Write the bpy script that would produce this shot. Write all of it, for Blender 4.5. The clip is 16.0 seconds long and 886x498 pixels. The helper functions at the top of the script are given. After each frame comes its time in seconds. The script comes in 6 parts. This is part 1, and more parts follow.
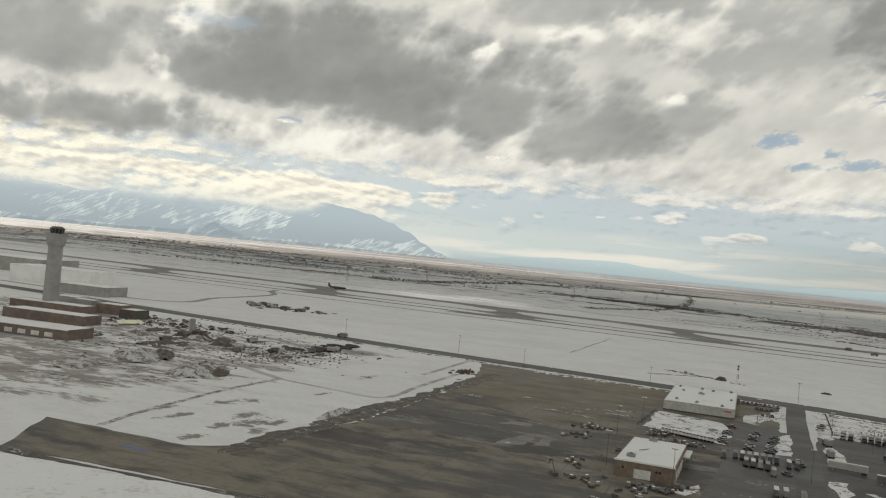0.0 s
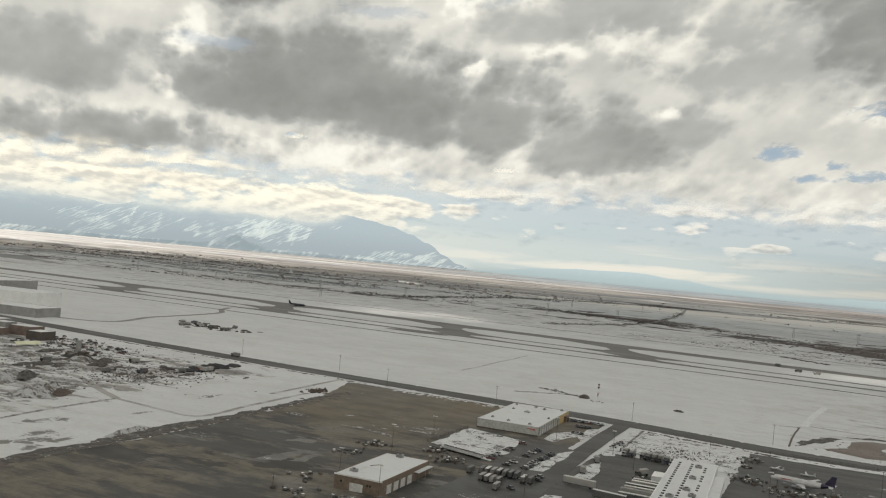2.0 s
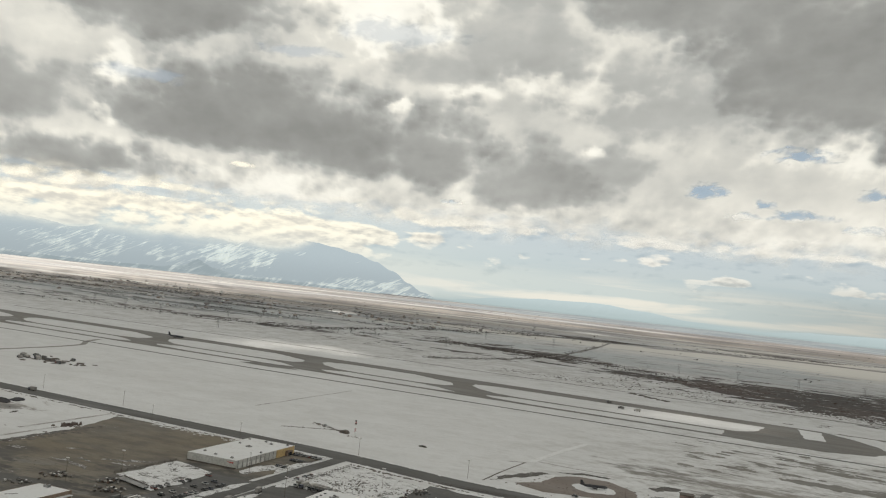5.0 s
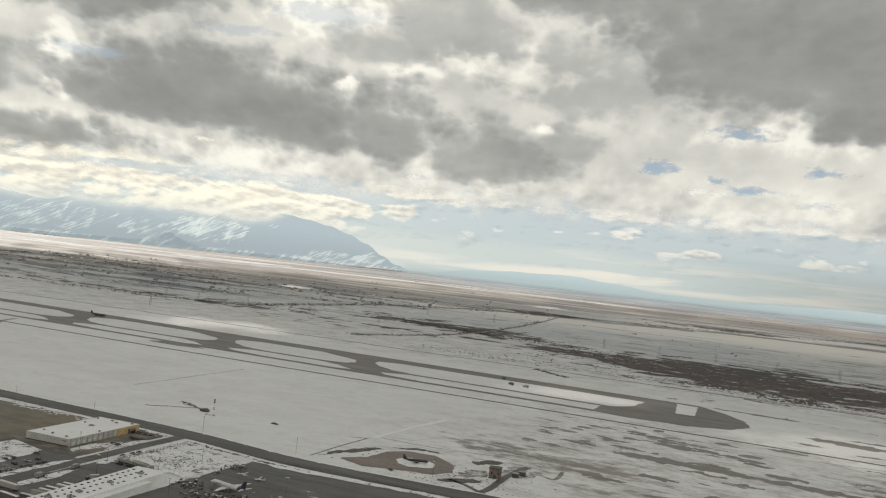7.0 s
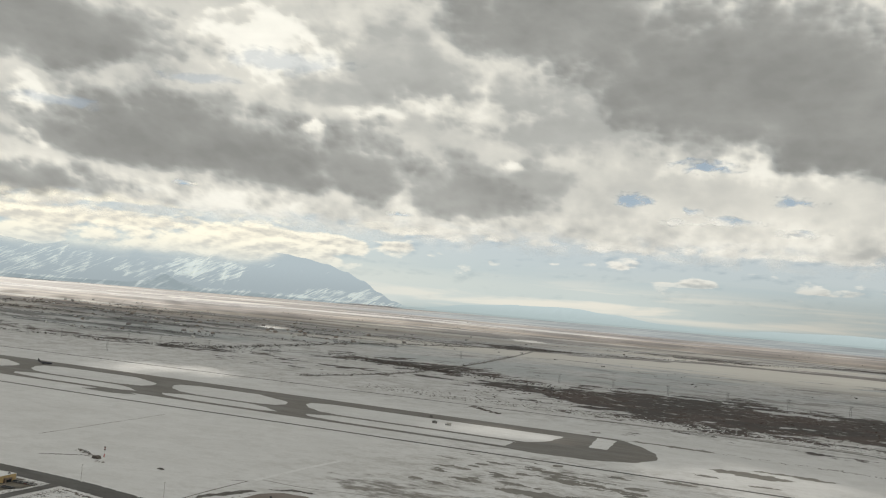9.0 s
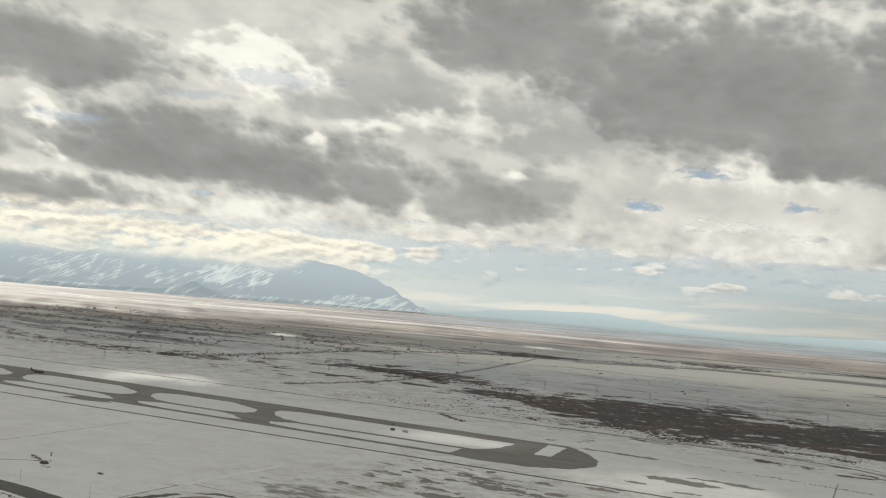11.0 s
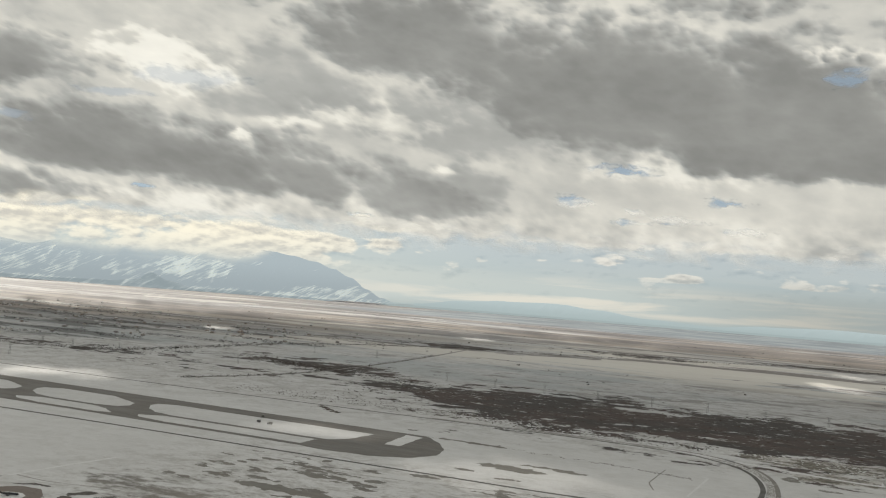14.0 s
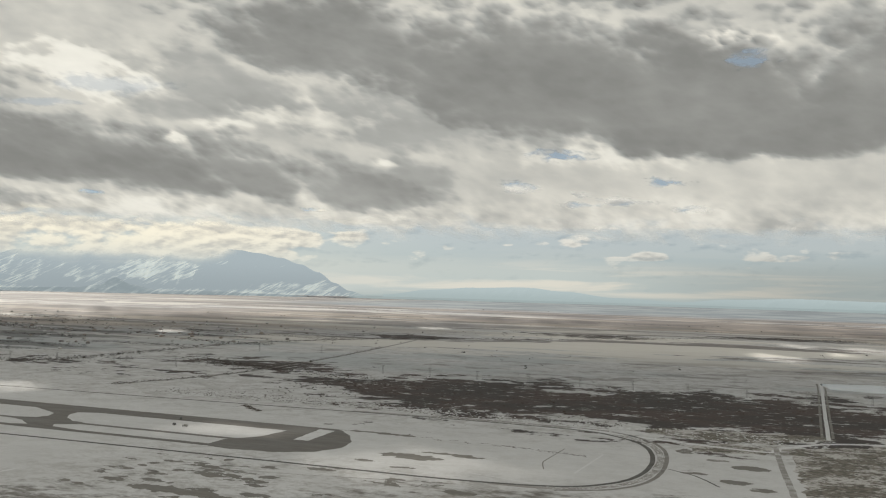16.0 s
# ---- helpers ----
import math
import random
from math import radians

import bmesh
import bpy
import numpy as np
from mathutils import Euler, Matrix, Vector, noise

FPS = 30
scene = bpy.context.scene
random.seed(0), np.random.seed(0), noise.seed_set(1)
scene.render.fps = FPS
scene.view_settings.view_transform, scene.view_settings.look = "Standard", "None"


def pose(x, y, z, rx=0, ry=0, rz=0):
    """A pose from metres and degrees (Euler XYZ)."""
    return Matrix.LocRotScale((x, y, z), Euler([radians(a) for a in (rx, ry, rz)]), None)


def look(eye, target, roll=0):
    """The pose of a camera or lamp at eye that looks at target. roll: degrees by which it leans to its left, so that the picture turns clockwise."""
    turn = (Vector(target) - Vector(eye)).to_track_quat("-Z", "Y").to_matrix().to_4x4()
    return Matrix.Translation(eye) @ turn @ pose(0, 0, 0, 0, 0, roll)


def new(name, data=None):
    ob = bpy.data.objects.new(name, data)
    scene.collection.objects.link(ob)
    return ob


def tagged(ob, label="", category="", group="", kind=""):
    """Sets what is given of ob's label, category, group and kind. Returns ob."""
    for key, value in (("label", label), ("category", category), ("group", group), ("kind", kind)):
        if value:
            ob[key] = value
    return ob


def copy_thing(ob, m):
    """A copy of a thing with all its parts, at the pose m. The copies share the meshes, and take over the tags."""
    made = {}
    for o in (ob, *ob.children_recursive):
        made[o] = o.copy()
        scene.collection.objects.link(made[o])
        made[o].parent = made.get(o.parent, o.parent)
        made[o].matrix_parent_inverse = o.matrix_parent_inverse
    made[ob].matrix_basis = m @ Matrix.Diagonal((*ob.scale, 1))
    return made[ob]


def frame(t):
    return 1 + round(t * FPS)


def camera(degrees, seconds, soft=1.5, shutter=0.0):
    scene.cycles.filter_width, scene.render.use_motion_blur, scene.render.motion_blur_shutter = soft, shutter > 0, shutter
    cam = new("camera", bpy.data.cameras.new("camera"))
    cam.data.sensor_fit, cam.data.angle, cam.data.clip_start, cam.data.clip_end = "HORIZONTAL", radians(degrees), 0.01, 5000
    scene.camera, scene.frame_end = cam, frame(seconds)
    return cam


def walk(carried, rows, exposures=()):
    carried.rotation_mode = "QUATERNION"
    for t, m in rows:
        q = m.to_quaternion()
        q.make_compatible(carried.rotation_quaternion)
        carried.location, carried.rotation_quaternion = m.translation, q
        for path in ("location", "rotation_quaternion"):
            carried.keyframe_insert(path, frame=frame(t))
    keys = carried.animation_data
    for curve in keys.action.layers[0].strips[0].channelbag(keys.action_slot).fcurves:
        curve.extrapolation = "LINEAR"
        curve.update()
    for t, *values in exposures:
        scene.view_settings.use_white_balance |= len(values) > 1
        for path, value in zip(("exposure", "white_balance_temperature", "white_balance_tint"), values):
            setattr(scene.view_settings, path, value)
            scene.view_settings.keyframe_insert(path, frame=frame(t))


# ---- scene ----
cam = camera(53.6, 16.0, soft=1.15)
PATH = [
    (0, (0.561, -3.674, 18.494), (-0.236, -1.84, 18.506), 5.5),
    (0.5, (8.319, -2.852, 19.646), (7.524, -1.016, 19.635), 5.6),
    (1, (16.227, -2.703, 21.229), (15.435, -0.867, 21.214), 5.4),
    (1.5, (23.635, -1.646, 22.468), (22.792, 0.167, 22.467), 5.2),
    (2, (31.078, -0.933, 23.864), (30.225, 0.875, 23.896), 5.3),
    (2.5, (38.845, 0.284, 25.174), (37.994, 2.092, 25.235), 5.5),
    (3, (46.066, 1.274, 26.358), (45.224, 3.087, 26.436), 5.6),
    (3.5, (53.237, 2.273, 27.584), (52.411, 4.092, 27.688), 6),
    (6, (91.458, 1.213, 35.451), (90.677, 3.052, 35.539), 6.2),
    (6.5, (98.959, 1.116, 37.167), (98.196, 2.964, 37.227), 6.2),
    (7, (106.233, 1.755, 38.308), (105.48, 3.607, 38.35), 6.2),
    (7.5, (113.806, 2.036, 39.732), (113.066, 3.893, 39.769), 6),
    (8, (121.319, 2.456, 41.086), (120.579, 4.314, 41.135), 5.9),
    (8.5, (128.394, 3.509, 42.343), (127.651, 5.364, 42.423), 5.6),
    (9, (135.621, 4.537, 43.351), (134.859, 6.383, 43.471), 4.8),
    (11.5, (173.422, 2.797, 49.058), (172.59, 4.611, 49.182), 4.7),
    (12, (180.48, 4.388, 49.78), (179.676, 6.215, 49.892), 5.1),
    (12.5, (187.501, 4.332, 51.099), (186.717, 6.168, 51.197), 5.1),
    (13, (195.026, 4.367, 52.0), (194.263, 6.213, 52.1), 4.9),
    (13.5, (202.241, 4.73, 52.966), (201.487, 6.579, 53.071), 4.7),
    (14, (209.217, 5.17, 53.809), (208.455, 7.016, 53.919), 4.5),
    (14.5, (216.084, 5.695, 54.92), (215.314, 7.537, 55.033), 3.8),
    (15, (223.064, 6.317, 55.704), (222.298, 8.161, 55.811), 2.8),
    (15.5, (230.218, 5.981, 56.567), (229.486, 7.839, 56.66), 2.2),
    (16, (237.561, 6.464, 57.322), (236.861, 8.335, 57.409), 1.5),
]

# Built at about a quarter of life size, so that plain, mountains and cloud deck fit inside the lens's five-kilometre reach.
# x runs along the runway, y away from the flight line, z up.
walk(cam, [(t, look(eye, target, roll)) for t, eye, target, roll in PATH], exposures=((0.0, 0.16, 6750, 8), (2.5, 0.23, 6750, 8), (7.4, 0.22, 6750, 8), (8.1, 0.10, 6750, 8), (9.0, 0.17, 6750, 8), (12.0, 0.15, 6750, 8), (16.0, -0.01, 6750, 8)))

# ---- world and sun ----
SUN_AZ, SUN_EL = -57.0, 27.0
world = bpy.data.worlds.new("sky")
scene.world = world
world.use_nodes = True
wn = world.node_tree
sky = wn.nodes.new("ShaderNodeTexSky")
sky.sky_type, sky.sun_disc = "NISHITA", False
sky.sun_elevation, sky.sun_rotation = radians(SUN_EL), radians(SUN_AZ)
sky.altitude, sky.air_density, sky.dust_density, sky.ozone_density = 1300, 0.9, 0.2, 3.0
wn.nodes["Background"].inputs[1].default_value = 0.085
cool = wn.nodes.new("ShaderNodeMix")
cool.data_type, cool.blend_type = "RGBA", "MULTIPLY"
cool.inputs[0].default_value, cool.inputs[7].default_value = 1.0, (0.92, 0.98, 1.10, 1)
wn.links.new(sky.outputs[0], cool.inputs[6])
haze = wn.nodes.new("ShaderNodeMix")
haze.data_type = "RGBA"
haze.inputs[0].default_value, haze.inputs[7].default_value = 0.72, (3.7, 4.4, 4.75, 1)
wn.links.new(cool.outputs[2], haze.inputs[6])
wn.links.new(haze.outputs[2], wn.nodes["Background"].inputs[0])

sun_data = bpy.data.lights.new("sun", "SUN")
sun_data.energy, sun_data.angle, sun_data.color = 5.0, radians(1.0), (1.0, 0.945, 0.875)
sun = new("sun", sun_data)
sun_way = Vector((math.sin(radians(SUN_AZ)) * math.cos(radians(SUN_EL)), math.cos(radians(SUN_AZ)) * math.cos(radians(SUN_EL)), math.sin(radians(SUN_EL))))
sun.matrix_world = look(sun_way * 3000, (0, 0, 0))


# ---- materials ----
class Nodes:
    """Short hand for building a node material out of expressions."""

    def __init__(self, name):
        self.mat = bpy.data.materials.new(name)
        self.mat.use_nodes = True
        self.tree = self.mat.node_tree
        self.bsdf = self.tree.nodes["Principled BSDF"]
        self.out = self.tree.nodes["Material Output"]
        self.geo = self.tree.nodes.new("ShaderNodeNewGeometry")
        sep = self.tree.nodes.new("ShaderNodeSeparateXYZ")
        self.tree.links.new(self.geo.outputs["Position"], sep.inputs[0])
        self.x, self.y, self.z = sep.outputs[0], sep.outputs[1], sep.outputs[2]

    def put(self, socket, value):
        if isinstance(value, bpy.types.NodeSocket):
            self.tree.links.new(value, socket)
        elif isinstance(value, (tuple, list)):
            socket.default_value = (*value, 1.0) if len(value) == 3 and len(socket.default_value) == 4 else value
        else:
            socket.default_value = value

    def m(self, op, a, b=0.0, c=0.0, clamp=False):
        n = self.tree.nodes.new("ShaderNodeMath")
        n.operation, n.use_clamp = op, clamp
        for k, v in enumerate((a, b, c)):
            self.put(n.inputs[k], v)
        return n.outputs[0]

    def add(self, a, b):
        return self.m("ADD", a, b)

    def mul(self, a, b):
        return self.m("MULTIPLY", a, b)

    def step(self, v, lo, hi, out_lo=0.0, out_hi=1.0):
        n = self.tree.nodes.new("ShaderNodeMapRange")
        n.interpolation_type = "SMOOTHSTEP"
        for k, w in enumerate((v, lo, hi, out_lo, out_hi)):
            self.put(n.inputs[k], w)
        return n.outputs[0]

    def noise(self, scale, detail=6.0, rough=0.6, stretch=(1, 1, 1), shift=(0, 0, 0), warp=0.0, local=False):
        n = self.tree.nodes.new("ShaderNodeTexNoise")
        mp = self.tree.nodes.new("ShaderNodeMapping")
        src = self.geo.outputs["Position"]
        if local:
            src = self.tree.nodes.new("ShaderNodeTexCoord").outputs["Object"]
        self.tree.links.new(src, mp.inputs[0])
        mp.inputs["Scale"].default_value = stretch
        mp.inputs["Location"].default_value = shift
        self.tree.links.new(mp.outputs[0], n.inputs["Vector"])
        n.inputs["Scale"].default_value, n.inputs["Detail"].default_value = scale, detail
        n.inputs["Roughness"].default_value, n.inputs["Distortion"].default_value = rough, warp
        return n.outputs[0]

    def mix(self, f, a, b):
        n = self.tree.nodes.new("ShaderNodeMix")
        n.data_type = "RGBA"
        self.put(n.inputs[0], f)
        self.put(n.inputs[6], a)
        self.put(n.inputs[7], b)
        return n.outputs[2]

    def band(self, v, lo, hi, soft):
        return self.mul(self.step(v, lo - soft, lo + soft), self.step(v, hi - soft, hi + soft, 1.0, 0.0))

    def spot(self, cx, cy, rx, ry):
        """1 at the middle of an ellipse, 0 on its rim, less than 0 outside."""
        dx = self.mul(self.add(self.x, -cx), 1.0 / rx)
        dy = self.mul(self.add(self.y, -cy), 1.0 / ry)
        return self.m("SUBTRACT", 1.0, self.m("SQRT", self.add(self.mul(dx, dx), self.mul(dy, dy))))

    def random(self):
        return self.tree.nodes.new("ShaderNodeObjectInfo").outputs["Random"]

    def island(self):
        return self.geo.outputs["Random Per Island"]

    def bump(self, height, strength=0.3, distance=0.05):
        n = self.tree.nodes.new("ShaderNodeBump")
        n.inputs["Strength"].default_value, n.inputs["Distance"].default_value = strength, distance
        self.tree.links.new(height, n.inputs["Height"])
        self.tree.links.new(n.outputs[0], self.bsdf.inputs["Normal"])

    def done(self, color, rough=0.8, metal=0.0):
        self.put(self.bsdf.inputs["Base Color"], color)
        self.put(self.bsdf.inputs["Roughness"], rough)
        self.put(self.bsdf.inputs["Metallic"], metal)
        return self.mat


SNOW, SLUSH, EARTH, STRAW, REED = (0.582, 0.59, 0.602), (0.405, 0.408, 0.412), (0.11, 0.10, 0.088), (0.21, 0.19, 0.16), (0.032, 0.026, 0.024)


def plain(name, color, rough=0.7, metal=0.0, wear=0.25, scale=3.0):
    """A painted or bare surface with grime at two scales."""
    n = Nodes(name)
    f = n.add(n.mul(n.noise(scale, 5), 0.6), n.mul(n.noise(scale * 0.15, 3), 0.4))
    dark = tuple(c * (1 - wear) for c in color)
    light = tuple(min(1.0, c * (1 + wear * 0.5)) for c in color)
    col = n.mix(n.step(f, 0.35, 0.65), dark, light)
    n.bump(n.noise(scale * 4, 3), 0.15, 0.01)
    return n.done(col, rough, metal)


def varied(name, colors, rough=0.6, metal=0.0, island=False):
    """One material for a kind of thing whose pieces differ in colour by chance."""
    n = Nodes(name)
    ramp = n.tree.nodes.new("ShaderNodeValToRGB")
    ramp.color_ramp.interpolation = "CONSTANT"
    el = ramp.color_ramp.elements
    while len(el) < len(colors):
        el.new(0.5)
    for k, c in enumerate(colors):
        el[k].position, el[k].color = k / len(colors), (*c, 1)
    n.tree.links.new(n.island() if island else n.random(), ramp.inputs[0])
    col = n.mix(n.step(n.noise(4.0, 4), 0.4, 0.7, 0.0, 0.25), ramp.outputs[0], (0.2, 0.19, 0.18))
    return n.done(col, rough, metal)


def ground_material():
    n = Nodes("snowy_ground")
    big = n.noise(0.0045, 5, 0.6)
    mid = n.noise(0.03, 7, 0.62, (0.5, 1, 1))
    fine = n.noise(0.22, 6, 0.7, (0.6, 1, 1))
    grain = n.noise(1.6, 4, 0.7)
    mixed = n.add(n.mul(mid, 0.62), n.mul(fine, 0.38))
    # how bare each part of the plain is
    airfield = n.step(n.y, 364, 376, 1.0, 0.0)
    level = n.add(n.mul(airfield, -0.105), n.mul(n.step(n.y, 366, 380), -0.06))
    level = n.add(level, n.mul(n.band(n.y, 152, 262, 14), n.mul(n.step(n.x, 6, 62), 0.135)))
    level = n.add(level, n.mul(n.band(n.y, 325, 366, 8), n.mul(n.step(n.x, 60, 110), 0.06)))
    level = n.add(level, n.mul(n.mul(n.step(n.x, -66, -74), n.band(n.y, 74, 140, 9)), 0.04))
    site = n.mul(n.step(n.x, -56, -74, 0.0, 1.0), n.band(n.y, 58, 140, 10))
    dirt = n.add(n.mul(n.noise(0.16, 8, 0.72, (0.45, 1, 1), (3, 9, 0), 0.6), 0.6), n.mul(n.noise(0.6, 6, 0.7, (0.5, 1, 1)), 0.4))
    site = n.step(n.add(dirt, n.mul(n.add(site, -1.0), 0.16)), 0.47, 0.525)
    level = n.add(level, n.mul(n.mul(n.step(n.x, -46, -52), n.band(n.y, 40, 100, 7)), 0.075))
    level = n.add(level, n.mul(n.step(n.y, 142, 137), n.mul(n.step(n.x, -50, -45), 0.10)))
    level = n.add(level, n.mul(n.mul(n.step(n.x, 203, 215), n.step(n.y, 400, 370)), 0.085))
    bare = n.step(n.add(mixed, level), 0.53, 0.62)
    # reed beds beyond the airfield
    reed_noise = n.add(n.mul(n.noise(0.013, 8, 0.66, (0.75, 1, 1), (3, 1, 0)), 2.4), -1.2)
    half = n.mul(n.step(n.x, -70, 90), n.step(n.x, 300, 262, 0.45, 1.0))
    reach = n.m("SUBTRACT", 1.0, n.mul(n.m("ABSOLUTE", n.add(n.y, n.add(-466, n.mul(n.x, 0.03)))), 1 / 100))
    reed = n.add(n.add(reach, -1.0), n.mul(half, 0.84))
    upper = n.add(n.spot(-118, 548, 105, 48), -0.3)
    side = n.add(n.spot(420, 560, 150, 130), -0.45)
    creek = n.m("MAXIMUM", n.spot(-150, 930, 90, 60), n.m("MAXIMUM", n.spot(20, 1120, 150, 55), n.spot(260, 1250, 170, 60)))
    reed = n.m("MAXIMUM", n.m("MAXIMUM", reed, upper), n.m("MAXIMUM", side, n.add(creek, -0.35)))
    reed_fine = n.add(n.noise(0.06, 8, 0.70, (0.7, 1, 1), (1, 8, 0)), -0.5)
    reed = n.step(n.add(n.add(reed, reed_noise), n.mul(reed_fine, 3.7)), 0.02, 0.16)
    # far bands of salt grass, mud and open snow
    far = n.step(n.y, 640, 900)
    far_noise = n.add(n.mul(n.noise(0.0026, 7, 0.62, (0.75, 1, 1), (9, 4, 0), 0.6), 0.62), n.mul(n.noise(0.011, 6, 0.65, (0.6, 1, 1)), 0.38))
    far_bare = n.mul(far, n.step(far_noise, 0.565, 0.585))
    far_dark = n.mul(n.step(n.y, 1250, 1450), n.step(n.noise(0.0045, 8, 0.66, (0.3, 1, 1), (2, 7, 0), 0.6), 0.52, 0.545))
    # long streaks on the flats, hedges and gardens round the far town
    long_dark = n.mul(n.step(n.y, 600, 820), n.step(n.noise(0.008, 8, 0.68, (0.3, 1, 1), (4, 1, 0), 0.5), 0.545, 0.56))
    long_pale = n.mul(n.step(n.y, 640, 840), n.step(n.noise(0.0085, 7, 0.62, (0.3, 1, 1), (1, 13, 0), 0.5), 0.50, 0.52))
    flats = n.mul(n.band(n.y, 530, 1100, 40), n.step(n.noise(0.035, 8, 0.72, (0.6, 1, 1), (8, 3, 0)), n.step(n.x, -40, 120, 0.57, 0.535), n.step(n.x, -40, 120, 0.60, 0.56)))
    away = n.m("SQRT", n.add(n.mul(n.add(n.x, -120), n.add(n.x, -120)), n.mul(n.y, n.y)))
    town = n.mul(n.mul(n.step(n.add(n.x, n.mul(n.y, 0.2)), -130, -220), n.band(n.add(away, n.mul(big, 160)), 780, 1200, 40)), n.step(n.noise(0.016, 8, 0.68, (0.5, 1.2, 1), (3, 3, 0)), 0.51, 0.53))
    straw = n.step(n.noise(0.012, 5), 0.45, 0.6)
    earth = n.mix(straw, EARTH, STRAW)
    snow = n.mix(n.step(n.add(n.mul(grain, 0.5), n.mul(fine, 0.5)), 0.4, 0.62, 0.0, 0.35), SNOW, SLUSH)
    drift = n.add(n.mul(n.noise(0.013, 5, 0.55, (0.6, 1, 1), (6, 2, 0)), 0.6), n.mul(n.noise(0.06, 5, 0.6, (0.8, 1, 1)), 0.4))
    snow = n.mix(n.step(drift, 0.38, 0.62, 0.0, 0.42), snow, (0.455, 0.458, 0.462))
    smudge = n.add(n.mul(n.noise(0.10, 8, 0.72, (0.8, 1, 1), (11, 3, 0), 0.4), 0.6), n.mul(n.noise(0.55, 6, 0.72, (0.7, 1, 1)), 0.4))
    worn = n.m("MAXIMUM", n.mul(n.step(n.x, 5, 60), n.band(n.y, 150, 265, 14)), n.step(n.y, 322, 372))
    snow = n.mix(n.mul(n.step(smudge, 0.46, 0.60), n.add(n.mul(worn, 0.50), 0.16)), snow, (0.26, 0.25, 0.24))
    meadow = n.mul(n.mul(n.step(n.y, 368, 410), n.step(n.y, 720, 560, 0.35, 1.0)), n.step(n.add(n.mul(n.noise(0.045, 8, 0.68, (0.7, 1, 1), (2, 2, 0)), 0.6), n.mul(fine, 0.4)), 0.49, 0.58, 0.04, 0.42))
    snow = n.mix(meadow, snow, (0.305, 0.30, 0.292))
    ice = n.mul(n.band(n.y, 540, 860, 60), n.step(n.noise(0.011, 4, 0.5, (0.6, 1, 1), (5, 5, 0)), 0.45, 0.58))
    snow = n.mix(n.mul(ice, 0.6), snow, (0.35, 0.385, 0.405))
    col = n.mix(n.mul(bare, 0.85), snow, earth)
    col = n.mix(n.mul(far_bare, 0.85), col, n.mix(n.step(big, 0.45, 0.6), (0.20, 0.165, 0.15), (0.34, 0.28, 0.235)))
    col = n.mix(n.mul(far_dark, 0.85), col, (0.085, 0.068, 0.07))
    col = n.mix(n.mul(flats, 0.6), col, (0.17, 0.155, 0.145))
    col = n.mix(n.mul(long_dark, 0.8), col, (0.12, 0.10, 0.095))
    col = n.mix(n.mul(long_pale, 0.9), col, (0.62, 0.60, 0.565))
    col = n.mix(n.mul(town, 0.72), col, (0.085, 0.085, 0.085))
    distance = n.mul(n.step(n.add(n.y, n.mul(n.m("MINIMUM", n.x, 0.0), -0.75)), 950, 1450), n.step(n.noise(0.0045, 8, 0.66, (0.2, 1, 1), (7, 2, 0), 0.5), 0.43, 0.50, 0.28, 0.92))
    col = n.mix(distance, col, n.mix(n.step(n.noise(0.009, 6, 0.6, (0.3, 1, 1)), 0.42, 0.6), (0.13, 0.115, 0.113), (0.33, 0.285, 0.245)))
    belt = n.mul(n.step(n.y, 900, 1200), n.noise(0.0017, 7, 0.62, (0.35, 1, 1), (3, 8, 0), 0.7))
    col = n.mix(n.step(belt, 0.50, 0.54, 0.0, 0.6), col, (0.16, 0.14, 0.136))
    col = n.mix(n.step(belt, 0.585, 0.61, 0.0, 0.8), col, (0.56, 0.53, 0.48))
    lake = n.mul(n.step(n.add(n.y, n.mul(n.noise(0.003, 5, 0.6), 500)), 2350, 2650), n.step(n.x, -1350, -900))
    col = n.mix(lake, col, n.mix(n.step(big, 0.4, 0.6), (0.20, 0.225, 0.24), (0.30, 0.33, 0.34)))
    col = n.mix(n.mul(site, 0.8), col, n.mix(n.step(fine, 0.4, 0.6), (0.07, 0.062, 0.055), (0.20, 0.18, 0.165)))
    # melted places on the empty plot
    thaw = n.spot(-58.4, 76.6, 1.3, 3.0)
    for px, py, rx, ry in ((-57.2, 79.2, 1.2, 2.2), (-52.5, 72.0, 1.1, 3.0), (-50.2, 69.6, 1.5, 3.0), (-51.2, 66.6, 1.0, 2.4), (-57.0, 66.4, 0.8, 3.0), (-50.2, 60.6, 1.0, 2.0), (-48.6, 71.5, 1.0, 2.4), (-60.4, 69.0, 0.8, 2.6), (-47.6, 66.6, 1.2, 2.6), (-54.4, 90.0, 0.7, 2.0), (-57.5, 108, 1.0, 3.4)):
        thaw = n.m("MAXIMUM", thaw, n.spot(px, py, rx, ry))
    thaw = n.step(n.add(thaw, n.mul(n.add(n.noise(0.7, 8, 0.74, (0.7, 1, 1), (2, 6, 0), 0.8), -0.5), 5.0)), 0.25, 0.6)
    thaw = n.mul(thaw, n.mul(n.band(n.x, -64, -46, 2), n.band(n.y, 56, 112, 4)))
    col = n.mix(n.mul(thaw, 0.85), col, (0.105, 0.10, 0.088))
    reed_col = n.mix(n.step(n.noise(0.03, 7, 0.65, (0.6, 1, 1)), 0.42, 0.60), REED, (0.055, 0.036, 0.031))
    col = n.mix(n.mul(reed, n.mul(n.step(fine, 0.30, 0.42), n.step(n.noise(0.09, 7, 0.7, (0.75, 1, 1), (6, 6, 0)), 0.35, 0.41))), col, reed_col)
    # smoother patches added for extra sheen where sun falls through the cloud breaks
    wet = n.m("MAXIMUM", n.spot(-175, 352, 46, 20), n.spot(122, 262, 36, 24))
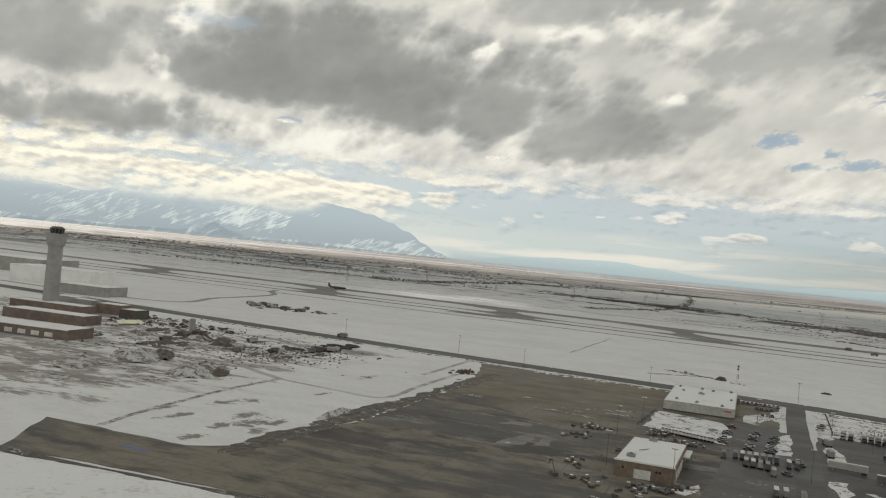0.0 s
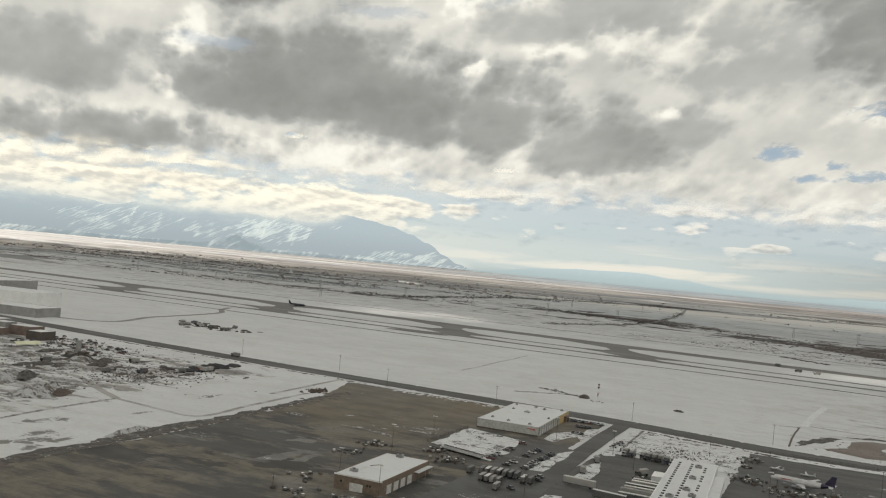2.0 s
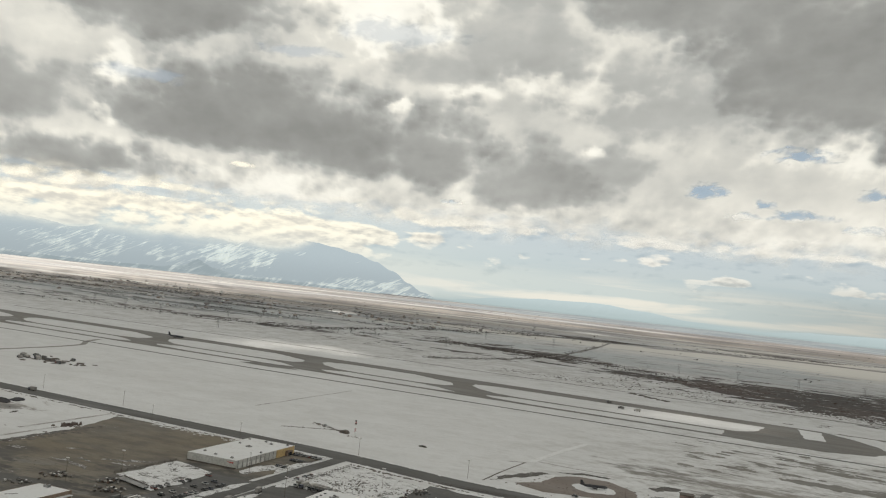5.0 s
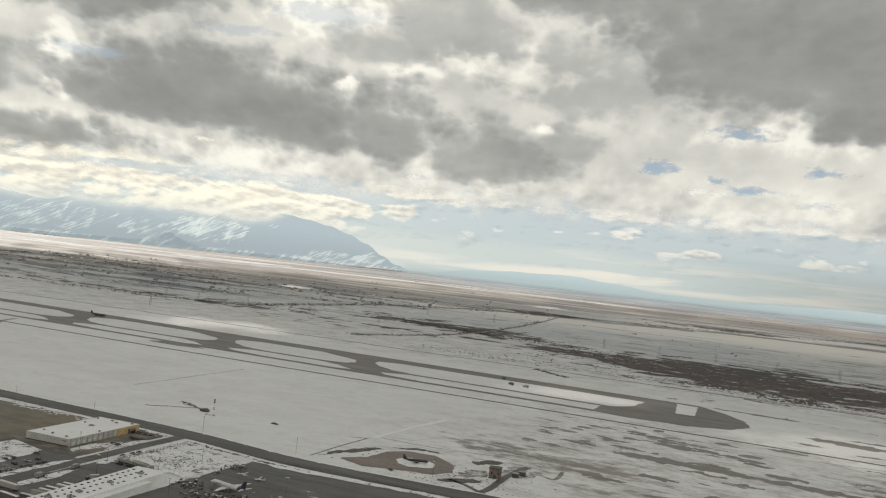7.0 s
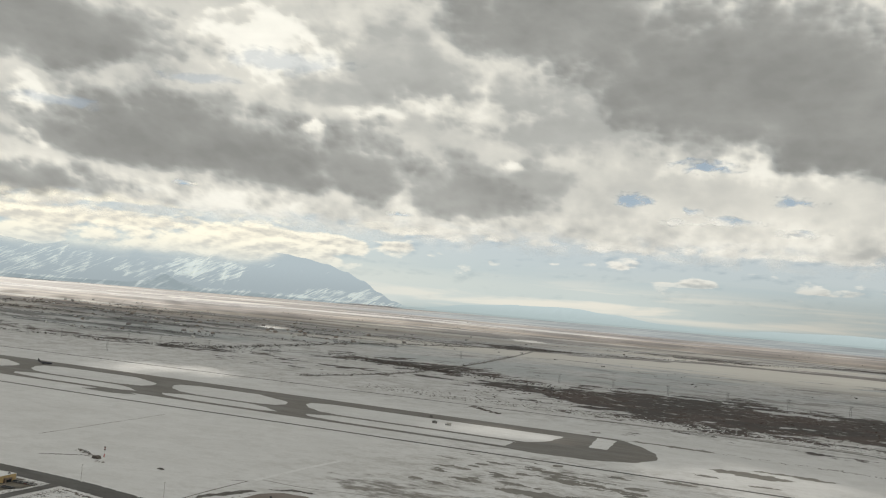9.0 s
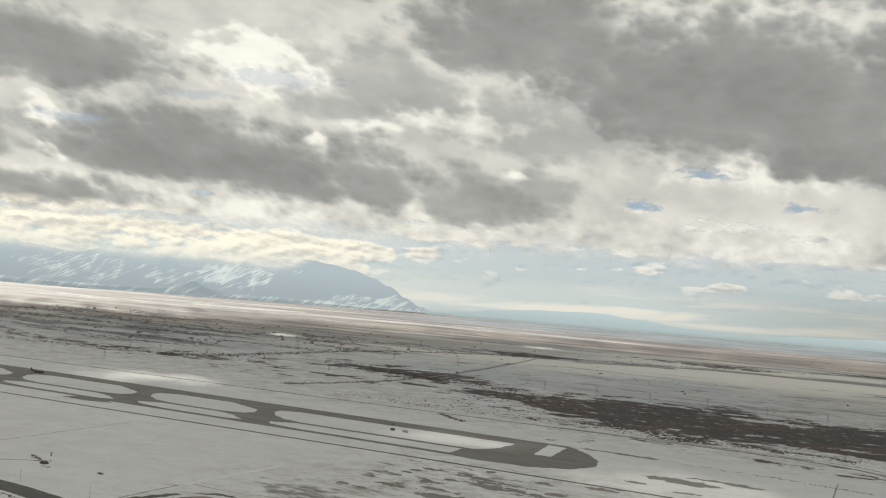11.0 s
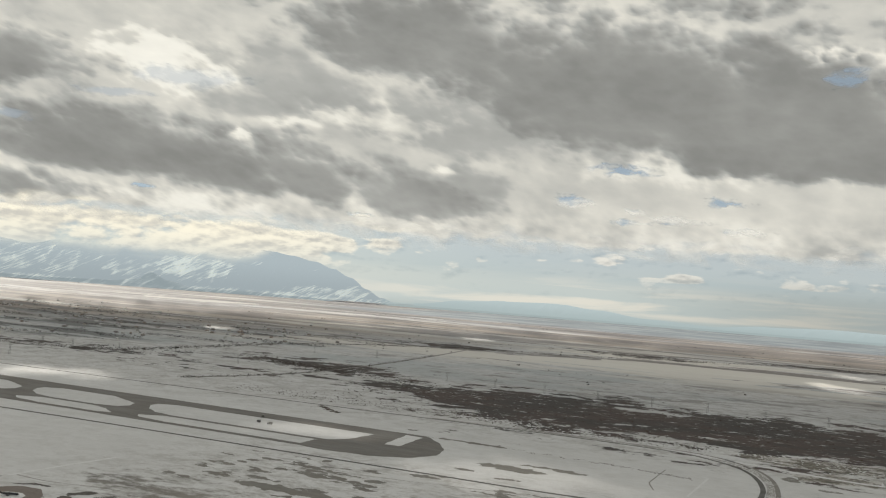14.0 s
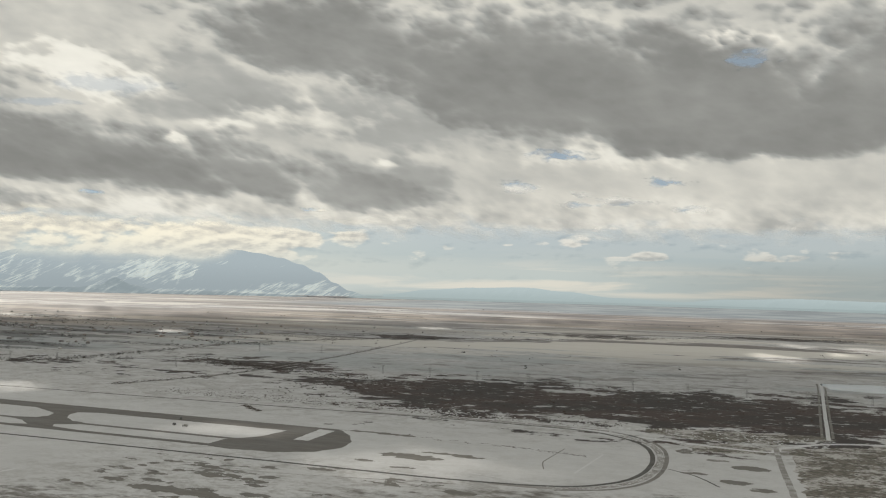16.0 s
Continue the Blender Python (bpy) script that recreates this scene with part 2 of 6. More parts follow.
    wet = n.step(n.add(wet, n.mul(n.add(fine, -0.5), 1.2)), -0.05, 0.5)
    n.bump(n.add(n.mul(grain, 0.4), fine), 0.25, 0.4)
    return n.done(col, n.m("SUBTRACT", 0.85, n.mul(wet, 0.25)))


def paving_material(name, color, light, snow_at=0.66, stretch=(0.4, 1, 1)):
    n = Nodes(name)
    patch = n.noise(0.09, 6, 0.6, stretch)
    fine = n.noise(1.3, 5, 0.7)
    streak = n.noise(0.35, 5, 0.65, (0.15, 1, 1))
    col = n.mix(n.step(n.add(n.mul(patch, 0.6), n.mul(streak, 0.4)), 0.4, 0.62), color, light)
    col = n.mix(n.step(fine, 0.45, 0.7, 0.0, 0.4), col, tuple(c * 0.55 for c in color))
    left = n.step(n.add(n.mul(n.noise(0.16, 7, 0.65, (0.35, 1, 1), (4, 2, 0)), 0.7), n.mul(fine, 0.3)), snow_at, snow_at + 0.05)
    col = n.mix(left, col, SLUSH)
    n.bump(fine, 0.2, 0.02)
    return n.done(col, n.step(patch, 0.35, 0.65, 0.55, 0.9))


def apron_material():
    """Brown-grey concrete, tar-dark where it was patched, with dried mud and a few grains of old snow."""
    n = Nodes("apron_concrete")
    wide = n.noise(0.05, 6, 0.62, (0.6, 1, 1))
    streak = n.noise(0.5, 5, 0.65, (0.22, 1, 1))
    fine = n.noise(1.8, 5, 0.7)
    blot = n.noise(0.32, 6, 0.66, (0.55, 1, 1), (1, 6, 0))
    col = n.mix(n.step(n.add(n.add(n.mul(wide, 0.45), n.mul(streak, 0.2)), n.mul(blot, 0.35)), 0.44, 0.56), (0.036, 0.034, 0.031), (0.150, 0.131, 0.104))
    tar = n.mul(n.step(n.noise(0.11, 6, 0.68, (0.5, 1, 1), (7, 3, 0)), 0.50, 0.545), n.band(n.y, 66, 112, 6))
    col = n.mix(n.mul(tar, 0.85), col, (0.030, 0.029, 0.028))
    pale = n.mul(n.step(n.noise(0.22, 6, 0.6, (0.4, 1, 1), (2, 9, 0)), 0.57, 0.64), n.band(n.y, 70, 124, 6))
    col = n.mix(n.mul(pale, 0.6), col, (0.19, 0.18, 0.165))
    # dormant grass has taken over the far corner
    grown = n.add(n.mul(n.add(n.noise(0.09, 6, 0.66, (0.7, 1, 1), (5, 5, 0)), -0.5), 34), n.y)
    grown = n.mul(n.step(grown, 101, 111), n.step(n.add(n.x, n.mul(n.add(blot, -0.5), 14)), -17, -23))
    col = n.mix(n.mul(grown, 0.85), col, n.mix(n.step(n.add(n.mul(wide, 0.5), n.mul(blot, 0.5)), 0.4, 0.6), (0.085, 0.073, 0.055), (0.15, 0.125, 0.09)))
    # saw-cut joints between the concrete bays
    cut = n.m("MINIMUM", n.m("PINGPONG", n.add(n.x, n.mul(n.y, 0.07)), 2.4), n.m("PINGPONG", n.add(n.y, n.mul(n.x, -0.07)), 3.1))
    col = n.mix(n.mul(n.step(cut, 0.10, 0.03), n.mul(n.step(blot, 0.42, 0.6, 0.0, 0.55), n.step(n.y, 112, 100))), col, (0.035, 0.034, 0.032))
    col = n.mix(n.step(fine, 0.48, 0.7, 0.0, 0.35), col, (0.05, 0.047, 0.043))
    left = n.mul(n.step(n.add(n.mul(n.noise(0.28, 7, 0.65, (0.3, 1, 1), (4, 2, 0)), 0.7), n.mul(fine, 0.3)), 0.615, 0.66), n.band(n.y, 72, 138, 5))
    col = n.mix(left, col, SLUSH)
    n.bump(fine, 0.2, 0.02)
    return n.done(col, n.step(wide, 0.35, 0.65, 0.6, 0.9))


def snow_material(name, dirt=0.25):
    n = Nodes(name)
    f = n.add(n.mul(n.noise(0.25, 6, 0.65), 0.6), n.mul(n.noise(2.0, 4), 0.4))
    col = n.mix(n.step(f, 0.5, 0.68, 0.0, 0.3 + dirt), SNOW, (0.30, 0.28, 0.26))
    n.bump(n.noise(1.0, 5), 0.3, 0.08)
    return n.done(col, 0.75)


def melt_material():
    """Trampled snow melting off dark asphalt."""
    n = Nodes("melting_snow")
    f = n.add(n.mul(n.noise(0.45, 7, 0.66), 0.6), n.mul(n.noise(2.6, 5, 0.7), 0.4))
    fresh = n.mix(n.step(n.noise(1.2, 5), 0.42, 0.6, 0.0, 0.5), SNOW, SLUSH)
    n.bump(n.noise(1.5, 5), 0.3, 0.05)
    return n.done(n.mix(n.step(f, 0.52, 0.57), fresh, (0.09, 0.085, 0.08)), 0.8)


GROUND = ground_material()
ASPHALT = paving_material("road_asphalt", (0.05, 0.05, 0.05), (0.085, 0.083, 0.08), 0.70)
LOT = paving_material("lot_asphalt", (0.042, 0.042, 0.043), (0.105, 0.102, 0.098), 0.595, (0.8, 1, 1))
APRON = apron_material()
RUNWAY = paving_material("runway_paving", (0.10, 0.096, 0.09), (0.17, 0.16, 0.15), 0.72)
GRAVEL = paving_material("pit_gravel", (0.125, 0.10, 0.086), (0.185, 0.152, 0.13), 0.68)
TRACK = paving_material("track_mud", (0.15, 0.14, 0.13), (0.24, 0.23, 0.22), 0.56, (0.7, 1, 1))
LANE = paving_material("ploughed_lane", (0.06, 0.058, 0.055), (0.105, 0.10, 0.095), 0.66, (0.7, 1, 1))
BARE = paving_material("wet_bare_ground", (0.125, 0.12, 0.108), (0.19, 0.18, 0.165), 0.56, (0.6, 1, 1))
DRIFT = snow_material("drift_snow")
MELT = melt_material()
PACKED = paving_material("packed_snow_track", (0.20, 0.19, 0.18), (0.34, 0.33, 0.32), 0.50, (0.7, 1, 1))


def rough_field_material():
    """Tufted winter grass standing through thin snow."""
    n = Nodes("rough_field")
    tuft = n.add(n.mul(n.noise(0.10, 8, 0.7, (0.7, 1, 1), (2, 5, 0), 0.5), 0.6), n.mul(n.noise(0.7, 6, 0.72, (0.7, 1, 1)), 0.4))
    grass = n.mix(n.step(n.noise(0.4, 5), 0.4, 0.6), (0.085, 0.078, 0.066), (0.17, 0.155, 0.13))
    n.bump(n.noise(1.2, 5), 0.3, 0.1)
    return n.done(n.mix(n.step(tuft, 0.49, 0.55), grass, (0.45, 0.44, 0.43)), 0.9)


def spoil_material(name, soil, bare):
    """Turned earth with snow lying in its hollows."""
    n = Nodes(name)
    f = n.add(n.mul(n.noise(0.7, 7, 0.68, (0.6, 1, 1)), 0.6), n.mul(n.noise(3.0, 5, 0.7), 0.4))
    soil_col = n.mix(n.step(n.noise(1.4, 5), 0.4, 0.6), soil, tuple(c * 1.9 for c in soil))
    n.bump(n.noise(2.0, 5), 0.4, 0.1)
    return n.done(n.mix(n.step(f, bare, bare + 0.06), soil_col, SLUSH), 0.9)


ROUGH_FIELD = rough_field_material()
SPOIL = spoil_material("dark_spoil", (0.05, 0.046, 0.042), 0.55)
SNOWY_SPOIL = spoil_material("snowy_spoil", (0.09, 0.082, 0.075), 0.47)
SLUSH_FILM = spoil_material("thin_slush", (0.075, 0.07, 0.064), 0.50)
WORN_BAY = paving_material("worn_concrete", (0.11, 0.107, 0.10), (0.19, 0.185, 0.172), 0.60, (0.5, 1, 1))
ROOF_SNOW = snow_material("roof_snow", 0.0)
WALL_GREY = plain("wall_grey_metal", (0.42, 0.42, 0.40), 0.55)
WALL_TAN = plain("wall_tan_brick", (0.20, 0.15, 0.115), 0.85, 0, 0.3, 2)
WALL_BROWN = plain("wall_brown_brick", (0.185, 0.14, 0.12), 0.85, 0, 0.3, 1.0)
CONCRETE = plain("pale_concrete", (0.30, 0.295, 0.285), 0.8, 0, 0.2, 0.6)
ORANGE = plain("orange_panel", (0.50, 0.36, 0.17), 0.6)
WHITE = plain("white_paint", (0.75, 0.75, 0.74), 0.45, 0, 0.12)
DOOR = plain("door_white", (0.6, 0.6, 0.58), 0.5)
GLASS = plain("dark_glass", (0.03, 0.035, 0.04), 0.12, 0, 0.1)
STEEL = plain("galvanised_steel", (0.30, 0.30, 0.30), 0.5, 0.6)
RUST = plain("dark_equipment", (0.09, 0.075, 0.065), 0.8)
RUBBER = plain("tyre_rubber", (0.025, 0.025, 0.025), 0.9)
DARK_BLUE = plain("dark_livery", (0.035, 0.036, 0.05), 0.45)
VIOLET = plain("violet_paint", (0.028, 0.022, 0.055), 0.4)
JET_PAINT = plain("aircraft_paint", (0.48, 0.48, 0.48), 0.4, 0, 0.2, 1.5)
RED = plain("red_paint", (0.40, 0.05, 0.04), 0.5)
SOOT = plain("charred_steel", (0.035, 0.035, 0.04), 0.7)
WOOD = plain("pole_wood", (0.12, 0.095, 0.075), 0.9)
CARS = varied("car_paint", ((0.40, 0.40, 0.40), (0.035, 0.035, 0.04), (0.10, 0.10, 0.105), (0.03, 0.03, 0.03), (0.14, 0.04, 0.035), (0.05, 0.055, 0.08), (0.06, 0.06, 0.06), (0.22, 0.22, 0.22)), 0.35)
BOXES = varied("trailer_paint", ((0.13, 0.13, 0.125), (0.22, 0.21, 0.2), (0.09, 0.09, 0.09), (0.34, 0.33, 0.31)), 0.5)
TRAILER_ROOF = varied("trailer_roof", ((0.46, 0.455, 0.44), (0.20, 0.195, 0.19), (0.55, 0.545, 0.53), (0.30, 0.295, 0.285), (0.12, 0.12, 0.12)), 0.6)
GEAR = varied("ramp_gear_paint", ((0.20, 0.195, 0.18), (0.06, 0.057, 0.055), (0.36, 0.35, 0.33), (0.11, 0.075, 0.06), (0.10, 0.095, 0.09), (0.045, 0.045, 0.045)), 0.7)


# ---- mesh helpers ----
from mathutils.geometry import tessellate_polygon


def part(name, bm, material, parent=None, label=""):
    me = bpy.data.meshes.new(name)
    bm.to_mesh(me)
    bm.free()
    me.materials.append(material)
    ob = new(name, me)
    if parent:
        ob.parent = parent
    if label:
        ob["label"] = label
    return ob


def thing(name, at, turn, label, category, group="", kind=""):
    ob = new(name)
    ob.matrix_world = pose(*at, 0, 0, turn)
    return tagged(ob, label, category, group, kind)


def box(bm, x0, x1, y0, y1, z0, z1, bevel=0.0, taper=0.0):
    vs = []
    for z, t in ((z0, 0.0), (z1, taper)):
        vs.append([bm.verts.new(p) for p in ((x0 + t, y0 + t, z), (x1 - t, y0 + t, z), (x1 - t, y1 - t, z), (x0 + t, y1 - t, z))])
    a, b = vs
    fs = [bm.faces.new(a[::-1]), bm.faces.new(b)]
    fs += [bm.faces.new((a[k], a[(k + 1) % 4], b[(k + 1) % 4], b[k])) for k in range(4)]
    if bevel:
        bmesh.ops.bevel(bm, geom=list({e for f in fs for e in f.edges}), offset=bevel, segments=1, affect="EDGES")
    return bm


def made_box(*a, **k):
    return box(bmesh.new(), *a, **k)


def ring_mesh(bm, rings, cap=True):
    """Skin a list of rings, each a list of points."""
    loops = [[bm.verts.new(p) for p in r] for r in rings]
    for a, b in zip(loops, loops[1:]):
        for k in range(len(a)):
            bm.faces.new((a[k], a[(k + 1) % len(a)], b[(k + 1) % len(b)], b[k]))
    if cap:
        bm.faces.new(loops[0][::-1])
        bm.faces.new(loops[-1])
    return bm


def pole(bm, x, y, z0, z1, r0, r1=None, sides=8):
    r1 = r0 if r1 is None else r1
    return ring_mesh(bm, [[(x + r * math.cos(2 * math.pi * k / sides), y + r * math.sin(2 * math.pi * k / sides), z) for k in range(sides)] for z, r in ((z0, r0), (z1, r1))])


def rod(bm, a, b, r, sides=5):
    a, b = Vector(a), Vector(b)
    q = (b - a).to_track_quat("Z", "Y").to_matrix()
    return ring_mesh(bm, [[p + q @ Vector((r * math.cos(2 * math.pi * k / sides), r * math.sin(2 * math.pi * k / sides), 0)) for k in range(sides)] for p in (a, b)])


def ragged(points, step=2.0, rough=0.6, seed=0.0, closed=True):
    """Points along an outline, shaken by noise so that the edge is worn."""
    out = []
    n = len(points)
    for k in range(n if closed else n - 1):
        a, b = Vector((*points[k], 0)), Vector((*points[(k + 1) % n], 0))
        count = max(1, int((b - a).length / step))
        for j in range(count):
            p = a.lerp(b, j / count)
            p += Vector((noise.noise((p.x * 0.35 + seed, p.y * 0.35, seed)), noise.noise((p.x * 0.35, p.y * 0.35 + seed, 7 + seed)), 0)) * rough
            p += Vector((noise.noise((p.x * 1.7 + seed, p.y * 1.7, seed)), noise.noise((p.x * 1.7, p.y * 1.7 + seed, 3 + seed)), 0)) * rough * 0.5
            out.append((p.x, p.y))
    if not closed:
        out.append(points[-1])
    return out


def slab(name, outline, z, material, label, category, kind="structure", thick=0.012):
    """A thin paved or snow-covered sheet lying on the ground."""
    bm = bmesh.new()
    top = [bm.verts.new((x, y, z)) for x, y in outline]
    low = [bm.verts.new((x, y, z - thick)) for x, y in outline]
    for tri in tessellate_polygon([[Vector((x, y, 0)) for x, y in outline]]):
        bm.faces.new([top[k] for k in tri])
    for k in range(len(top)):
        bm.faces.new((top[k - 1], low[k - 1], low[k], top[k]))
    bmesh.ops.recalc_face_normals(bm, faces=bm.faces)
    return tagged(part(name, bm, material), label, category, kind=kind)


def smooth_line(points, count=8):
    """A curved line through the given points."""
    out = []
    p = [points[0], *points, points[-1]]
    for k in range(1, len(p) - 2):
        for j in range(count):
            t = j / count
            out.append(tuple(0.5 * (2 * b + (c - a) * t + (2 * a - 5 * b + 4 * c - d) * t * t + (3 * b - a - 3 * c + d) * t ** 3) for a, b, c, d in zip(p[k - 1], p[k], p[k + 1], p[k + 2])))
    return out + [points[-1]]


def ribbon(name, line, width, z, material, label, category, rough=0.25, kind="structure"):
    line = ragged(smooth_line(line), 3.0, 0.0, 0, False)
    left, right = [], []
    for k, p in enumerate(line):
        a, b = Vector(line[max(0, k - 1)]), Vector(line[min(len(line) - 1, k + 1)])
        d = (b - a).normalized()
        s = Vector((-d.y, d.x)) * width / 2
        wob = rough * noise.noise((p[0] * 0.3, p[1] * 0.3, width))
        left.append((p[0] + s.x * (1 + wob), p[1] + s.y * (1 + wob)))
        right.append((p[0] - s.x * (1 - wob), p[1] - s.y * (1 - wob)))
    bm = bmesh.new()
    va, vb = [bm.verts.new((*p, z)) for p in left], [bm.verts.new((*p, z)) for p in right]
    for k in range(len(va) - 1):
        bm.faces.new((vb[k], vb[k + 1], va[k + 1], va[k]))
    ext = bmesh.ops.extrude_face_region(bm, geom=bm.faces[:])
    bmesh.ops.translate(bm, verts=[v for v in ext["geom"] if isinstance(v, bmesh.types.BMVert)], vec=(0, 0, -0.012))
    bmesh.ops.recalc_face_normals(bm, faces=bm.faces)
    return tagged(part(name, bm, material), label, category, kind=kind)


# ---- the plain ----
def build_ground():
    bm = bmesh.new()
    rings = []
    for r in (0.0, 60, 140, 260, 420, 700, 1200, 2200, 3600, 5300):
        if r == 0:
            rings.append([bm.verts.new((80, 100, 0))])
            continue
        rings.append([bm.verts.new((80 + r * math.cos(2 * math.pi * k / 96), 100 + r * math.sin(2 * math.pi * k / 96), 0)) for k in range(96)])
    for k in range(96):
        bm.faces.new((rings[0][0], rings[1][k], rings[1][(k + 1) % 96]))
    for a, b in zip(rings[1:], rings[2:]):
        for k in range(96):
            bm.faces.new((a[k], b[k], b[(k + 1) % 96], a[(k + 1) % 96]))
    return tagged(part("ground", bm, GROUND), "snow-covered airfield plain with bare earth and reed beds", "ground", kind="structure")


build_ground()

# ---- mountains and cloud deck ----
def interpolate(table, v):
    for (a, p), (b, q) in zip(table, table[1:]):
        if v <= b:
            t = max(0.0, (v - a) / (b - a))
            return p + (q - p) * t * t * (3 - 2 * t)
    return table[-1][1]


def bearing(n):
    """Degrees from +y round the middle of the flight line."""
    return n.mul(n.m("ARCTAN2", n.add(n.x, -120), n.y), 57.29578)


def vector_noise(n, xs, ys, zs, detail, rough, warp=0.0):
    v = n.tree.nodes.new("ShaderNodeCombineXYZ")
    for k, w in enumerate((xs, ys, zs)):
        n.put(v.inputs[k], w)
    tx = n.tree.nodes.new("ShaderNodeTexNoise")
    n.tree.links.new(v.outputs[0], tx.inputs["Vector"])
    tx.inputs["Scale"].default_value, tx.inputs["Detail"].default_value = 1.0, detail
    tx.inputs["Roughness"].default_value, tx.inputs["Distortion"].default_value = rough, warp
    return tx.outputs[0], v.outputs[0]


def mountain_material(name, snow_level, rock, snow, haze_color, glow, fade, zones=(), floor=0.0):
    """Rock with wind-blown snow on slanting ribs; a blue glow stands in for kilometres of haze, alpha loses its tops in
    the cloud base.
    zones: bearing, height and half sizes of slopes where more snow lies; fade: bearing, and the height of the cloud
    base left and right of it."""
    n = Nodes(name)
    az = bearing(n)
    along = n.mul(az, 74.0)
    across = n.m("SUBTRACT", along, n.mul(n.z, 1.7))
    down = n.add(n.z, n.mul(along, 0.6))
    streak, _ = vector_noise(n, n.mul(across, 0.028), n.mul(down, 0.0075), 3.0, 3, 0.55, 0.7)
    thin, _ = vector_noise(n, n.mul(across, 0.085), n.mul(down, 0.02), 6.0, 4, 0.62, 0.8)
    zone, _ = vector_noise(n, n.mul(along, 0.006), n.mul(n.z, 0.017), 1.0, 5, 0.62, 0.6)
    nrm = n.tree.nodes.new("ShaderNodeSeparateXYZ")
    n.tree.links.new(n.geo.outputs["Normal"], nrm.inputs[0])
    cover = n.add(n.add(n.mul(streak, 0.42), n.mul(thin, 0.30)), n.add(n.mul(zone, 0.30), n.mul(nrm.outputs[0], -0.07)))
    extra = n.step(n.z, 34, 4, 0.0, floor)
    for za, zz, wa, wz, k in zones:
        dx, dz = n.mul(n.add(az, -za), 1.0 / wa), n.mul(n.add(n.z, -zz), 1.0 / wz)
        extra = n.m("MAXIMUM", extra, n.step(n.add(n.mul(dx, dx), n.mul(dz, dz)), 1.25, 0.1, 0.0, k))
    f = n.step(n.add(cover, extra), snow_level - 0.02, snow_level + 0.15)
    # Haze painted as a pale blue glow that strengthens with height.
    n.put(n.bsdf.inputs["Emission Color"], haze_color)
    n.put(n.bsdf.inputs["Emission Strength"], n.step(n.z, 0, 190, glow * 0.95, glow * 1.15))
    split, left, right = fade
    base = n.step(az, split - 3.0, split + 2.2, left, right)
    rag = n.mul(n.add(n.noise(0.008, 6, 0.6), -0.5), 80)
    n.put(n.bsdf.inputs["Alpha"], n.step(n.m("SUBTRACT", n.add(n.z, rag), base), -62, 26, 1.0, 0.0))
    n.bsdf.inputs["Specular IOR Level"].default_value = 0.0
    return n.done(n.mix(f, rock, snow), 1.0)


def build_range(name, profile, near, deep, label, material, gullies, seed):
    """A mountain range on an arc round the airfield: bearing from +y in degrees against crest height in metres."""
    lo, hi = profile[0][0], profile[-1][0]
    cols, rows = int((hi - lo) * 12), 40
    verts, faces = [], []
    for i in range(cols + 1):
        az = lo + (hi - lo) * i / cols
        crest = interpolate(profile, az)
        for j in range(rows + 1):
            v = j / rows
            dist = near + deep * v
            px, py = 120 + dist * math.sin(radians(az)), dist * math.cos(radians(az))
            shape = math.sin(math.pi / 2 * min(1.0, v / 0.75)) ** 1.6 if v < 0.75 else 1 - 0.4 * (v - 0.75) / 0.25
            q = Vector((az * 0.9 + seed, v * 1.1, seed))
            bend = 0.5 * noise.noise(q * 1.7)
            spur = 1 - abs(noise.noise(Vector((az * 0.36 + bend - v * 1.7, v * 0.5, seed))))
            rib = 1 - abs(noise.noise(Vector((az * 0.95 + bend * 1.2 - v * 4.2, v * 0.9, seed + 5))))
            rough = noise.fractal(Vector((az * 1.6, v * 5, seed)), 0.9, 2.1, 5)
            depth = math.sin(math.pi * v / 0.74) if v < 0.74 else 0.0
            h = crest * (shape + depth * (gullies * (spur ** 2 - 0.6) + gullies * 0.45 * (rib ** 2 - 0.6)) + 0.05 * rough * depth)
            h = max(h, -2.0)
            verts.append((px, py, h - 3 if j else -4))
    for i in range(cols):
        for j in range(rows):
            a = i * (rows + 1) + j
            faces.append((a, a + rows + 1, a + rows + 2, a + 1))
    me = bpy.data.meshes.new(name)
    me.from_pydata(verts, [], faces)
    me.materials.append(material)
    me.polygons.foreach_set("use_smooth", [True] * len(faces))
    me.update()
    return tagged(new(name, me), label, "mountain", kind="structure")


NEAR_RANGE = ((-75, 270), (-52, 270), (-49.5, 190), (-47, 165), (-44.5, 205), (-41, 260), (-37, 270), (-34, 246), (-32.4, 228), (-31.2, 216), (-29.7, 194), (-28.4, 160), (-27.3, 124), (-26.2, 68), (-25.2, 28), (-24.1, 3))
# Snowier slopes; their warm snow tone also paints the sun on the ribs.
NEAR_ZONES = ((-37.2, 108, 3.0, 84, 0.19), (-41.0, 80, 2.6, 60, 0.13), (-46.4, 96, 4.6, 84, 0.145), (-29.4, 34, 1.7, 40, 0.17), (-27.1, 40, 1.6, 42, 0.17), (-33.2, 150, 1.0, 16, 0.10), (-43.6, 120, 1.6, 50, 0.08))
build_range("mountain_range", NEAR_RANGE, 4250, 600, "snow-streaked mountain range with blue haze in its glow under low cloud",
            mountain_material("hazy_mountain_rock", 0.60, (0.025, 0.038, 0.05), (0.90, 0.78, 0.57), (0.63, 0.735, 0.80), 0.54, (-31.6, 178, 350), NEAR_ZONES, 0.16), 0.30, 2.0)
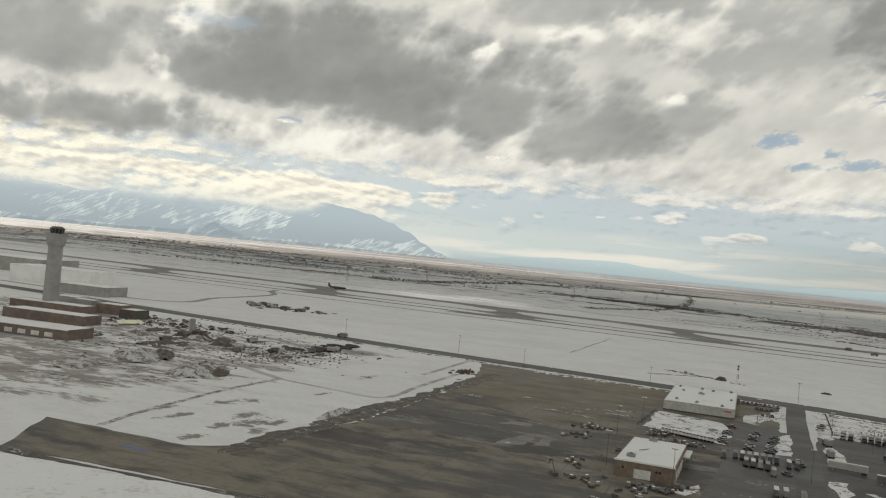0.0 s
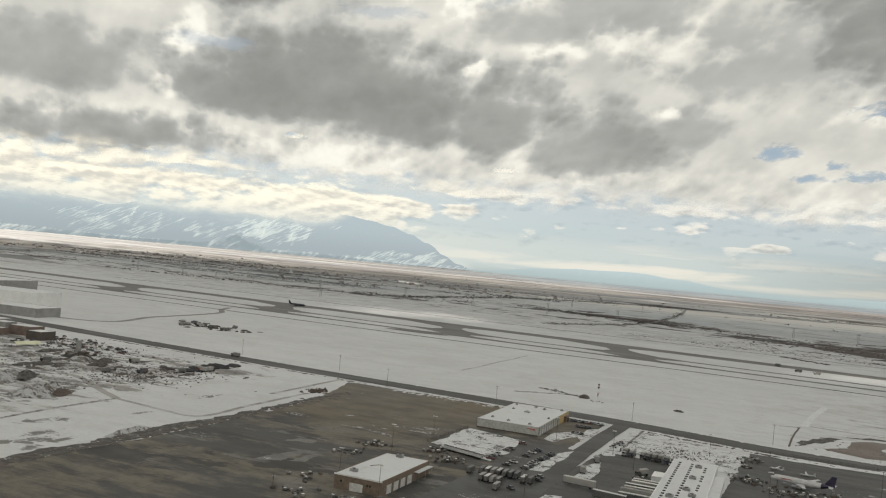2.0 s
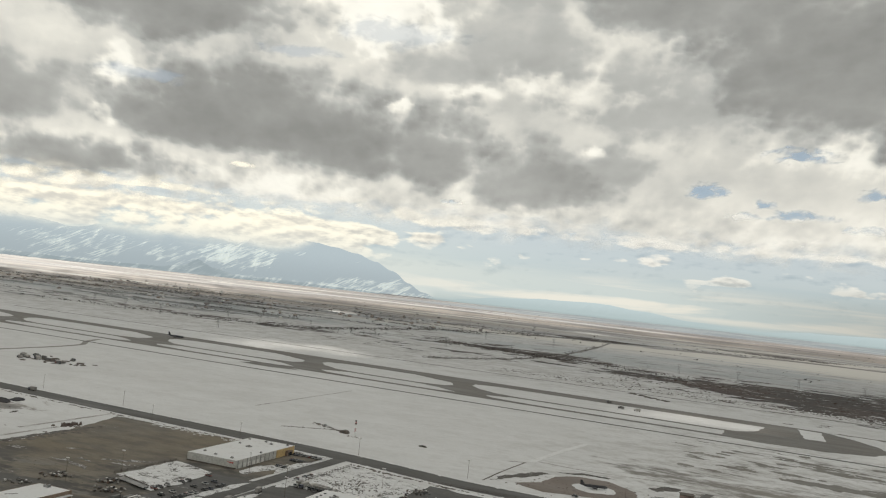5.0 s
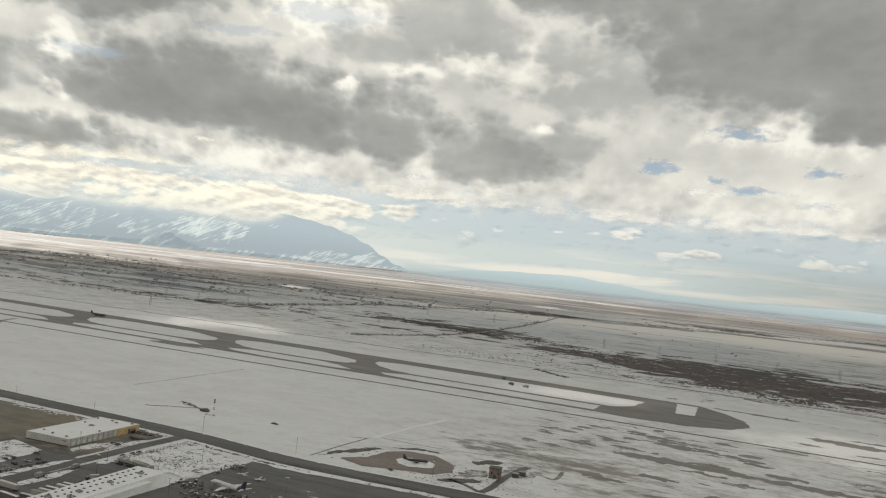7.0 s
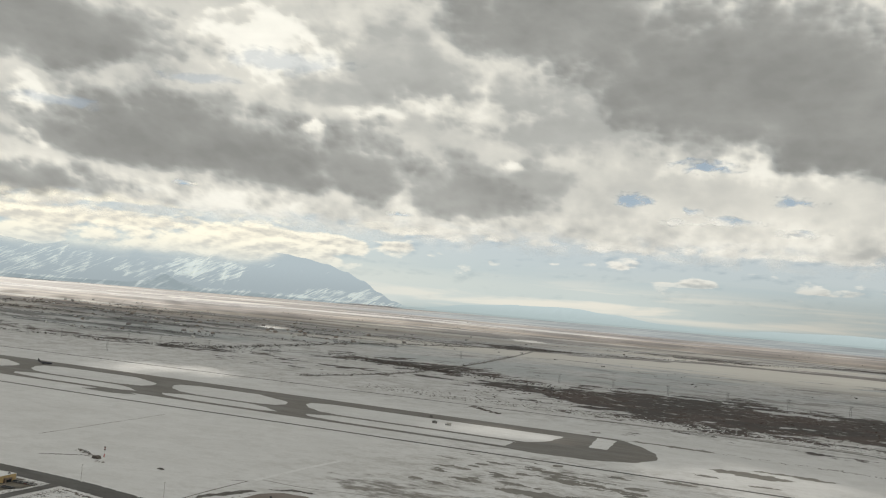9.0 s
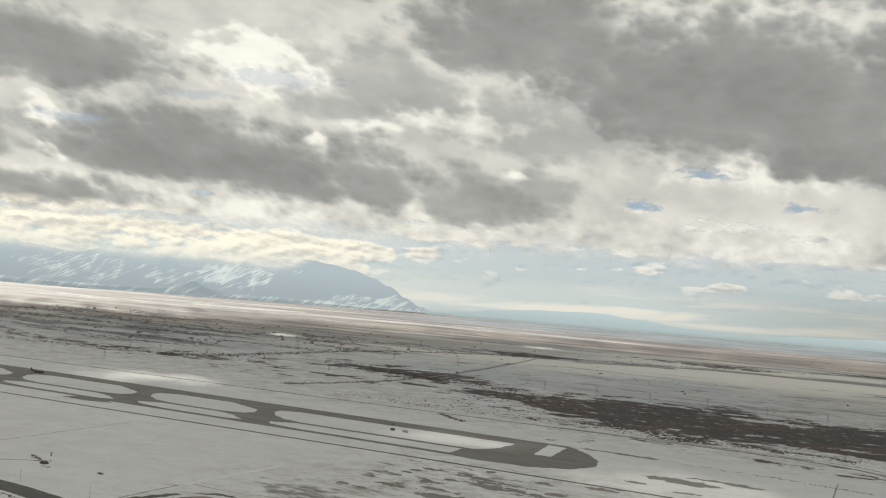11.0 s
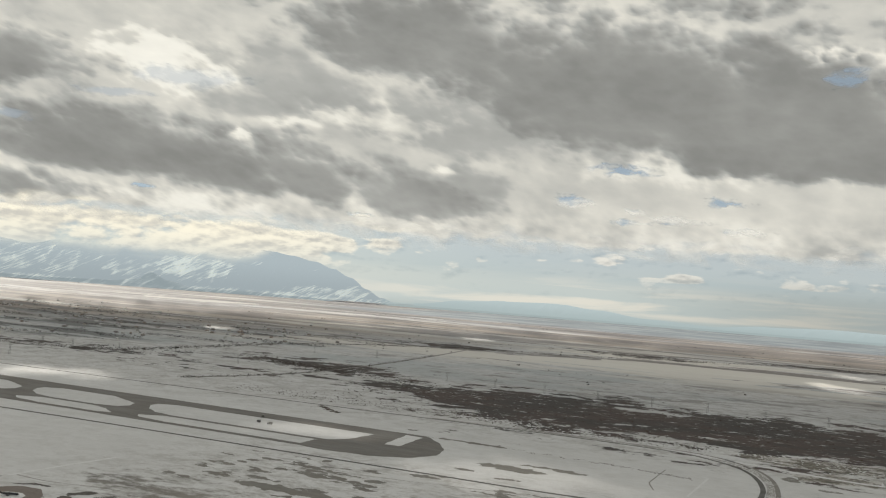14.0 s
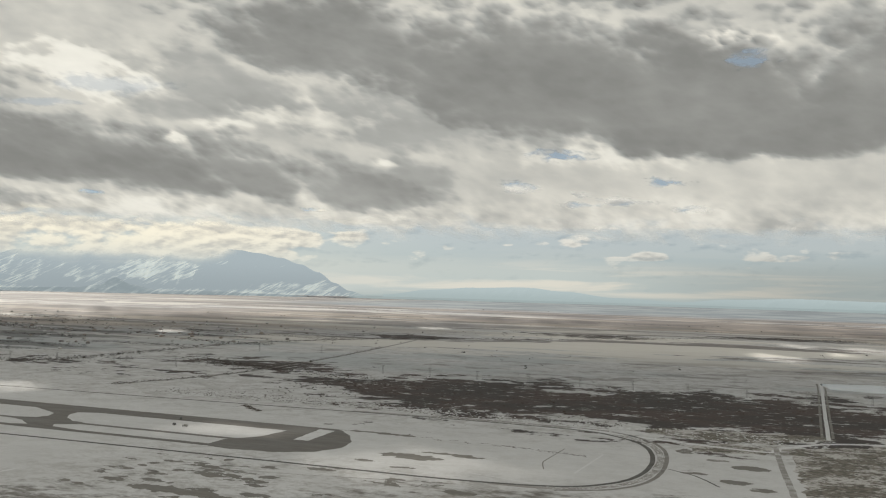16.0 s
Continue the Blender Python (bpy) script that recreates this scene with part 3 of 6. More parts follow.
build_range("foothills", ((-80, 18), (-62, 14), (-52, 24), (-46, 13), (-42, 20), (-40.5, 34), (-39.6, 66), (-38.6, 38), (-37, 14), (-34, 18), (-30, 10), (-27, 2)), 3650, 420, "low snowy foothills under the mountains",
            mountain_material("hazy_foothill_snow", 0.50, (0.08, 0.09, 0.10), (0.56, 0.53, 0.47), (0.62, 0.74, 0.80), 0.42, (-100, 600, 600), (), 0.0), 0.3, 6.0)
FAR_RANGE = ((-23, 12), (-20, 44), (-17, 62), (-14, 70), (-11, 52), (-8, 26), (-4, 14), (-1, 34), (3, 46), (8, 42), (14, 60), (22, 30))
build_range("distant_range", FAR_RANGE, 4500, 420, "pale distant mountain range with haze in its glow",
            mountain_material("hazy_distant_rock", 0.60, (0.05, 0.06, 0.07), (0.09, 0.10, 0.11), (0.60, 0.715, 0.745), 0.72, (-100, 600, 600)), 0.3, 9.0)


CLOUD_TOP, CLOUD_DEEP = 187.0, 3.0
# Thick masses of the deck as they hang over the plain, from the middle of the flight line: bearing, elevation, half width, half height in degrees, weight.
CLOUD_MASSES = ((-37, 9.7, 8, 2.9, 0.38), (-42, 9.2, 4, 1.7, 0.32), (-32.3, 8.7, 4.6, 2.2, 0.34), (-26.8, 8.9, 3.2, 2.5, 0.34), (-20.8, 7.6, 5.4, 1.9, 0.26), (-16.4, 9, 2.6, 1.2, 0.18), (-48.3, 6, 6.6, 1.5, 0.34), (-53, 9.1, 6.5, 1.8, 0.22), (-42.8, 15.9, 6.5, 2.6, 0.35), (-28.9, 13.3, 4.5, 1.2, 0.12), (-15.7, 13.7, 7, 3.2, 0.13), (-24.6, 16, 4.6, 3.2, 0.15), (-5.5, 16.7, 11.5, 5.4, 0.44), (3.9, 12.1, 9.5, 2.6, 0.43), (-14.7, 19.3, 8, 3.4, 0.36), (12.9, 14.5, 8, 5, 0.4), (0.7, 15.1, 9, 4.5, 0.44))
CLOUD_THIN = ((-32.1, 16.4, 4.4, 3.2, 0.34), (-30.3, 11, 2.2, 0.6, 0.3), (-25.2, 11.9, 3.2, 0.7, 0.22), (-45.5, 11.2, 2.6, 1.5, 0.3), (-44.8, 8.5, 1.3, 0.8, 0.24), (-3.5, 10, 9, 1.3, 0.14), (5.2, 17.9, 2.2, 0.9, 0.36), (-18.4, 9.6, 1.6, 0.5, 0.2), (-37.3, 5.7, 9, 0.9, 0.1), (-20.7, 12.8, 6, 2, 0.18))
# small gaps to the blue
CLOUD_GAPS = ((-10.9, 7.8, 1.3, 0.5), (-7.3, 10.2, 1.9, 0.5), (-2.3, 8.1, 1.1, 0.42), (-5.6, 6.7, 2, 0.36), (-1.6, 6.1, 1.8, 0.28), (5.1, 16.5, 1.3, 0.55), (-24.9, 5.7, 0.8, 0.2), (-37.7, 6.5, 0.7, 0.2), (-8.4, 6.5, 1.1, 0.3), (-7.7, 7.2, 0.8, 0.3))
# torn places that let the sun through to the snow
CLOUD_BREAKS = ((-44.1, 11, 2.3, 0.42), (-31, 15.3, 3.6, 0.85), (-35.8, 13.6, 2.2, 0.36))


def cloud_thickness(az, el):
    """0: no cloud, about 0.45: thin and bright, 1: thick. Masses have level bases and heaped tops."""
    p = Vector((az * 0.13, el * 0.21, 4.2))
    lump = noise.fractal(p, 0.85, 2.1, 4)
    bend = noise.noise(p * 2.1 + Vector((3, 1, 2)))
    a = az + 2.0 * noise.noise(p * 1.1 + Vector((0, 0, 9))) + 0.8 * bend
    e = el + 0.8 * noise.noise(p * 1.1 + Vector((0, 5, 3)))
    lobe = 0.42 - noise.fractal(Vector((az * 0.42, el * 0.55, 1.3)), 0.8, 2.1, 4, noise_basis="VORONOI_F1")
    fine = noise.fractal(Vector((az * 0.9, el * 1.4, 2.7)), 0.8, 2.1, 4)
    low = min(1.0, max(0.0, (7.6 - el) / 2.2))
    t = 0.575 + 0.09 * lump + 0.03 * lobe + 0.012 * fine + low * (0.07 * fine + 0.07 * lobe - 0.06)
    thick = thin = 0.0
    for ca, ce, wa, we, weight in CLOUD_MASSES:
        da, de = (a - ca) / wa, (e - ce) / we
        if da * da + de * de < 3.2:
            under = min(1.0, max(0.0, 0.5 - de))
            shake = (0.26 * lump + 0.36 * lobe + 0.10 * fine) * (1.0 - 0.6 * under)
            v = min(1.0, max(0.0, (1.12 - math.sqrt(da * da + de * de) + shake) / (0.95 - 0.5 * under)))
            v = weight * v * v * (3 - 2 * v)
            thick = max(thick, v) + 0.15 * min(thick, v)
    for ca, ce, wa, we, weight in CLOUD_THIN:
        da, de = (a - ca) / wa, (e - ce) / we
        if da * da + de * de < 3.2:
            v = min(1.0, max(0.0, (1 - math.sqrt(da * da + de * de) - 0.25 * lump - 0.4 * lobe - 0.10 * fine) / 0.75))
            thin = max(thin, weight * v * v * (3 - 2 * v))
    t += thick - thin * (1 - thick)
    if t < 0.50:
        t = 0.415 + 0.085 * math.exp((t - 0.50) / 0.085)
    if t > 0.82:
        t = 0.82 + 0.14 * (1 - math.exp((0.82 - t) / 0.14)) + 0.05 * (lump + 0.5 * lobe) * min(1.0, (t - 0.82) / 0.1)
    return max(0.2, min(1.0, t))


def cloud_material():
    n = Nodes("cloud")
    t = n.m("DIVIDE", n.m("SUBTRACT", CLOUD_TOP, n.z), CLOUD_DEEP)
    uv = n.tree.nodes.new("ShaderNodeSeparateXYZ")
    n.tree.links.new(n.tree.nodes.new("ShaderNodeUVMap").outputs[0], uv.inputs[0])
    az, el = uv.outputs[0], uv.outputs[1]
    wisp, _ = vector_noise(n, n.mul(az, 0.6), n.mul(el, 0.9), 2.0, 5, 0.55, 0.3)
    rag, _ = vector_noise(n, n.mul(az, 1.2), n.mul(el, 1.9), 5.0, 2, 0.5, 0.5)
    t = n.add(t, n.mul(n.add(wisp, -0.5), 0.10))

    def torn(table, shake, lo, hi, least):
        hole = -1.0
        for ga, ge, wa, we in table:
            da, de = n.mul(n.add(az, -ga), 1 / wa), n.mul(n.add(el, -ge), 1 / we)
            hole = n.m("MAXIMUM", hole, n.m("SUBTRACT", 1.0, n.m("SQRT", n.add(n.mul(da, da), n.mul(de, de)))))
        return n.step(n.add(hole, n.add(n.mul(n.add(wisp, -0.5), shake * 0.6), n.mul(n.add(rag, -0.5), shake))), lo, hi, 1.0, least)

    cover = n.mul(torn(CLOUD_GAPS, 2.2, -0.05, 0.85, 0.12), torn(CLOUD_BREAKS, 1.8, -0.2, 0.7, 0.64))
    cover = n.mul(cover, n.step(n.add(el, n.mul(n.add(wisp, -0.5), 3.0)), 3.6, 5.6))
    ramp = n.tree.nodes.new("ShaderNodeValToRGB")
    stops = ramp.color_ramp.elements
    stops.new(0.25)
    stops.new(0.5)
    for stop, (at, tone) in zip(stops, ((0.40, 0.92), (0.52, 0.70), (0.70, 0.44), (1.0, 0.25))):
        stop.position, stop.color = at, (tone * (0.985 if tone < 0.5 else 1.0), tone * (0.982 if tone < 0.5 else 0.967), tone * (0.95 if tone < 0.5 else 0.895), 1)
    n.tree.links.new(t, ramp.inputs[0])
    tr, see, mix = (n.tree.nodes.new("ShaderNode" + k) for k in ("BsdfTranslucent", "BsdfTransparent", "MixShader"))
    n.put(tr.inputs[0], ramp.outputs[0])
    n.tree.links.new(cover, mix.inputs[0])
    n.tree.links.new(see.outputs[0], mix.inputs[1])
    n.tree.links.new(tr.outputs[0], mix.inputs[2])
    n.tree.links.new(mix.outputs[0], n.out.inputs["Surface"])
    n.tree.nodes.remove(n.bsdf)
    return n.mat


def build_clouds():
    """A deck of low cloud on rings round the airfield, hanging lower where it is thicker."""
    turns = [-180 + 4.0 * k for k in range(25)] + [-80 + 0.14 * k for k in range(786)] + [30 + 4.0 * k for k in range(38)]
    rises = [80 * 0.88 ** k for k in range(9)] + [25.5 - 0.13 * k for k in range(171)]
    verts, faces, places = [], [], []
    for az in turns:
        for el in rises:
            r = (CLOUD_TOP - 38) / math.tan(radians(el))
            places.append((az, el))
            verts.append((min(210, max(50, 170 + 2 * az)) + r * math.sin(radians(az)), r * math.cos(radians(az)), CLOUD_TOP - CLOUD_DEEP * cloud_thickness(az, el)))
    m = len(rises)
    for i in range(len(turns)):
        for j in range(m - 1):
            a, b = i * m + j, ((i + 1) % len(turns)) * m + j
            faces.append((a, b, b + 1, a + 1))
    me = bpy.data.meshes.new("cloud_deck")
    me.from_pydata(verts, [], faces)
    flat = me.uv_layers.new(name="bearing_and_rise")
    flat.data.foreach_set("uv", [c for f in faces for v in f for c in places[v]])
    me.materials.append(cloud_material())
    me.polygons.foreach_set("use_smooth", [True] * len(faces))
    me.update()
    return tagged(new("cloud_deck", me), "broken grey stratocumulus cloud with bright thin gaps", "cloud", kind="structure")


build_clouds()

# small heaps of cloud low over the plain: bearing, elevation, half width, half height in degrees
PUFFS = ((-5.9, 2.55, 1.4, 0.32), (-6.8, 2.35, 2.6, 0.2), (0.6, 2.75, 1.2, 0.55), (2.2, 2.5, 1.6, 0.3), (-25.2, 3.2, 1.6, 0.55), (-22.7, 3.1, 0.8, 0.3), (-18.8, 2.9, 0.6, 0.3), (-10.6, 3.5, 1.5, 0.5), (-15.0, 3.2, 0.7, 0.25), (5.6, 2.7, 1.3, 0.4), (-13, 3.3, 0.9, 0.25), (-28.0, 3.1, 1.4, 0.5))
# clear strips between the banks
CLEAR = ((-41.5, 4.3, 4.0, 0.3), (-27.0, 4.05, 4.0, 0.40), (-16.0, 3.7, 8.0, 0.62), (-2.0, 3.9, 8.0, 0.55), (8.0, 3.5, 6.0, 0.7))


def far_cloud_material():
    """Heaped cloud kilometres away, self-glowing: sun from the upper left and grey undersides are painted in, with gaps
    to the sky.
    """
    n = Nodes("far_cloud")
    az, el = bearing(n), n.mul(n.add(n.z, -38), 57.29578 / 4880)
    bias = n.add(n.step(el, 0.7, 2.0, 0.0, 0.07), n.add(n.step(el, 2.8, 4.6, 0.03, 0.16), n.step(el, 6.8, 8.4, 0.0, -0.5)))
    bias = n.add(bias, n.mul(n.mul(n.step(az, -26.5, -31), n.band(el, 1.6, 3.8, 0.4)), 0.24))
    for sign, table in ((0.16, PUFFS), (-0.12, CLEAR)):
        for a, e, w, h in table:
            dx, dy = n.mul(n.add(az, -a), 1 / w), n.mul(n.add(el, -e), 1 / h)
            bias = n.add(bias, n.mul(n.step(n.add(n.mul(dx, dx), n.mul(dy, dy)), 1.3, 0.1), sign))

    def heaped(da, de):
        a, e = n.add(az, da), n.add(el, de)
        wide, _ = vector_noise(n, n.mul(a, 0.13), n.mul(e, 0.55), 2.0, 5, 0.58, 0.5)
        knob, at = vector_noise(n, n.mul(a, 0.30), n.mul(e, 0.70), 5.0, 6, 0.55, 0.3)
        vor = n.tree.nodes.new("ShaderNodeTexVoronoi")
        vor.feature = "SMOOTH_F1"
        vor.inputs["Scale"].default_value, vor.inputs["Detail"].default_value, vor.inputs["Roughness"].default_value = 1.4, 4.0, 0.55
        vor.inputs["Smoothness"].default_value = 0.3
        n.tree.links.new(at, vor.inputs["Vector"])
        return n.add(n.add(n.mul(wide, 0.60), n.mul(knob, 0.30)), n.mul(n.m("SUBTRACT", 0.5, vor.outputs["Distance"]), 0.20))

    body = heaped(0.0, 0.0)
    sheets, _ = vector_noise(n, n.mul(az, 0.07), n.mul(el, 0.95), 7.0, 5, 0.55, 0.4)
    lit = n.m("SUBTRACT", body, heaped(-0.25, 0.22))
    dense = n.add(body, bias)
    side = n.step(az, -14, -38)
    cream = n.mix(side, (0.75, 0.74, 0.70), (0.96, 0.91, 0.77))
    base = n.mix(side, (0.43, 0.44, 0.44), (0.60, 0.585, 0.54))
    col = n.mix(n.step(n.add(lit, n.mul(n.m("SUBTRACT", 0.66, dense), 0.30)), -0.10, 0.07), base, cream)
    # Low haze is mixed into the glow colour, darker towards the right.
    col = n.mix(n.step(el, 0.4, 3.6, 0.85, 0.0), col, n.mix(side, n.mix(n.step(sheets, 0.46, 0.60), (0.47, 0.545, 0.555), (0.72, 0.70, 0.635)), (0.55, 0.605, 0.615)))
    col = n.mix(n.mul(n.step(az, -13, 5, 0.0, 0.40), n.step(el, 3.2, 1.6)), col, (0.10, 0.12, 0.13))
    glow, see, mix = (n.tree.nodes.new("ShaderNode" + k) for k in ("Emission", "BsdfTransparent", "MixShader"))
    n.put(glow.inputs[0], col)
    n.put(mix.inputs[0], n.m("MAXIMUM", n.m("MAXIMUM", n.step(el, 3.4, 0.6, 0.0, 0.95), n.mul(n.band(el, 0.5, 5.0, 0.8), 0.34)), n.mul(n.step(dense, 0.44, 0.62), n.step(el, 0.2, 1.0))))
    n.tree.links.new(see.outputs[0], mix.inputs[1])
    n.tree.links.new(glow.outputs[0], mix.inputs[2])
    n.tree.links.new(mix.outputs[0], n.out.inputs["Surface"])
    n.tree.nodes.remove(n.bsdf)
    return n.mat


bm = bmesh.new()
ring_mesh(bm, [[(120 + 4880 * math.sin(radians(3 * k)), 4880 * math.cos(radians(3 * k)), z) for k in range(120)] for z in (-10, 500, 1100)], cap=False)
# Added glowing sheet paints low haze and covers the cloud ring's shadow line.
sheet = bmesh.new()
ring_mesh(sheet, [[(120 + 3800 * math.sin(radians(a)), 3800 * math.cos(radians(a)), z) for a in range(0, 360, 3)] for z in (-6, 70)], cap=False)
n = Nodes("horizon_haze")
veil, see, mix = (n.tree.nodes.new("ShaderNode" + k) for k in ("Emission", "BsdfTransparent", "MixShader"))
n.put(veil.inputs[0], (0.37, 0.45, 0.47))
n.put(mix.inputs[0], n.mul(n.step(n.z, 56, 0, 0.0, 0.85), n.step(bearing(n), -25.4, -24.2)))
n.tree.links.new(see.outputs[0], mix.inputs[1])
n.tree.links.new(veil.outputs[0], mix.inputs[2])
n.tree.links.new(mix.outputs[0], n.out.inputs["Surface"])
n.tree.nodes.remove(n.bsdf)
tagged(part("horizon_haze", sheet, n.mat), "glowing sheet standing in for pale blue haze low over the far lake", "haze", kind="structure")
tagged(part("far_clouds", bm, far_cloud_material()), "glowing bank of heaped cloud with painted sunlight behind the mountains", "cloud", kind="structure")

# ---- paved surfaces ----
ribbon("service_road", [(-330, 165), (-200, 156), (-118, 150), (-60, 147.5), (-5, 146), (25, 142.5), (60, 144.5), (120, 150), (190, 160)], 6.0, 0.05, ASPHALT, "dark wet asphalt road ploughed clear of snow", "road", 0.05)
ribbon("access_road", [(-1.6, 145), (-1.2, 130), (-0.2, 110), (0.8, 95), (2.0, 70), (3, 40)], 2.7, 0.06, ASPHALT, "dark asphalt side road between snowy verges", "road", 0.06)
slab("apron", ragged([(-53, 141.5), (-26, 142.2), (-4, 142), (-2.4, 110), (-1.2, 60), (-1, 20), (-30, 30), (-33, 49.5), (-58, 47), (-64, 57), (-48, 57.5), (-44, 62), (-43, 80), (-45, 112), (-49, 130)], 2.0, 0.5, 4), 0.03, APRON, "brown-grey concrete aircraft apron with worn patches", "apron")
slab("parking_lot", ragged([(-8.9, 116.2), (-1.4, 116.8), (-0.2, 98.5), (1.4, 72), (2.4, 48), (-4, 46), (-7.4, 72), (-7.2, 100.5)], 1.0, 0.2, 2), 0.05, LOT, "dark asphalt car park", "car park")
slab("truck_yard", ragged([(1.6, 119.5), (12, 118), (14, 112), (15.5, 88), (17, 60), (3.2, 60), (1.7, 92), (1.4, 104)], 1.0, 0.3, 3), 0.04, LOT, "dark asphalt truck yard", "truck yard")
slab("cargo_ramp", ragged([(19, 137), (36, 138.5), (62, 139.5), (70, 130), (66, 100), (24, 70), (19, 100)], 1.5, 0.5, 6), 0.04, LOT, "dark asphalt cargo ramp with tar patches", "ramp")
slab("runway", ragged([(-420, 308.5), (70, 308.5), (80, 320.5), (-420, 320.5)], 4.0, 0.35, 1), 0.03, RUNWAY, "ploughed grey runway between snow verges", "runway")
ribbon("taxiway", [(-420, 284), (-200, 283), (60, 283.5)], 3.0, 0.03, RUNWAY, "narrow ploughed grey taxiway", "taxiway", 0.12)
ribbon("taxiway", [(-420, 269), (-200, 268.5), (62, 269.5)], 3.6, 0.03, RUNWAY, "narrow ploughed grey taxiway", "taxiway", 0.12)
pad = [(52, 268), (62, 266), (80, 268), (92, 275), (97, 286), (95, 298), (88, 310), (80, 319), (66, 319), (62, 308), (60, 292), (52, 281)]
slab("runway_end", ragged(pad, 2.0, 0.5, 5), 0.034, RUNWAY, "rounded grey runway end pad", "runway")
slab("snow_island", ragged([(74, 292), (80, 292.5), (78.5, 316), (71.5, 317)], 1.2, 0.5, 9), 0.06, DRIFT, "snow-covered island between taxi lanes", "snow")
for cx in (0, -63, -139, -222):
    link = [(-66, 309), (-53, 303), (-44.5, 298.5), (-41.5, 292), (-43, 287), (-52, 284.5), (-52, 282), (-42, 279), (-33, 273), (-40, 270), (-40, 268),
            (-4, 268), (-4, 270.5), (-20, 273), (-24, 277), (-15, 282), (-13, 284.5), (-24, 287), (-31.5, 292), (-37.5, 300), (-38, 305), (-29, 309)]
    slab("taxiway_link", ragged([(x + cx, y) for x, y in link], 2.0, 0.5, cx), 0.045 - cx * 0.00006, RUNWAY, "flared grey taxiway link to the runway", "taxiway")
slab("taxi_stub", ragged([(-112, 261.5), (-109, 267.5), (-94, 267.5), (-88, 264), (-98, 260.5)], 1.6, 0.4, 12), 0.04, RUNWAY, "short grey taxi stub beside the perimeter road", "taxiway")
LOOP = [(-330, 352), (-100, 360), (0, 364), (100, 369), (160, 368), (180, 360), (194, 343), (200.5, 315), (199.5, 288), (192, 271), (178, 261), (147, 256), (100, 255), (0, 253), (-120, 250), (-330, 250)]
ribbon("perimeter_road", LOOP, 1.7, 0.034, LANE, "dark ploughed perimeter road round the airfield", "road", 0.12)
ribbon("perimeter_verge", [(60, 369.6), (100, 371.6), (161, 370.6), (182, 362.8), (196.6, 344.6), (203, 316), (202, 286.5), (194, 268.6), (179, 258.6), (160, 256.6)], 2.6, 0.022, PACKED, "grey trampled snow between the perimeter lanes", "verge", 0.3)
ribbon("perimeter_track", [(100, 374), (162, 373), (184, 365.6), (199, 346), (205, 317), (204.4, 285), (196, 266), (180, 256.4)], 1.5, 0.03, TRACK, "second muddy lane beside the perimeter road", "track", 0.3)
rng = random.Random(7)


def heap(bm, x, y, z, r, h, rng, sides=6):
    """One low irregular lump: brush, rubble, a clod of snow."""
    top = bm.verts.new((x + rng.uniform(-0.2, 0.2) * r, y + rng.uniform(-0.2, 0.2) * r, z + h))
    a0 = rng.random() * 6
    mid = [bm.verts.new((x + r * rng.uniform(0.45, 0.8) * math.cos(a0 + 2 * math.pi * k / sides), y + r * rng.uniform(0.45, 0.8) * math.sin(a0 + 2 * math.pi * k / sides), z + h * rng.uniform(0.5, 0.85))) for k in range(sides)]
    low = [bm.verts.new((x + r * rng.uniform(0.8, 1.2) * math.cos(a0 + 2 * math.pi * k / sides), y + r * rng.uniform(0.8, 1.2) * math.sin(a0 + 2 * math.pi * k / sides), z - 0.02)) for k in range(sides)]
    for k in range(sides):
        j = (k + 1) % sides
        bm.faces.new((top, mid[k], mid[j]))
        bm.faces.new((mid[k], low[k], low[j], mid[j]))


def lumps(name, spots, material, label, category, kind="stuff"):
    """Many lumps as one object. spots: x, y, radius, height."""
    bm = bmesh.new()
    for x, y, r, h in spots:
        heap(bm, x, y, 0.0, r, h, rng)
    return tagged(part(name, bm, material), label, category, kind=kind)


def leafy(bm, x, y, r, h, rng, count=7, stem=True):
    """A bare bush or tree crown: a short stem under several small tilted clumps."""
    if stem:
        pole(bm, x, y, -0.02, h * 0.5, r * 0.10, r * 0.05, 4)
    for _ in range(count):
        a, d = rng.random() * 6.283, r * math.sqrt(rng.random()) * 0.8
        cz, s = h * rng.uniform(0.35, 0.95), r * rng.uniform(0.25, 0.5)
        c = Vector((x + d * math.cos(a), y + d * math.sin(a), cz))
        v = [bm.verts.new(c + Vector((rng.uniform(-1, 1), rng.uniform(-1, 1), rng.uniform(-0.7, 0.9))).normalized() * s) for _ in range(4)]
        for f in ((0, 1, 2), (0, 2, 3), (0, 3, 1), (1, 3, 2)):
            bm.faces.new([v[i] for i in f])


def mound(name, cx, cy, rx, ry, h, turn, material, label, category, seed, kind=""):
    """A tipped or bladed heap: uneven crest, gullied flanks, a ragged foot."""
    nx, ny = 26, 18
    bm = bmesh.new()
    grid = []
    for i in range(nx + 1):
        row = []
        for j in range(ny + 1):
            u, v = 2 * i / nx - 1, 2 * j / ny - 1
            q = Vector((u * rx * 0.55, v * ry * 0.55, seed))
            d = math.sqrt(u * u + v * v) + 0.35 * noise.noise(q * 1.1)
            z = max(0.0, 1 - d * d) ** 0.8 * (0.45 + 0.3 * noise.fractal(q * 0.9, 0.8, 2.1, 4) + 0.3 * (1 - 2 * abs(noise.noise(q * 1.8))))
            row.append(bm.verts.new((u * rx, v * ry, h * z - 0.03)))
        grid.append(row)
    for i in range(nx):
        for j in range(ny):
            bm.faces.new((grid[i][j], grid[i + 1][j], grid[i + 1][j + 1], grid[i][j + 1]))
    ob = part(name, bm, material)
    ob.matrix_world = pose(cx, cy, 0, 0, 0, turn)
    return tagged(ob, label, category, kind=kind)


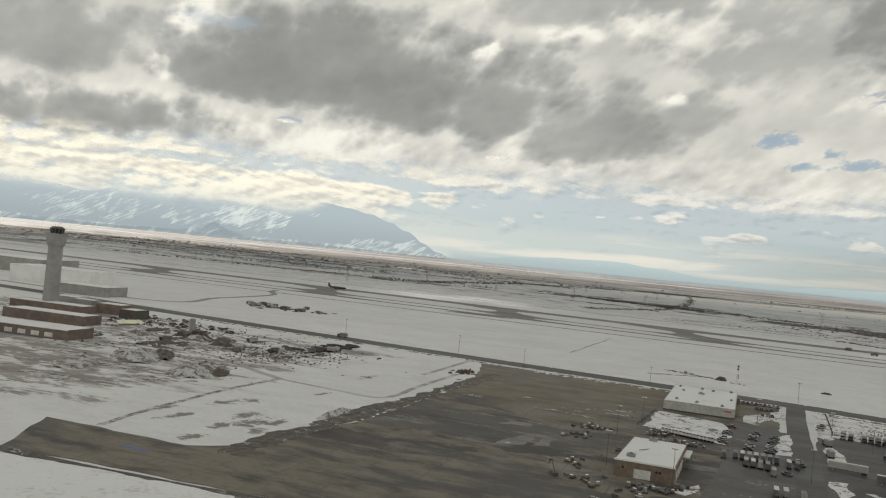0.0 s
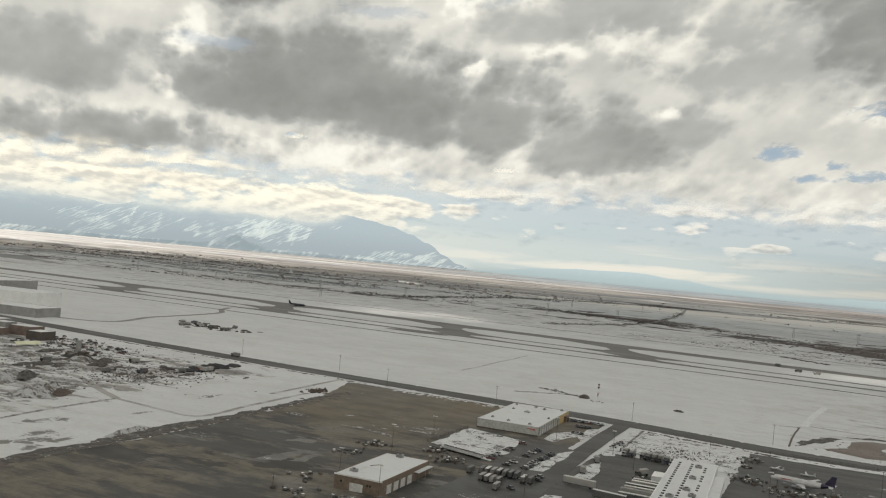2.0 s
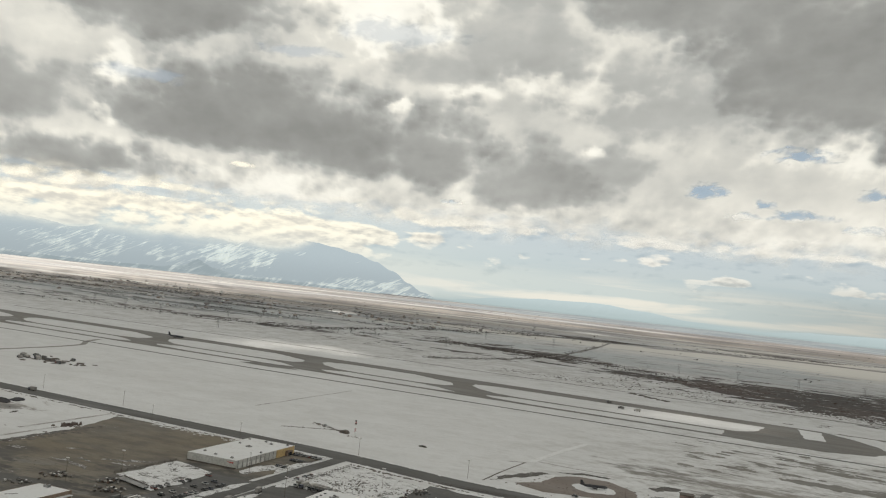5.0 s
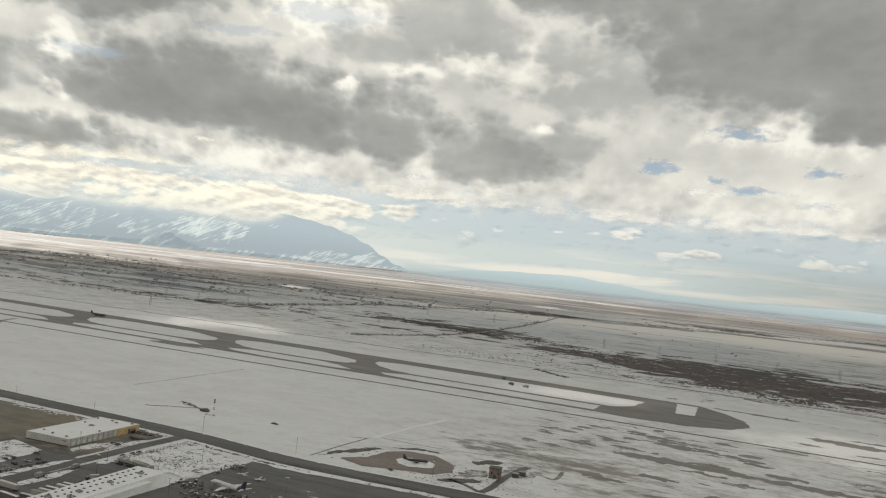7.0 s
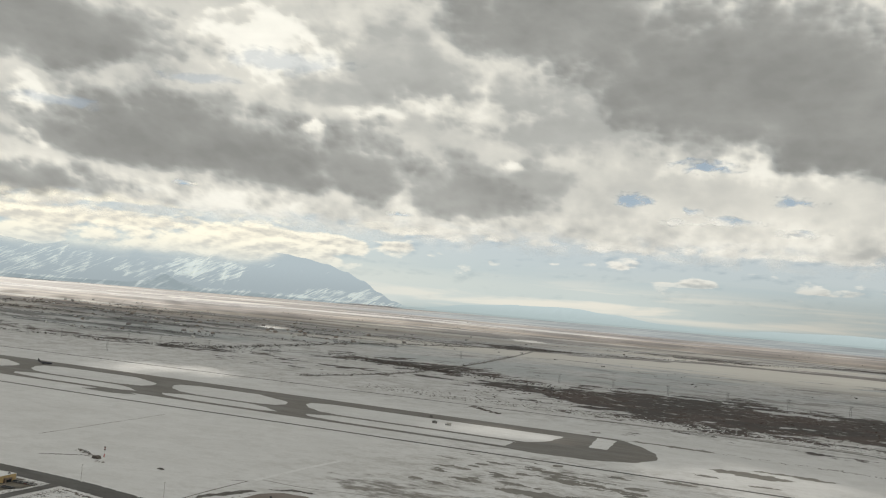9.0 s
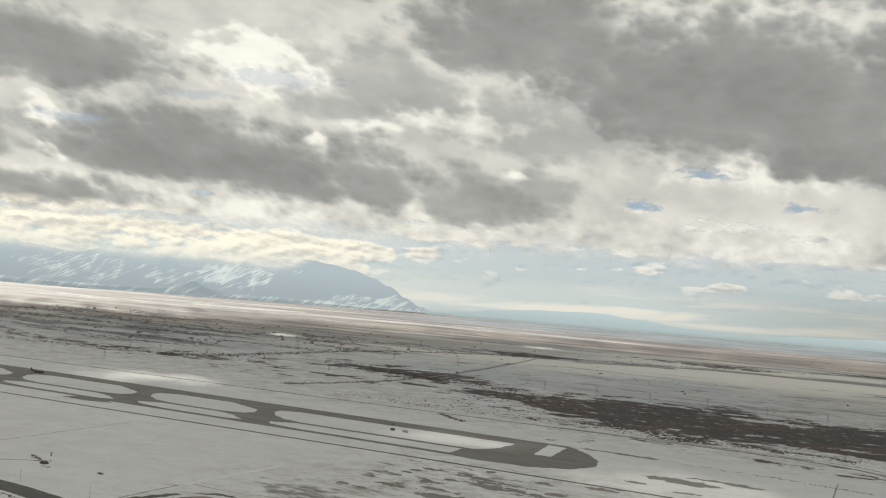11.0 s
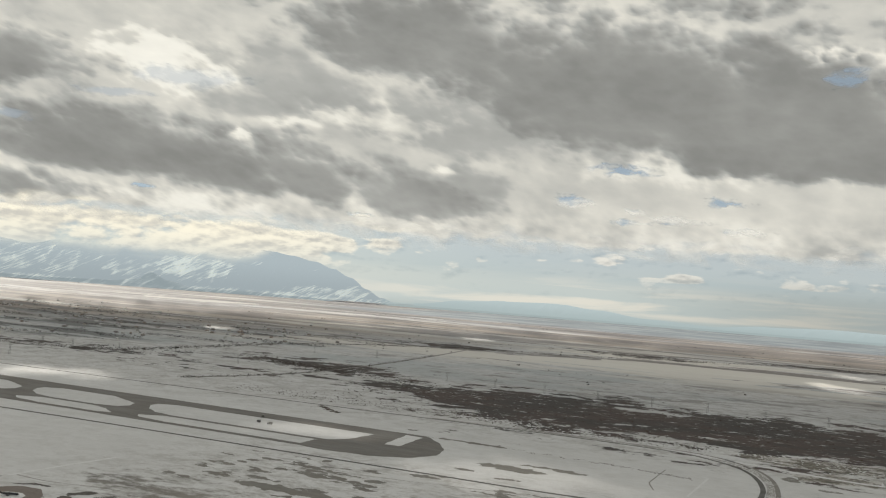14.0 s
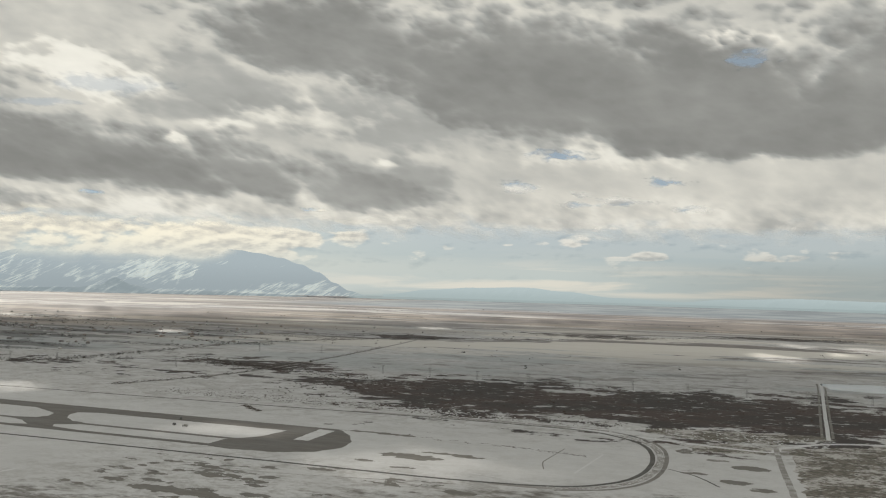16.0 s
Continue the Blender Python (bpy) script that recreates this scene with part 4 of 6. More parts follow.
BRUSH = plain("bare_brush", (0.075, 0.065, 0.055), 0.95, 0, 0.4, 0.5)
WOODS = plain("winter_woods", (0.062, 0.058, 0.056), 0.95, 0, 0.4, 0.05)
RUBBLE = plain("dark_rubble", (0.11, 0.095, 0.085), 0.95, 0, 0.4, 0.8)
BLUE = plain("blue_marking", (0.10, 0.17, 0.30), 0.8)
CLAY = plain("red_clay", (0.10, 0.078, 0.068), 0.95, 0, 0.3, 0.5)

# ---- snow patches on and round the lots ----
PATCHES = (
    ([(-17.9, 105), (-18.4, 118.6), (-9.4, 116.6), (-7.9, 107), (-8.0, 101), (-13.6, 103)], "flat snow-covered storage yard"),
    ([(-2.4, 100.2), (-2.9, 112), (-1.6, 115.8), (-1.2, 108), (-0.9, 100.6)], "snowy verge beside the car park"),
    ([(-7.8, 120.5), (-7.6, 127), (-5.4, 131), (-4.4, 126), (-6, 119.5)], "snow strip along the warehouse wall"),
    ([(-4.4, 127), (-4.9, 134), (-3.1, 137), (-2.7, 130), (-3.3, 124)], "snow strip between parking rows"),
    ([(-9.2, 141.9), (-4.6, 143), (-3.3, 141.2), (-3.6, 139.6), (-4.6, 141.2), (-9.0, 141.2)], "snow kerb beside the road"),
    ([(1.6, 121), (0.9, 139.6), (6, 139.4), (14, 136.2), (18.4, 135), (18.6, 119.6), (12, 120.6), (5.4, 121.6)], "snow-covered yard with scattered brush"),
    ([(1.4, 118.6), (2.2, 116.5), (3.6, 117.5), (3.2, 119.5)], "small snow island at the yard entrance"),
    ([(2.9, 100), (2.4, 110), (3.2, 112), (4.6, 106), (4.4, 99)], "snow strip beside the yard"),
    ([(2.9, 87.6), (2.7, 90.6), (4.4, 91.4), (4.8, 86.4), (3.9, 82.9)], "snow island at the yard corner"),
    ([(3.2, 78.8), (3.1, 81.6), (4.8, 83.0), (5.0, 79.0)], "snow island beside the yard road"),
    ([(5.9, 87.8), (6.7, 86.4), (10.2, 86.5), (10.4, 88.1), (9.6, 88.0), (9.4, 87.3), (6.9, 87.2), (6.6, 88.2)], "snow-edged kerb on the new asphalt"),
    ([(-10.0, 74.5), (-8.2, 78.4), (-7.4, 76.6), (-8.6, 73.6)], "small melting snow patch beside the shed"),
    ([(-54, 46), (-36, 48.2), (-30, 40), (-60, 30), (-70, 42)], "smooth snow beside the apron edge"),
    ([(21.5, 137.5), (36, 139.5), (60, 140.3), (60, 139.7), (40, 137.8), (24, 136.2)], "ploughed snow along the ramp edge"),
    ([(-52, 142.9), (-26, 143.3), (-20, 142.8), (-20, 142.1), (-30, 142.3), (-52, 141.9)], "ploughed snow along the road edge"),
)
slab("new_asphalt", ragged([(4.9, 90.0), (11.4, 90.6), (12.2, 85.4), (12.6, 72), (5.4, 72), (5.1, 85)], 1.0, 0.12, 8), 0.062, plain("fresh_asphalt", (0.022, 0.022, 0.023), 0.6, 0, 0.3, 1.5), "fresh black asphalt between the yard and the cargo building", "asphalt")
for k, (outline, label) in enumerate(PATCHES):
    slab("snow_patch", ragged(outline, 0.8, 0.45, k * 3.7), 0.075, MELT if k <= 11 else DRIFT, label, "snow")
slab("pit", ragged([(28.4, 152.4), (32.0, 157), (32.4, 164.4), (36.0, 168.6), (41.4, 169.2), (47.4, 164.6), (49.4, 158), (46.8, 153.6), (41, 152.4), (34.6, 149.4)], 1.0, 0.5, 3), 0.03, GRAVEL, "round reddish gravel training pit", "gravel pit")
slab("pit_snow", ragged([(41.0 + 4.0 * math.cos(a * 0.2618), 159.8 + 3.6 * math.sin(a * 0.2618)) for a in range(24)], 0.8, 0.8, 5), 0.05, DRIFT, "ring of trampled snow round the training aircraft", "snow")
CHURNED = (((49, 171), (51.5, 175.6), (54.4, 175), (53.4, 171), (50.6, 168.4)), ((56.6, 166), (56.4, 171.6), (58.4, 174.6), (60.2, 172.4), (59.6, 166.6)), ((48.6, 150.4), (51, 154.6), (54.8, 157), (56.4, 155.4), (53, 151.2)),
           ((50.6, 156.6), (51.2, 162.6), (54.6, 165), (55.6, 160.6), (53.2, 157)), ((24.4, 151), (27, 155.8), (31, 166), (29.2, 166.6), (25.4, 158)), ((60.6, 164), (61, 171.6), (63.4, 173), (63, 166)), ((31, 169.4), (36, 172.4), (42, 173.4), (41.6, 171.6), (36, 170.6)))
for k, outline in enumerate(CHURNED):
    slab("churned_ground", ragged(outline, 0.5, 1.1, 6.1 * k), 0.024 + 0.002 * k, SPOIL if k % 2 == 0 else SNOWY_SPOIL, "churned dark earth and snow beside the training pit", "bare earth")
ribbon("plough_line", [(24.6, 174.6), (25.4, 190), (27.2, 210)], 1.4, 0.022, DRIFT, "pale ploughed line across old snow", "track", 0.4)
ribbon("pit_track", [(50.4, 153.2), (54.6, 151.2), (58.2, 148.4)], 1.0, 0.028, LANE, "muddy track to the training pit", "track", 0.3)
ribbon("pit_track", [(58.2, 148.2), (58.8, 152), (58.6, 166), (59.4, 175)], 1.5, 0.03, LANE, "muddy track to the brick hut", "track", 0.3)
ribbon("pit_track", [(62.4, 171), (66.4, 168.6), (66.2, 176.6)], 0.9, 0.026, BARE, "short muddy lane in the snow", "track", 0.3)
ribbon("pit_track", [(25.6, 176.4), (36, 176), (47.4, 178.6), (56, 180)], 0.5, 0.025, PACKED, "worn line along an old fence", "track", 0.5)
ribbon("field_track", [(-58.6, 58), (-59.9, 63.4), (-61.4, 71), (-63.1, 82), (-64, 95)], 0.7, 0.02, SNOWY_SPOIL, "muddy vehicle track across snow", "track", 0.5)
ribbon("field_track", [(-64, 95), (-55.1, 94), (-48.2, 94.6), (-49.1, 106.5), (-50.2, 121), (-50.4, 124)], 0.8, 0.024, PACKED, "grey packed-snow lane round the empty plot", "track", 0.2)
ribbon("field_track", [(-53.6, 118), (-54.6, 130), (-56.2, 146)], 0.8, 0.026, PACKED, "grey packed-snow lane to the road", "track", 0.2)
ribbon("field_track", [(-64, 95), (-72, 99), (-82, 104), (-95, 106)], 1.2, 0.022, PACKED, "grey packed-snow lane into the building site", "track", 0.3)
ribbon("ditch", [(-48, 182), (-48.4, 195), (-49.4, 208), (-50, 222), (-51, 235)], 0.42, 0.02, SNOWY_SPOIL, "narrow dark drainage ditch in snow", "ditch", 0.8)
ribbon("ditch", [(23.6, 149.4), (23.5, 160), (23.9, 173)], 0.34, 0.02, RUBBLE, "narrow dark drainage ditch in snow", "ditch", 0.4)
ribbon("ditch", [(20.5, 171.2), (24.2, 173)], 0.28, 0.024, RUBBLE, "narrow dark drainage ditch in snow", "ditch", 0.4)
ribbon("loop_road", [(-250, 170), (-155, 169), (-156, 200), (-162, 235), (-172, 250), (-178, 262)], 2.0, 0.025, TRACK, "ploughed loop road on the airfield", "track", 0.2)
ribbon("farm_road", [(269, 640), (268, 600), (264, 500), (260, 393)], 1.7, 0.03, DRIFT, "snow-covered gravel road across the marsh", "road", 0.25)
ribbon("farm_road", [(160, 372), (232, 352), (244, 366), (282, 391), (420, 395)], 3.0, 0.03, DRIFT, "snow-covered gravel road across the marsh", "road", 0.25)
ribbon("farm_road", [(240, 364), (242, 320), (245, 270), (247, 180)], 2.0, 0.034, PACKED, "rutted gravel road through snow", "road", 0.25)
ribbon("farm_road", [(-97, 394), (-78, 470), (-80, 583), (-99, 756), (-120, 900)], 3.0, 0.03, TRACK, "rutted gravel road through snow", "road", 0.25)
STRIPS = ((70, 103, 204.6, 211), (98, 136, 203, 208.5), (80, 113, 318.4, 322.6), (108, 118, 268, 272), (112, 137, 279, 287), (124, 149, 289.5, 294), (55, 74, 207, 214), (126, 141, 240, 244), (76, 90, 226, 232), (66, 84, 236, 240.5), (88, 97, 243, 249), (46, 58, 223, 228))
for k, (x0, x1, y0, y1) in enumerate(STRIPS):
    slab("bare_strip", ragged([(x0, (y0 + y1) / 2), (x0 + 6, y1), (x1 - 4, y1 - 1), (x1, (y0 + y1) / 2 - 1), (x1 - 6, y0), (x0 + 5, y0 + 1)], 0.8, 2.2, k), 0.02 + 0.0004 * k, BARE, "strip of bare wet ground in snow", "bare ground")
spread = random.Random(31)
for k in range(84):
    x, y = spread.uniform(45, 160), spread.gauss(218, 26)
    if y > 250 and x < 104:
        continue
    w, d = spread.uniform(1.0, 5.0), spread.uniform(0.5, 2.0)
    slab("bare_patch", ragged([(x + w * math.cos(a * 0.5236), y + d * math.sin(a * 0.5236)) for a in range(12)], 0.5, min(2.0, 0.5 + 0.4 * w), 3.3 * k), 0.014 + 0.00004 * k, BARE, "small patch of bare wet ground in snow", "bare ground")
# tracks and rough ground round the end of the field
ribbon("field_track", [(168.3, 323), (167.2, 300), (167.3, 294), (170.1, 284)], 0.45, 0.022, TRACK, "short dark rut across the snow", "track", 0.5)
ribbon("field_track", [(183, 318), (182, 303), (180.4, 282)], 0.8, 0.021, DRIFT, "pale ploughed line across old snow", "track", 0.4)
ribbon("field_track", [(113, 274), (140, 270), (172, 262)], 0.5, 0.023, DRIFT, "pale ploughed line across old snow", "track", 0.4)
ribbon("field_track", [(60, 241), (96, 240), (128, 246), (150, 250)], 0.5, 0.023, PACKED, "faint wheel track across old snow", "track", 0.4)
slab("rough_field", ragged([(208, 352), (222, 360), (239, 362), (238, 348), (226, 343), (212, 341)], 1.5, 2.0, 41), 0.018, ROUGH_FIELD, "tufted winter grass through thin snow", "grass")
slab("rough_field", ragged([(245, 364), (282, 388), (420, 392), (420, 150), (251, 150), (249, 240)], 3.0, 2.5, 43), 0.016, ROUGH_FIELD, "tufted winter grass through thin snow", "grass")
slab("rough_field", ragged([(207, 368), (236, 372), (262, 392), (262, 402), (230, 398), (196, 392), (186, 380)], 1.5, 2.5, 45), 0.017, ROUGH_FIELD, "tufted winter grass through thin snow", "grass")
slab("bare_patch", ragged([(232 + 6.5 * math.cos(a * 0.5236), 317 + 4.0 * math.sin(a * 0.5236)) for a in range(12)], 0.8, 1.2, 47), 0.02, BARE, "patch of bare wet ground in snow", "bare ground")
for k, (x, y, w, d) in enumerate(((209, 339, 3, 5), (221, 326, 4, 2), (215, 300, 4, 1.6), (228, 292, 5, 3), (236, 284, 4, 3))):
    slab("bare_patch", ragged([(x + w * math.cos(a * 0.5236), y + d * math.sin(a * 0.5236)) for a in range(12)], 0.6, 1.4, 50 + k), 0.0205 + 0.0003 * k, BARE, "patch of bare wet ground in snow", "bare ground")
ribbon("ditch", [(207, 303), (216, 296), (224, 283)], 0.7, 0.026, LANE, "narrow dark drainage ditch in snow", "ditch", 0.5)
for off in (-2.2, 2.0):
    ribbon("ditch", [(269 + off, 640), (268 + off, 600), (264 + off, 500), (260 + off, 398)], 1.1, 0.026, BARE, "dark ditch beside the gravel road", "ditch", 0.5)
slab("pond", ragged([(268, 640), (300, 652), (330, 640), (326, 604), (296, 596), (272, 606)], 4.0, 4.0, 60), 0.03, plain("pond_ice", (0.30, 0.34, 0.37), 0.25, 0, 0.15, 0.05), "frozen pond with blue-grey ice", "pond")

slab("earth_edge", ragged([(-44.6, 57.5), (-43.4, 62), (-43.3, 70), (-43.4, 80), (-44.2, 92), (-45.4, 108), (-46.4, 128), (-47.4, 128), (-46.6, 108), (-46.0, 94), (-46.8, 86), (-46.6, 80), (-45.6, 72), (-46.2, 66), (-45.4, 58)], 0.7, 0.8, 12), 0.055, SPOIL, "dark broken earth along the apron edge", "bare earth")
ribbon("earth_edge", [(-62, 46.2), (-48, 46.8), (-36, 48.4), (-29, 49.6)], 1.2, 0.06, SPOIL, "dark broken earth along the apron edge", "bare earth", 0.3)
for k, (outline, mat, label) in enumerate((
        ([(-32.4, 105.0), (-29.0, 105.4), (-26.0, 104.6), (-22.6, 103.4), (-22.6, 104.2), (-25.6, 105.4), (-29.2, 106.6)], SLUSH_FILM, "long streak of melting snow on the apron"),
        ([(-29.6, 108.0), (-26.4, 107.4), (-26.2, 107.9), (-29.2, 108.6)], SLUSH_FILM, "thin slush streak on the apron"),
        ([(-36.0, 111.9), (-33.8, 113.2), (-33.6, 114.0), (-35.6, 112.8)], SLUSH_FILM, "thin slush streak on the apron"),
        ([(-26.4, 109.8), (-22.4, 112.4), (-19.6, 114.8), (-20.2, 115.4), (-23.6, 113.4), (-26.2, 110.9)], SLUSH_FILM, "thin slush streak on the apron"),
        ([(-27.9, 80.0), (-25.6, 81.9), (-25.9, 88.0), (-28.0, 86.4)], WORN_BAY, "pale worn concrete bay on the apron"),
        ([(-25.2, 82.2), (-23.6, 83.4), (-23.9, 87.4), (-25.2, 86.6)], WORN_BAY, "pale worn concrete bay on the apron"),
        ([(-31.6, 90.4), (-28.6, 92.0), (-28.8, 94.4), (-31.4, 93.2)], WORN_BAY, "pale worn concrete bay on the apron"))):
    slab("apron_patch", ragged(outline, 0.3, 0.7, 2.3 * k), 0.036 + 0.001 * k, mat, label, "patch")
for k in range(5):
    slab("paint_bar", [(-51.6 + k * 0.5, 53.2), (-51.3 + k * 0.5, 53.2), (-51.1 + k * 0.5, 54.0), (-51.4 + k * 0.5, 54.0)], 0.05, BLUE, "faded blue paint bar on the apron", "marking")

# ---- large buildings ----
def block(name, cx, cy, w, d, h, turn, wall, label, category, roof_label="snow-covered flat roof", group=""):
    """A flat-roofed hall: four walls with a parapet, and a roof deck under snow."""
    hall = thing(name, (cx, cy, 0), turn, label, category, group)
    hx, hy, t = w / 2, d / 2, 0.08
    for a in ((-hx, hx, -hy, -hy + t), (-hx, hx, hy - t, hy), (-hx, -hx + t, -hy + t, hy - t), (hx - t, hx, -hy + t, hy - t)):
        part("wall", made_box(*a, 0, h), wall, hall)
    part("roof", made_box(-hx + t, hx - t, -hy + t, hy - t, h - 0.12, h - 0.03), ROOF_SNOW, hall, roof_label)
    return hall, hx, hy


def roof_unit(parent, x, y, z, w=0.5, d=0.4, h=0.28):
    unit = part("roof_unit", made_box(x - w / 2, x + w / 2, y - d / 2, y + d / 2, z, z + h, 0.02), STEEL, parent, "grey rooftop ventilation unit")
    part("fan_cowl", pole(bmesh.new(), x, y, z + h, z + h + 0.06, min(w, d) * 0.35, None, 10), RUST, unit)


hall, hx, hy = block("warehouse", -14.1, 130.8, 9.4, 19.4, 1.4, 4, WALL_GREY, "pale grey metal warehouse with snowy flat roof", "warehouse")
part("plinth", made_box(-hx - 0.02, hx + 0.02, -hy - 0.03, -hy - 0.004, 0, 0.22), RUST, hall)
part("end_panel", made_box(hx + 0.004, hx + 0.04, hy - 6.6, hy - 0.2, 0.02, 1.38), ORANGE, hall, "orange-tan wall panel")
part("entrance", made_box(hx + 0.044, hx + 0.5, hy - 3.4, hy - 1.6, 0, 0.9), WALL_TAN, hall)
part("entrance_glass", made_box(hx + 0.504, hx + 0.52, hy - 3.1, hy - 1.9, 0.05, 0.6), GLASS, hall)
for k in range(9):
    part("wall_rib", made_box(hx + 0.004, hx + 0.06, -hy + 0.5 + k * 1.4, -hy + 0.58 + k * 1.4, 0, 1.36), STEEL, hall)
for k in range(6):
    part("dock_door", made_box(hx + 0.004, hx + 0.03, -hy + 0.8 + k * 1.4, -hy + 1.6 + k * 1.4, 0.1, 0.75), DOOR, hall)
part("sign_bar", made_box(hx - 1.7, hx - 0.5, -hy - 0.03, -hy - 0.004, 0.95, 1.05), RED, hall, "plain red sign strip")
part("sign_bar", made_box(hx - 1.3, hx - 0.5, -hy - 0.03, -hy - 0.004, 0.85, 0.92), RED, hall, "plain red sign strip")
for x, y, w in ((-0.3, 2.0, 0.9), (-3.2, -7, 0.45), (-0.4, -8, 0.45), (3.0, -8.4, 0.5), (4.0, -1, 0.4), (-3.0, 3.4, 0.4), (-0.5, 8.2, 0.5), (1.2, 7.2, 0.5), (3.8, 8.6, 0.5), (-3.8, 8, 0.4)):
    roof_unit(hall, x, y, 1.37, w, w * 0.8, 0.2)

shed, sx, sy = block("maintenance_shed", -13.0, 82.9, 5.4, 12.2, 1.55, 3, WALL_TAN, "tan brick maintenance shed with snowy flat roof", "shed")
part("cornice", made_box(-sx - 0.05, sx + 0.05, -sy - 0.05, -sy - 0.004, 1.42, 1.57), WHITE, shed)
part("big_door", made_box(-1.5 + 0.6, 0.3 + 0.3, -sy - 0.03, -sy - 0.004, 0.02, 0.85), DOOR, shed, "pale roller door")
for x in (1.0, 1.3):
    part("window", made_box(x, x + 0.2, -sy - 0.025, -sy - 0.004, 0.75, 0.95), GLASS, shed)
part("window", made_box(-2.0, -1.8, -sy - 0.025, -sy - 0.004, 0.75, 0.95), GLASS, shed)
for k in range(4):
    part("bay_door", made_box(sx + 0.004, sx + 0.03, -sy + 1.2 + k * 1.7, -sy + 2.3 + k * 1.7, 0.02, 0.95), DOOR, shed, "pale roller door")
part("canopy", made_box(sx + 0.004, sx + 0.6, sy - 4.2, sy - 0.4, 1.0, 1.08), ROOF_SNOW, shed, "snow-topped lean-to canopy")
for y in (sy - 4.1, sy - 2.3, sy - 0.5):
    part("canopy_post", pole(bmesh.new(), sx + 0.55, y, 0, 1.0, 0.04, None, 6), STEEL, shed)
roof_unit(shed, -1.5, -4.2, 1.52, 0.8, 0.5, 0.3)
roof_unit(shed, -0.6, 5.2, 1.52, 0.8, 0.5, 0.34)
part("roof_pipe", rod(bmesh.new(), (-1.2, -1.0, 1.6), (-0.4, 0.3, 1.6), 0.03), RUST, shed)

cargo, gx, gy = block("cargo_building", 16.2, 92.5, 5.4, 46, 1.6, 4.2, WHITE, "long white cargo building with rows of roof vents", "cargo building")
for col in (-1.9, -0.4, 1.3):
    for k in range(34):
        if col < 1 or k % 4 != 1:
            part("roof_vent", made_box(col, col + 0.30, -gy + 0.8 + k * 1.3, -gy + 1.1 + k * 1.3, 1.57, 1.66), SOOT, cargo)
for x, y in ((0.6, 19.5), (0.5, 12.5), (0.4, 6), (1.2, 3.4), (-0.9, 1.5), (0.8, -4), (-0.6, -10)):
    roof_unit(cargo, x, y, 1.57, 0.8, 0.6, 0.3)
part("annex", made_box(gx + 0.004, gx + 1.1, gy - 24, gy - 5, 0, 1.15), WHITE, cargo, "white lean-to annex")
part("annex_roof", made_box(gx + 0.004, gx + 1.15, gy - 24.05, gy - 4.95, 1.154, 1.2), ROOF_SNOW, cargo)
part("dock", made_box(-gx - 1.6, -gx - 0.004, gy - 9.5, gy - 6.5, 0, 0.9), WHITE, cargo)
for k in range(9):
    part("dock_door", made_box(-gx - 0.03, -gx - 0.004, gy - 14 - k * 2.2, gy - 12.8 - k * 2.2, 0.15, 0.85), DOOR, cargo)

# ---- vehicles ----
def build_car(at, turn, group):
    car = thing("car", at, turn, "small parked car with snow dust on the roof", "car", group)
    part("body", made_box(-0.22, 0.22, -0.58, 0.58, 0.08, 0.24, 0.03), CARS, car)
    part("cabin", made_box(-0.20, 0.20, -0.36, 0.26, 0.244, 0.38, 0.0, 0.05), GLASS, car, "dark tinted cabin glass")
    part("car_roof", made_box(-0.15, 0.15, -0.28, 0.18, 0.384, 0.40), CARS, car)
    for x in (-0.2, 0.2):
        for y in (-0.36, 0.36):
            bm = bmesh.new()
            rod(bm, (x - 0.04, y, 0.09), (x + 0.04, y, 0.09), 0.09, 8)
            part("wheel", bm, RUBBER, car)
    return car


def build_trailer(at, turn, group, length=2.2, label="grey box trailer parked in a row"):
    tr = thing("box_trailer", at, turn, label, "trailer", group)
    part("box_body", made_box(-0.29, 0.29, -length / 2, length / 2, 0.26, 0.92, 0.015), BOXES, tr)
    part("trailer_roof", made_box(-0.28, 0.28, -length / 2 + 0.01, length / 2 - 0.01, 0.924, 0.95), TRAILER_ROOF, tr, "trailer roof with patches of thin snow")
    part("chassis", made_box(-0.2, 0.2, -length / 2 + 0.05, length / 2 - 0.05, 0.17, 0.256), RUST, tr)
    part("landing_leg", made_box(-0.18, 0.18, length / 2 - 0.5, length / 2 - 0.42, 0, 0.166), STEEL, tr)
    for x in (-0.24, 0.24):
        for y in (-length / 2 + 0.25, -length / 2 + 0.5):
            bm = bmesh.new()
            rod(bm, (x - 0.06, y, 0.12), (x + 0.06, y, 0.12), 0.12, 8)
            part("wheel", bm, RUBBER, tr)
    return tr


def build_truck(at, turn, group, label="parked delivery truck with a boxy white body"):
    tk = thing("truck", at, turn, label, "truck", group)
    part("cargo_box", made_box(-0.3, 0.3, -1.0, 0.35, 0.24, 0.85, 0.015), BOXES, tk)
    part("cab", made_box(-0.28, 0.28, 0.42, 0.95, 0.16, 0.62, 0.04), CARS, tk)
    part("windscreen", made_box(-0.24, 0.24, 0.952, 0.97, 0.4, 0.56), GLASS, tk)
    part("chassis", made_box(-0.2, 0.2, -0.98, 0.9, 0.12, 0.156), RUST, tk)
    for x in (-0.24, 0.24):
        for y in (-0.7, 0.65):
            bm = bmesh.new()
            rod(bm, (x - 0.06, y, 0.12), (x + 0.06, y, 0.12), 0.12, 8)
            part("wheel", bm, RUBBER, tk)
    return tk


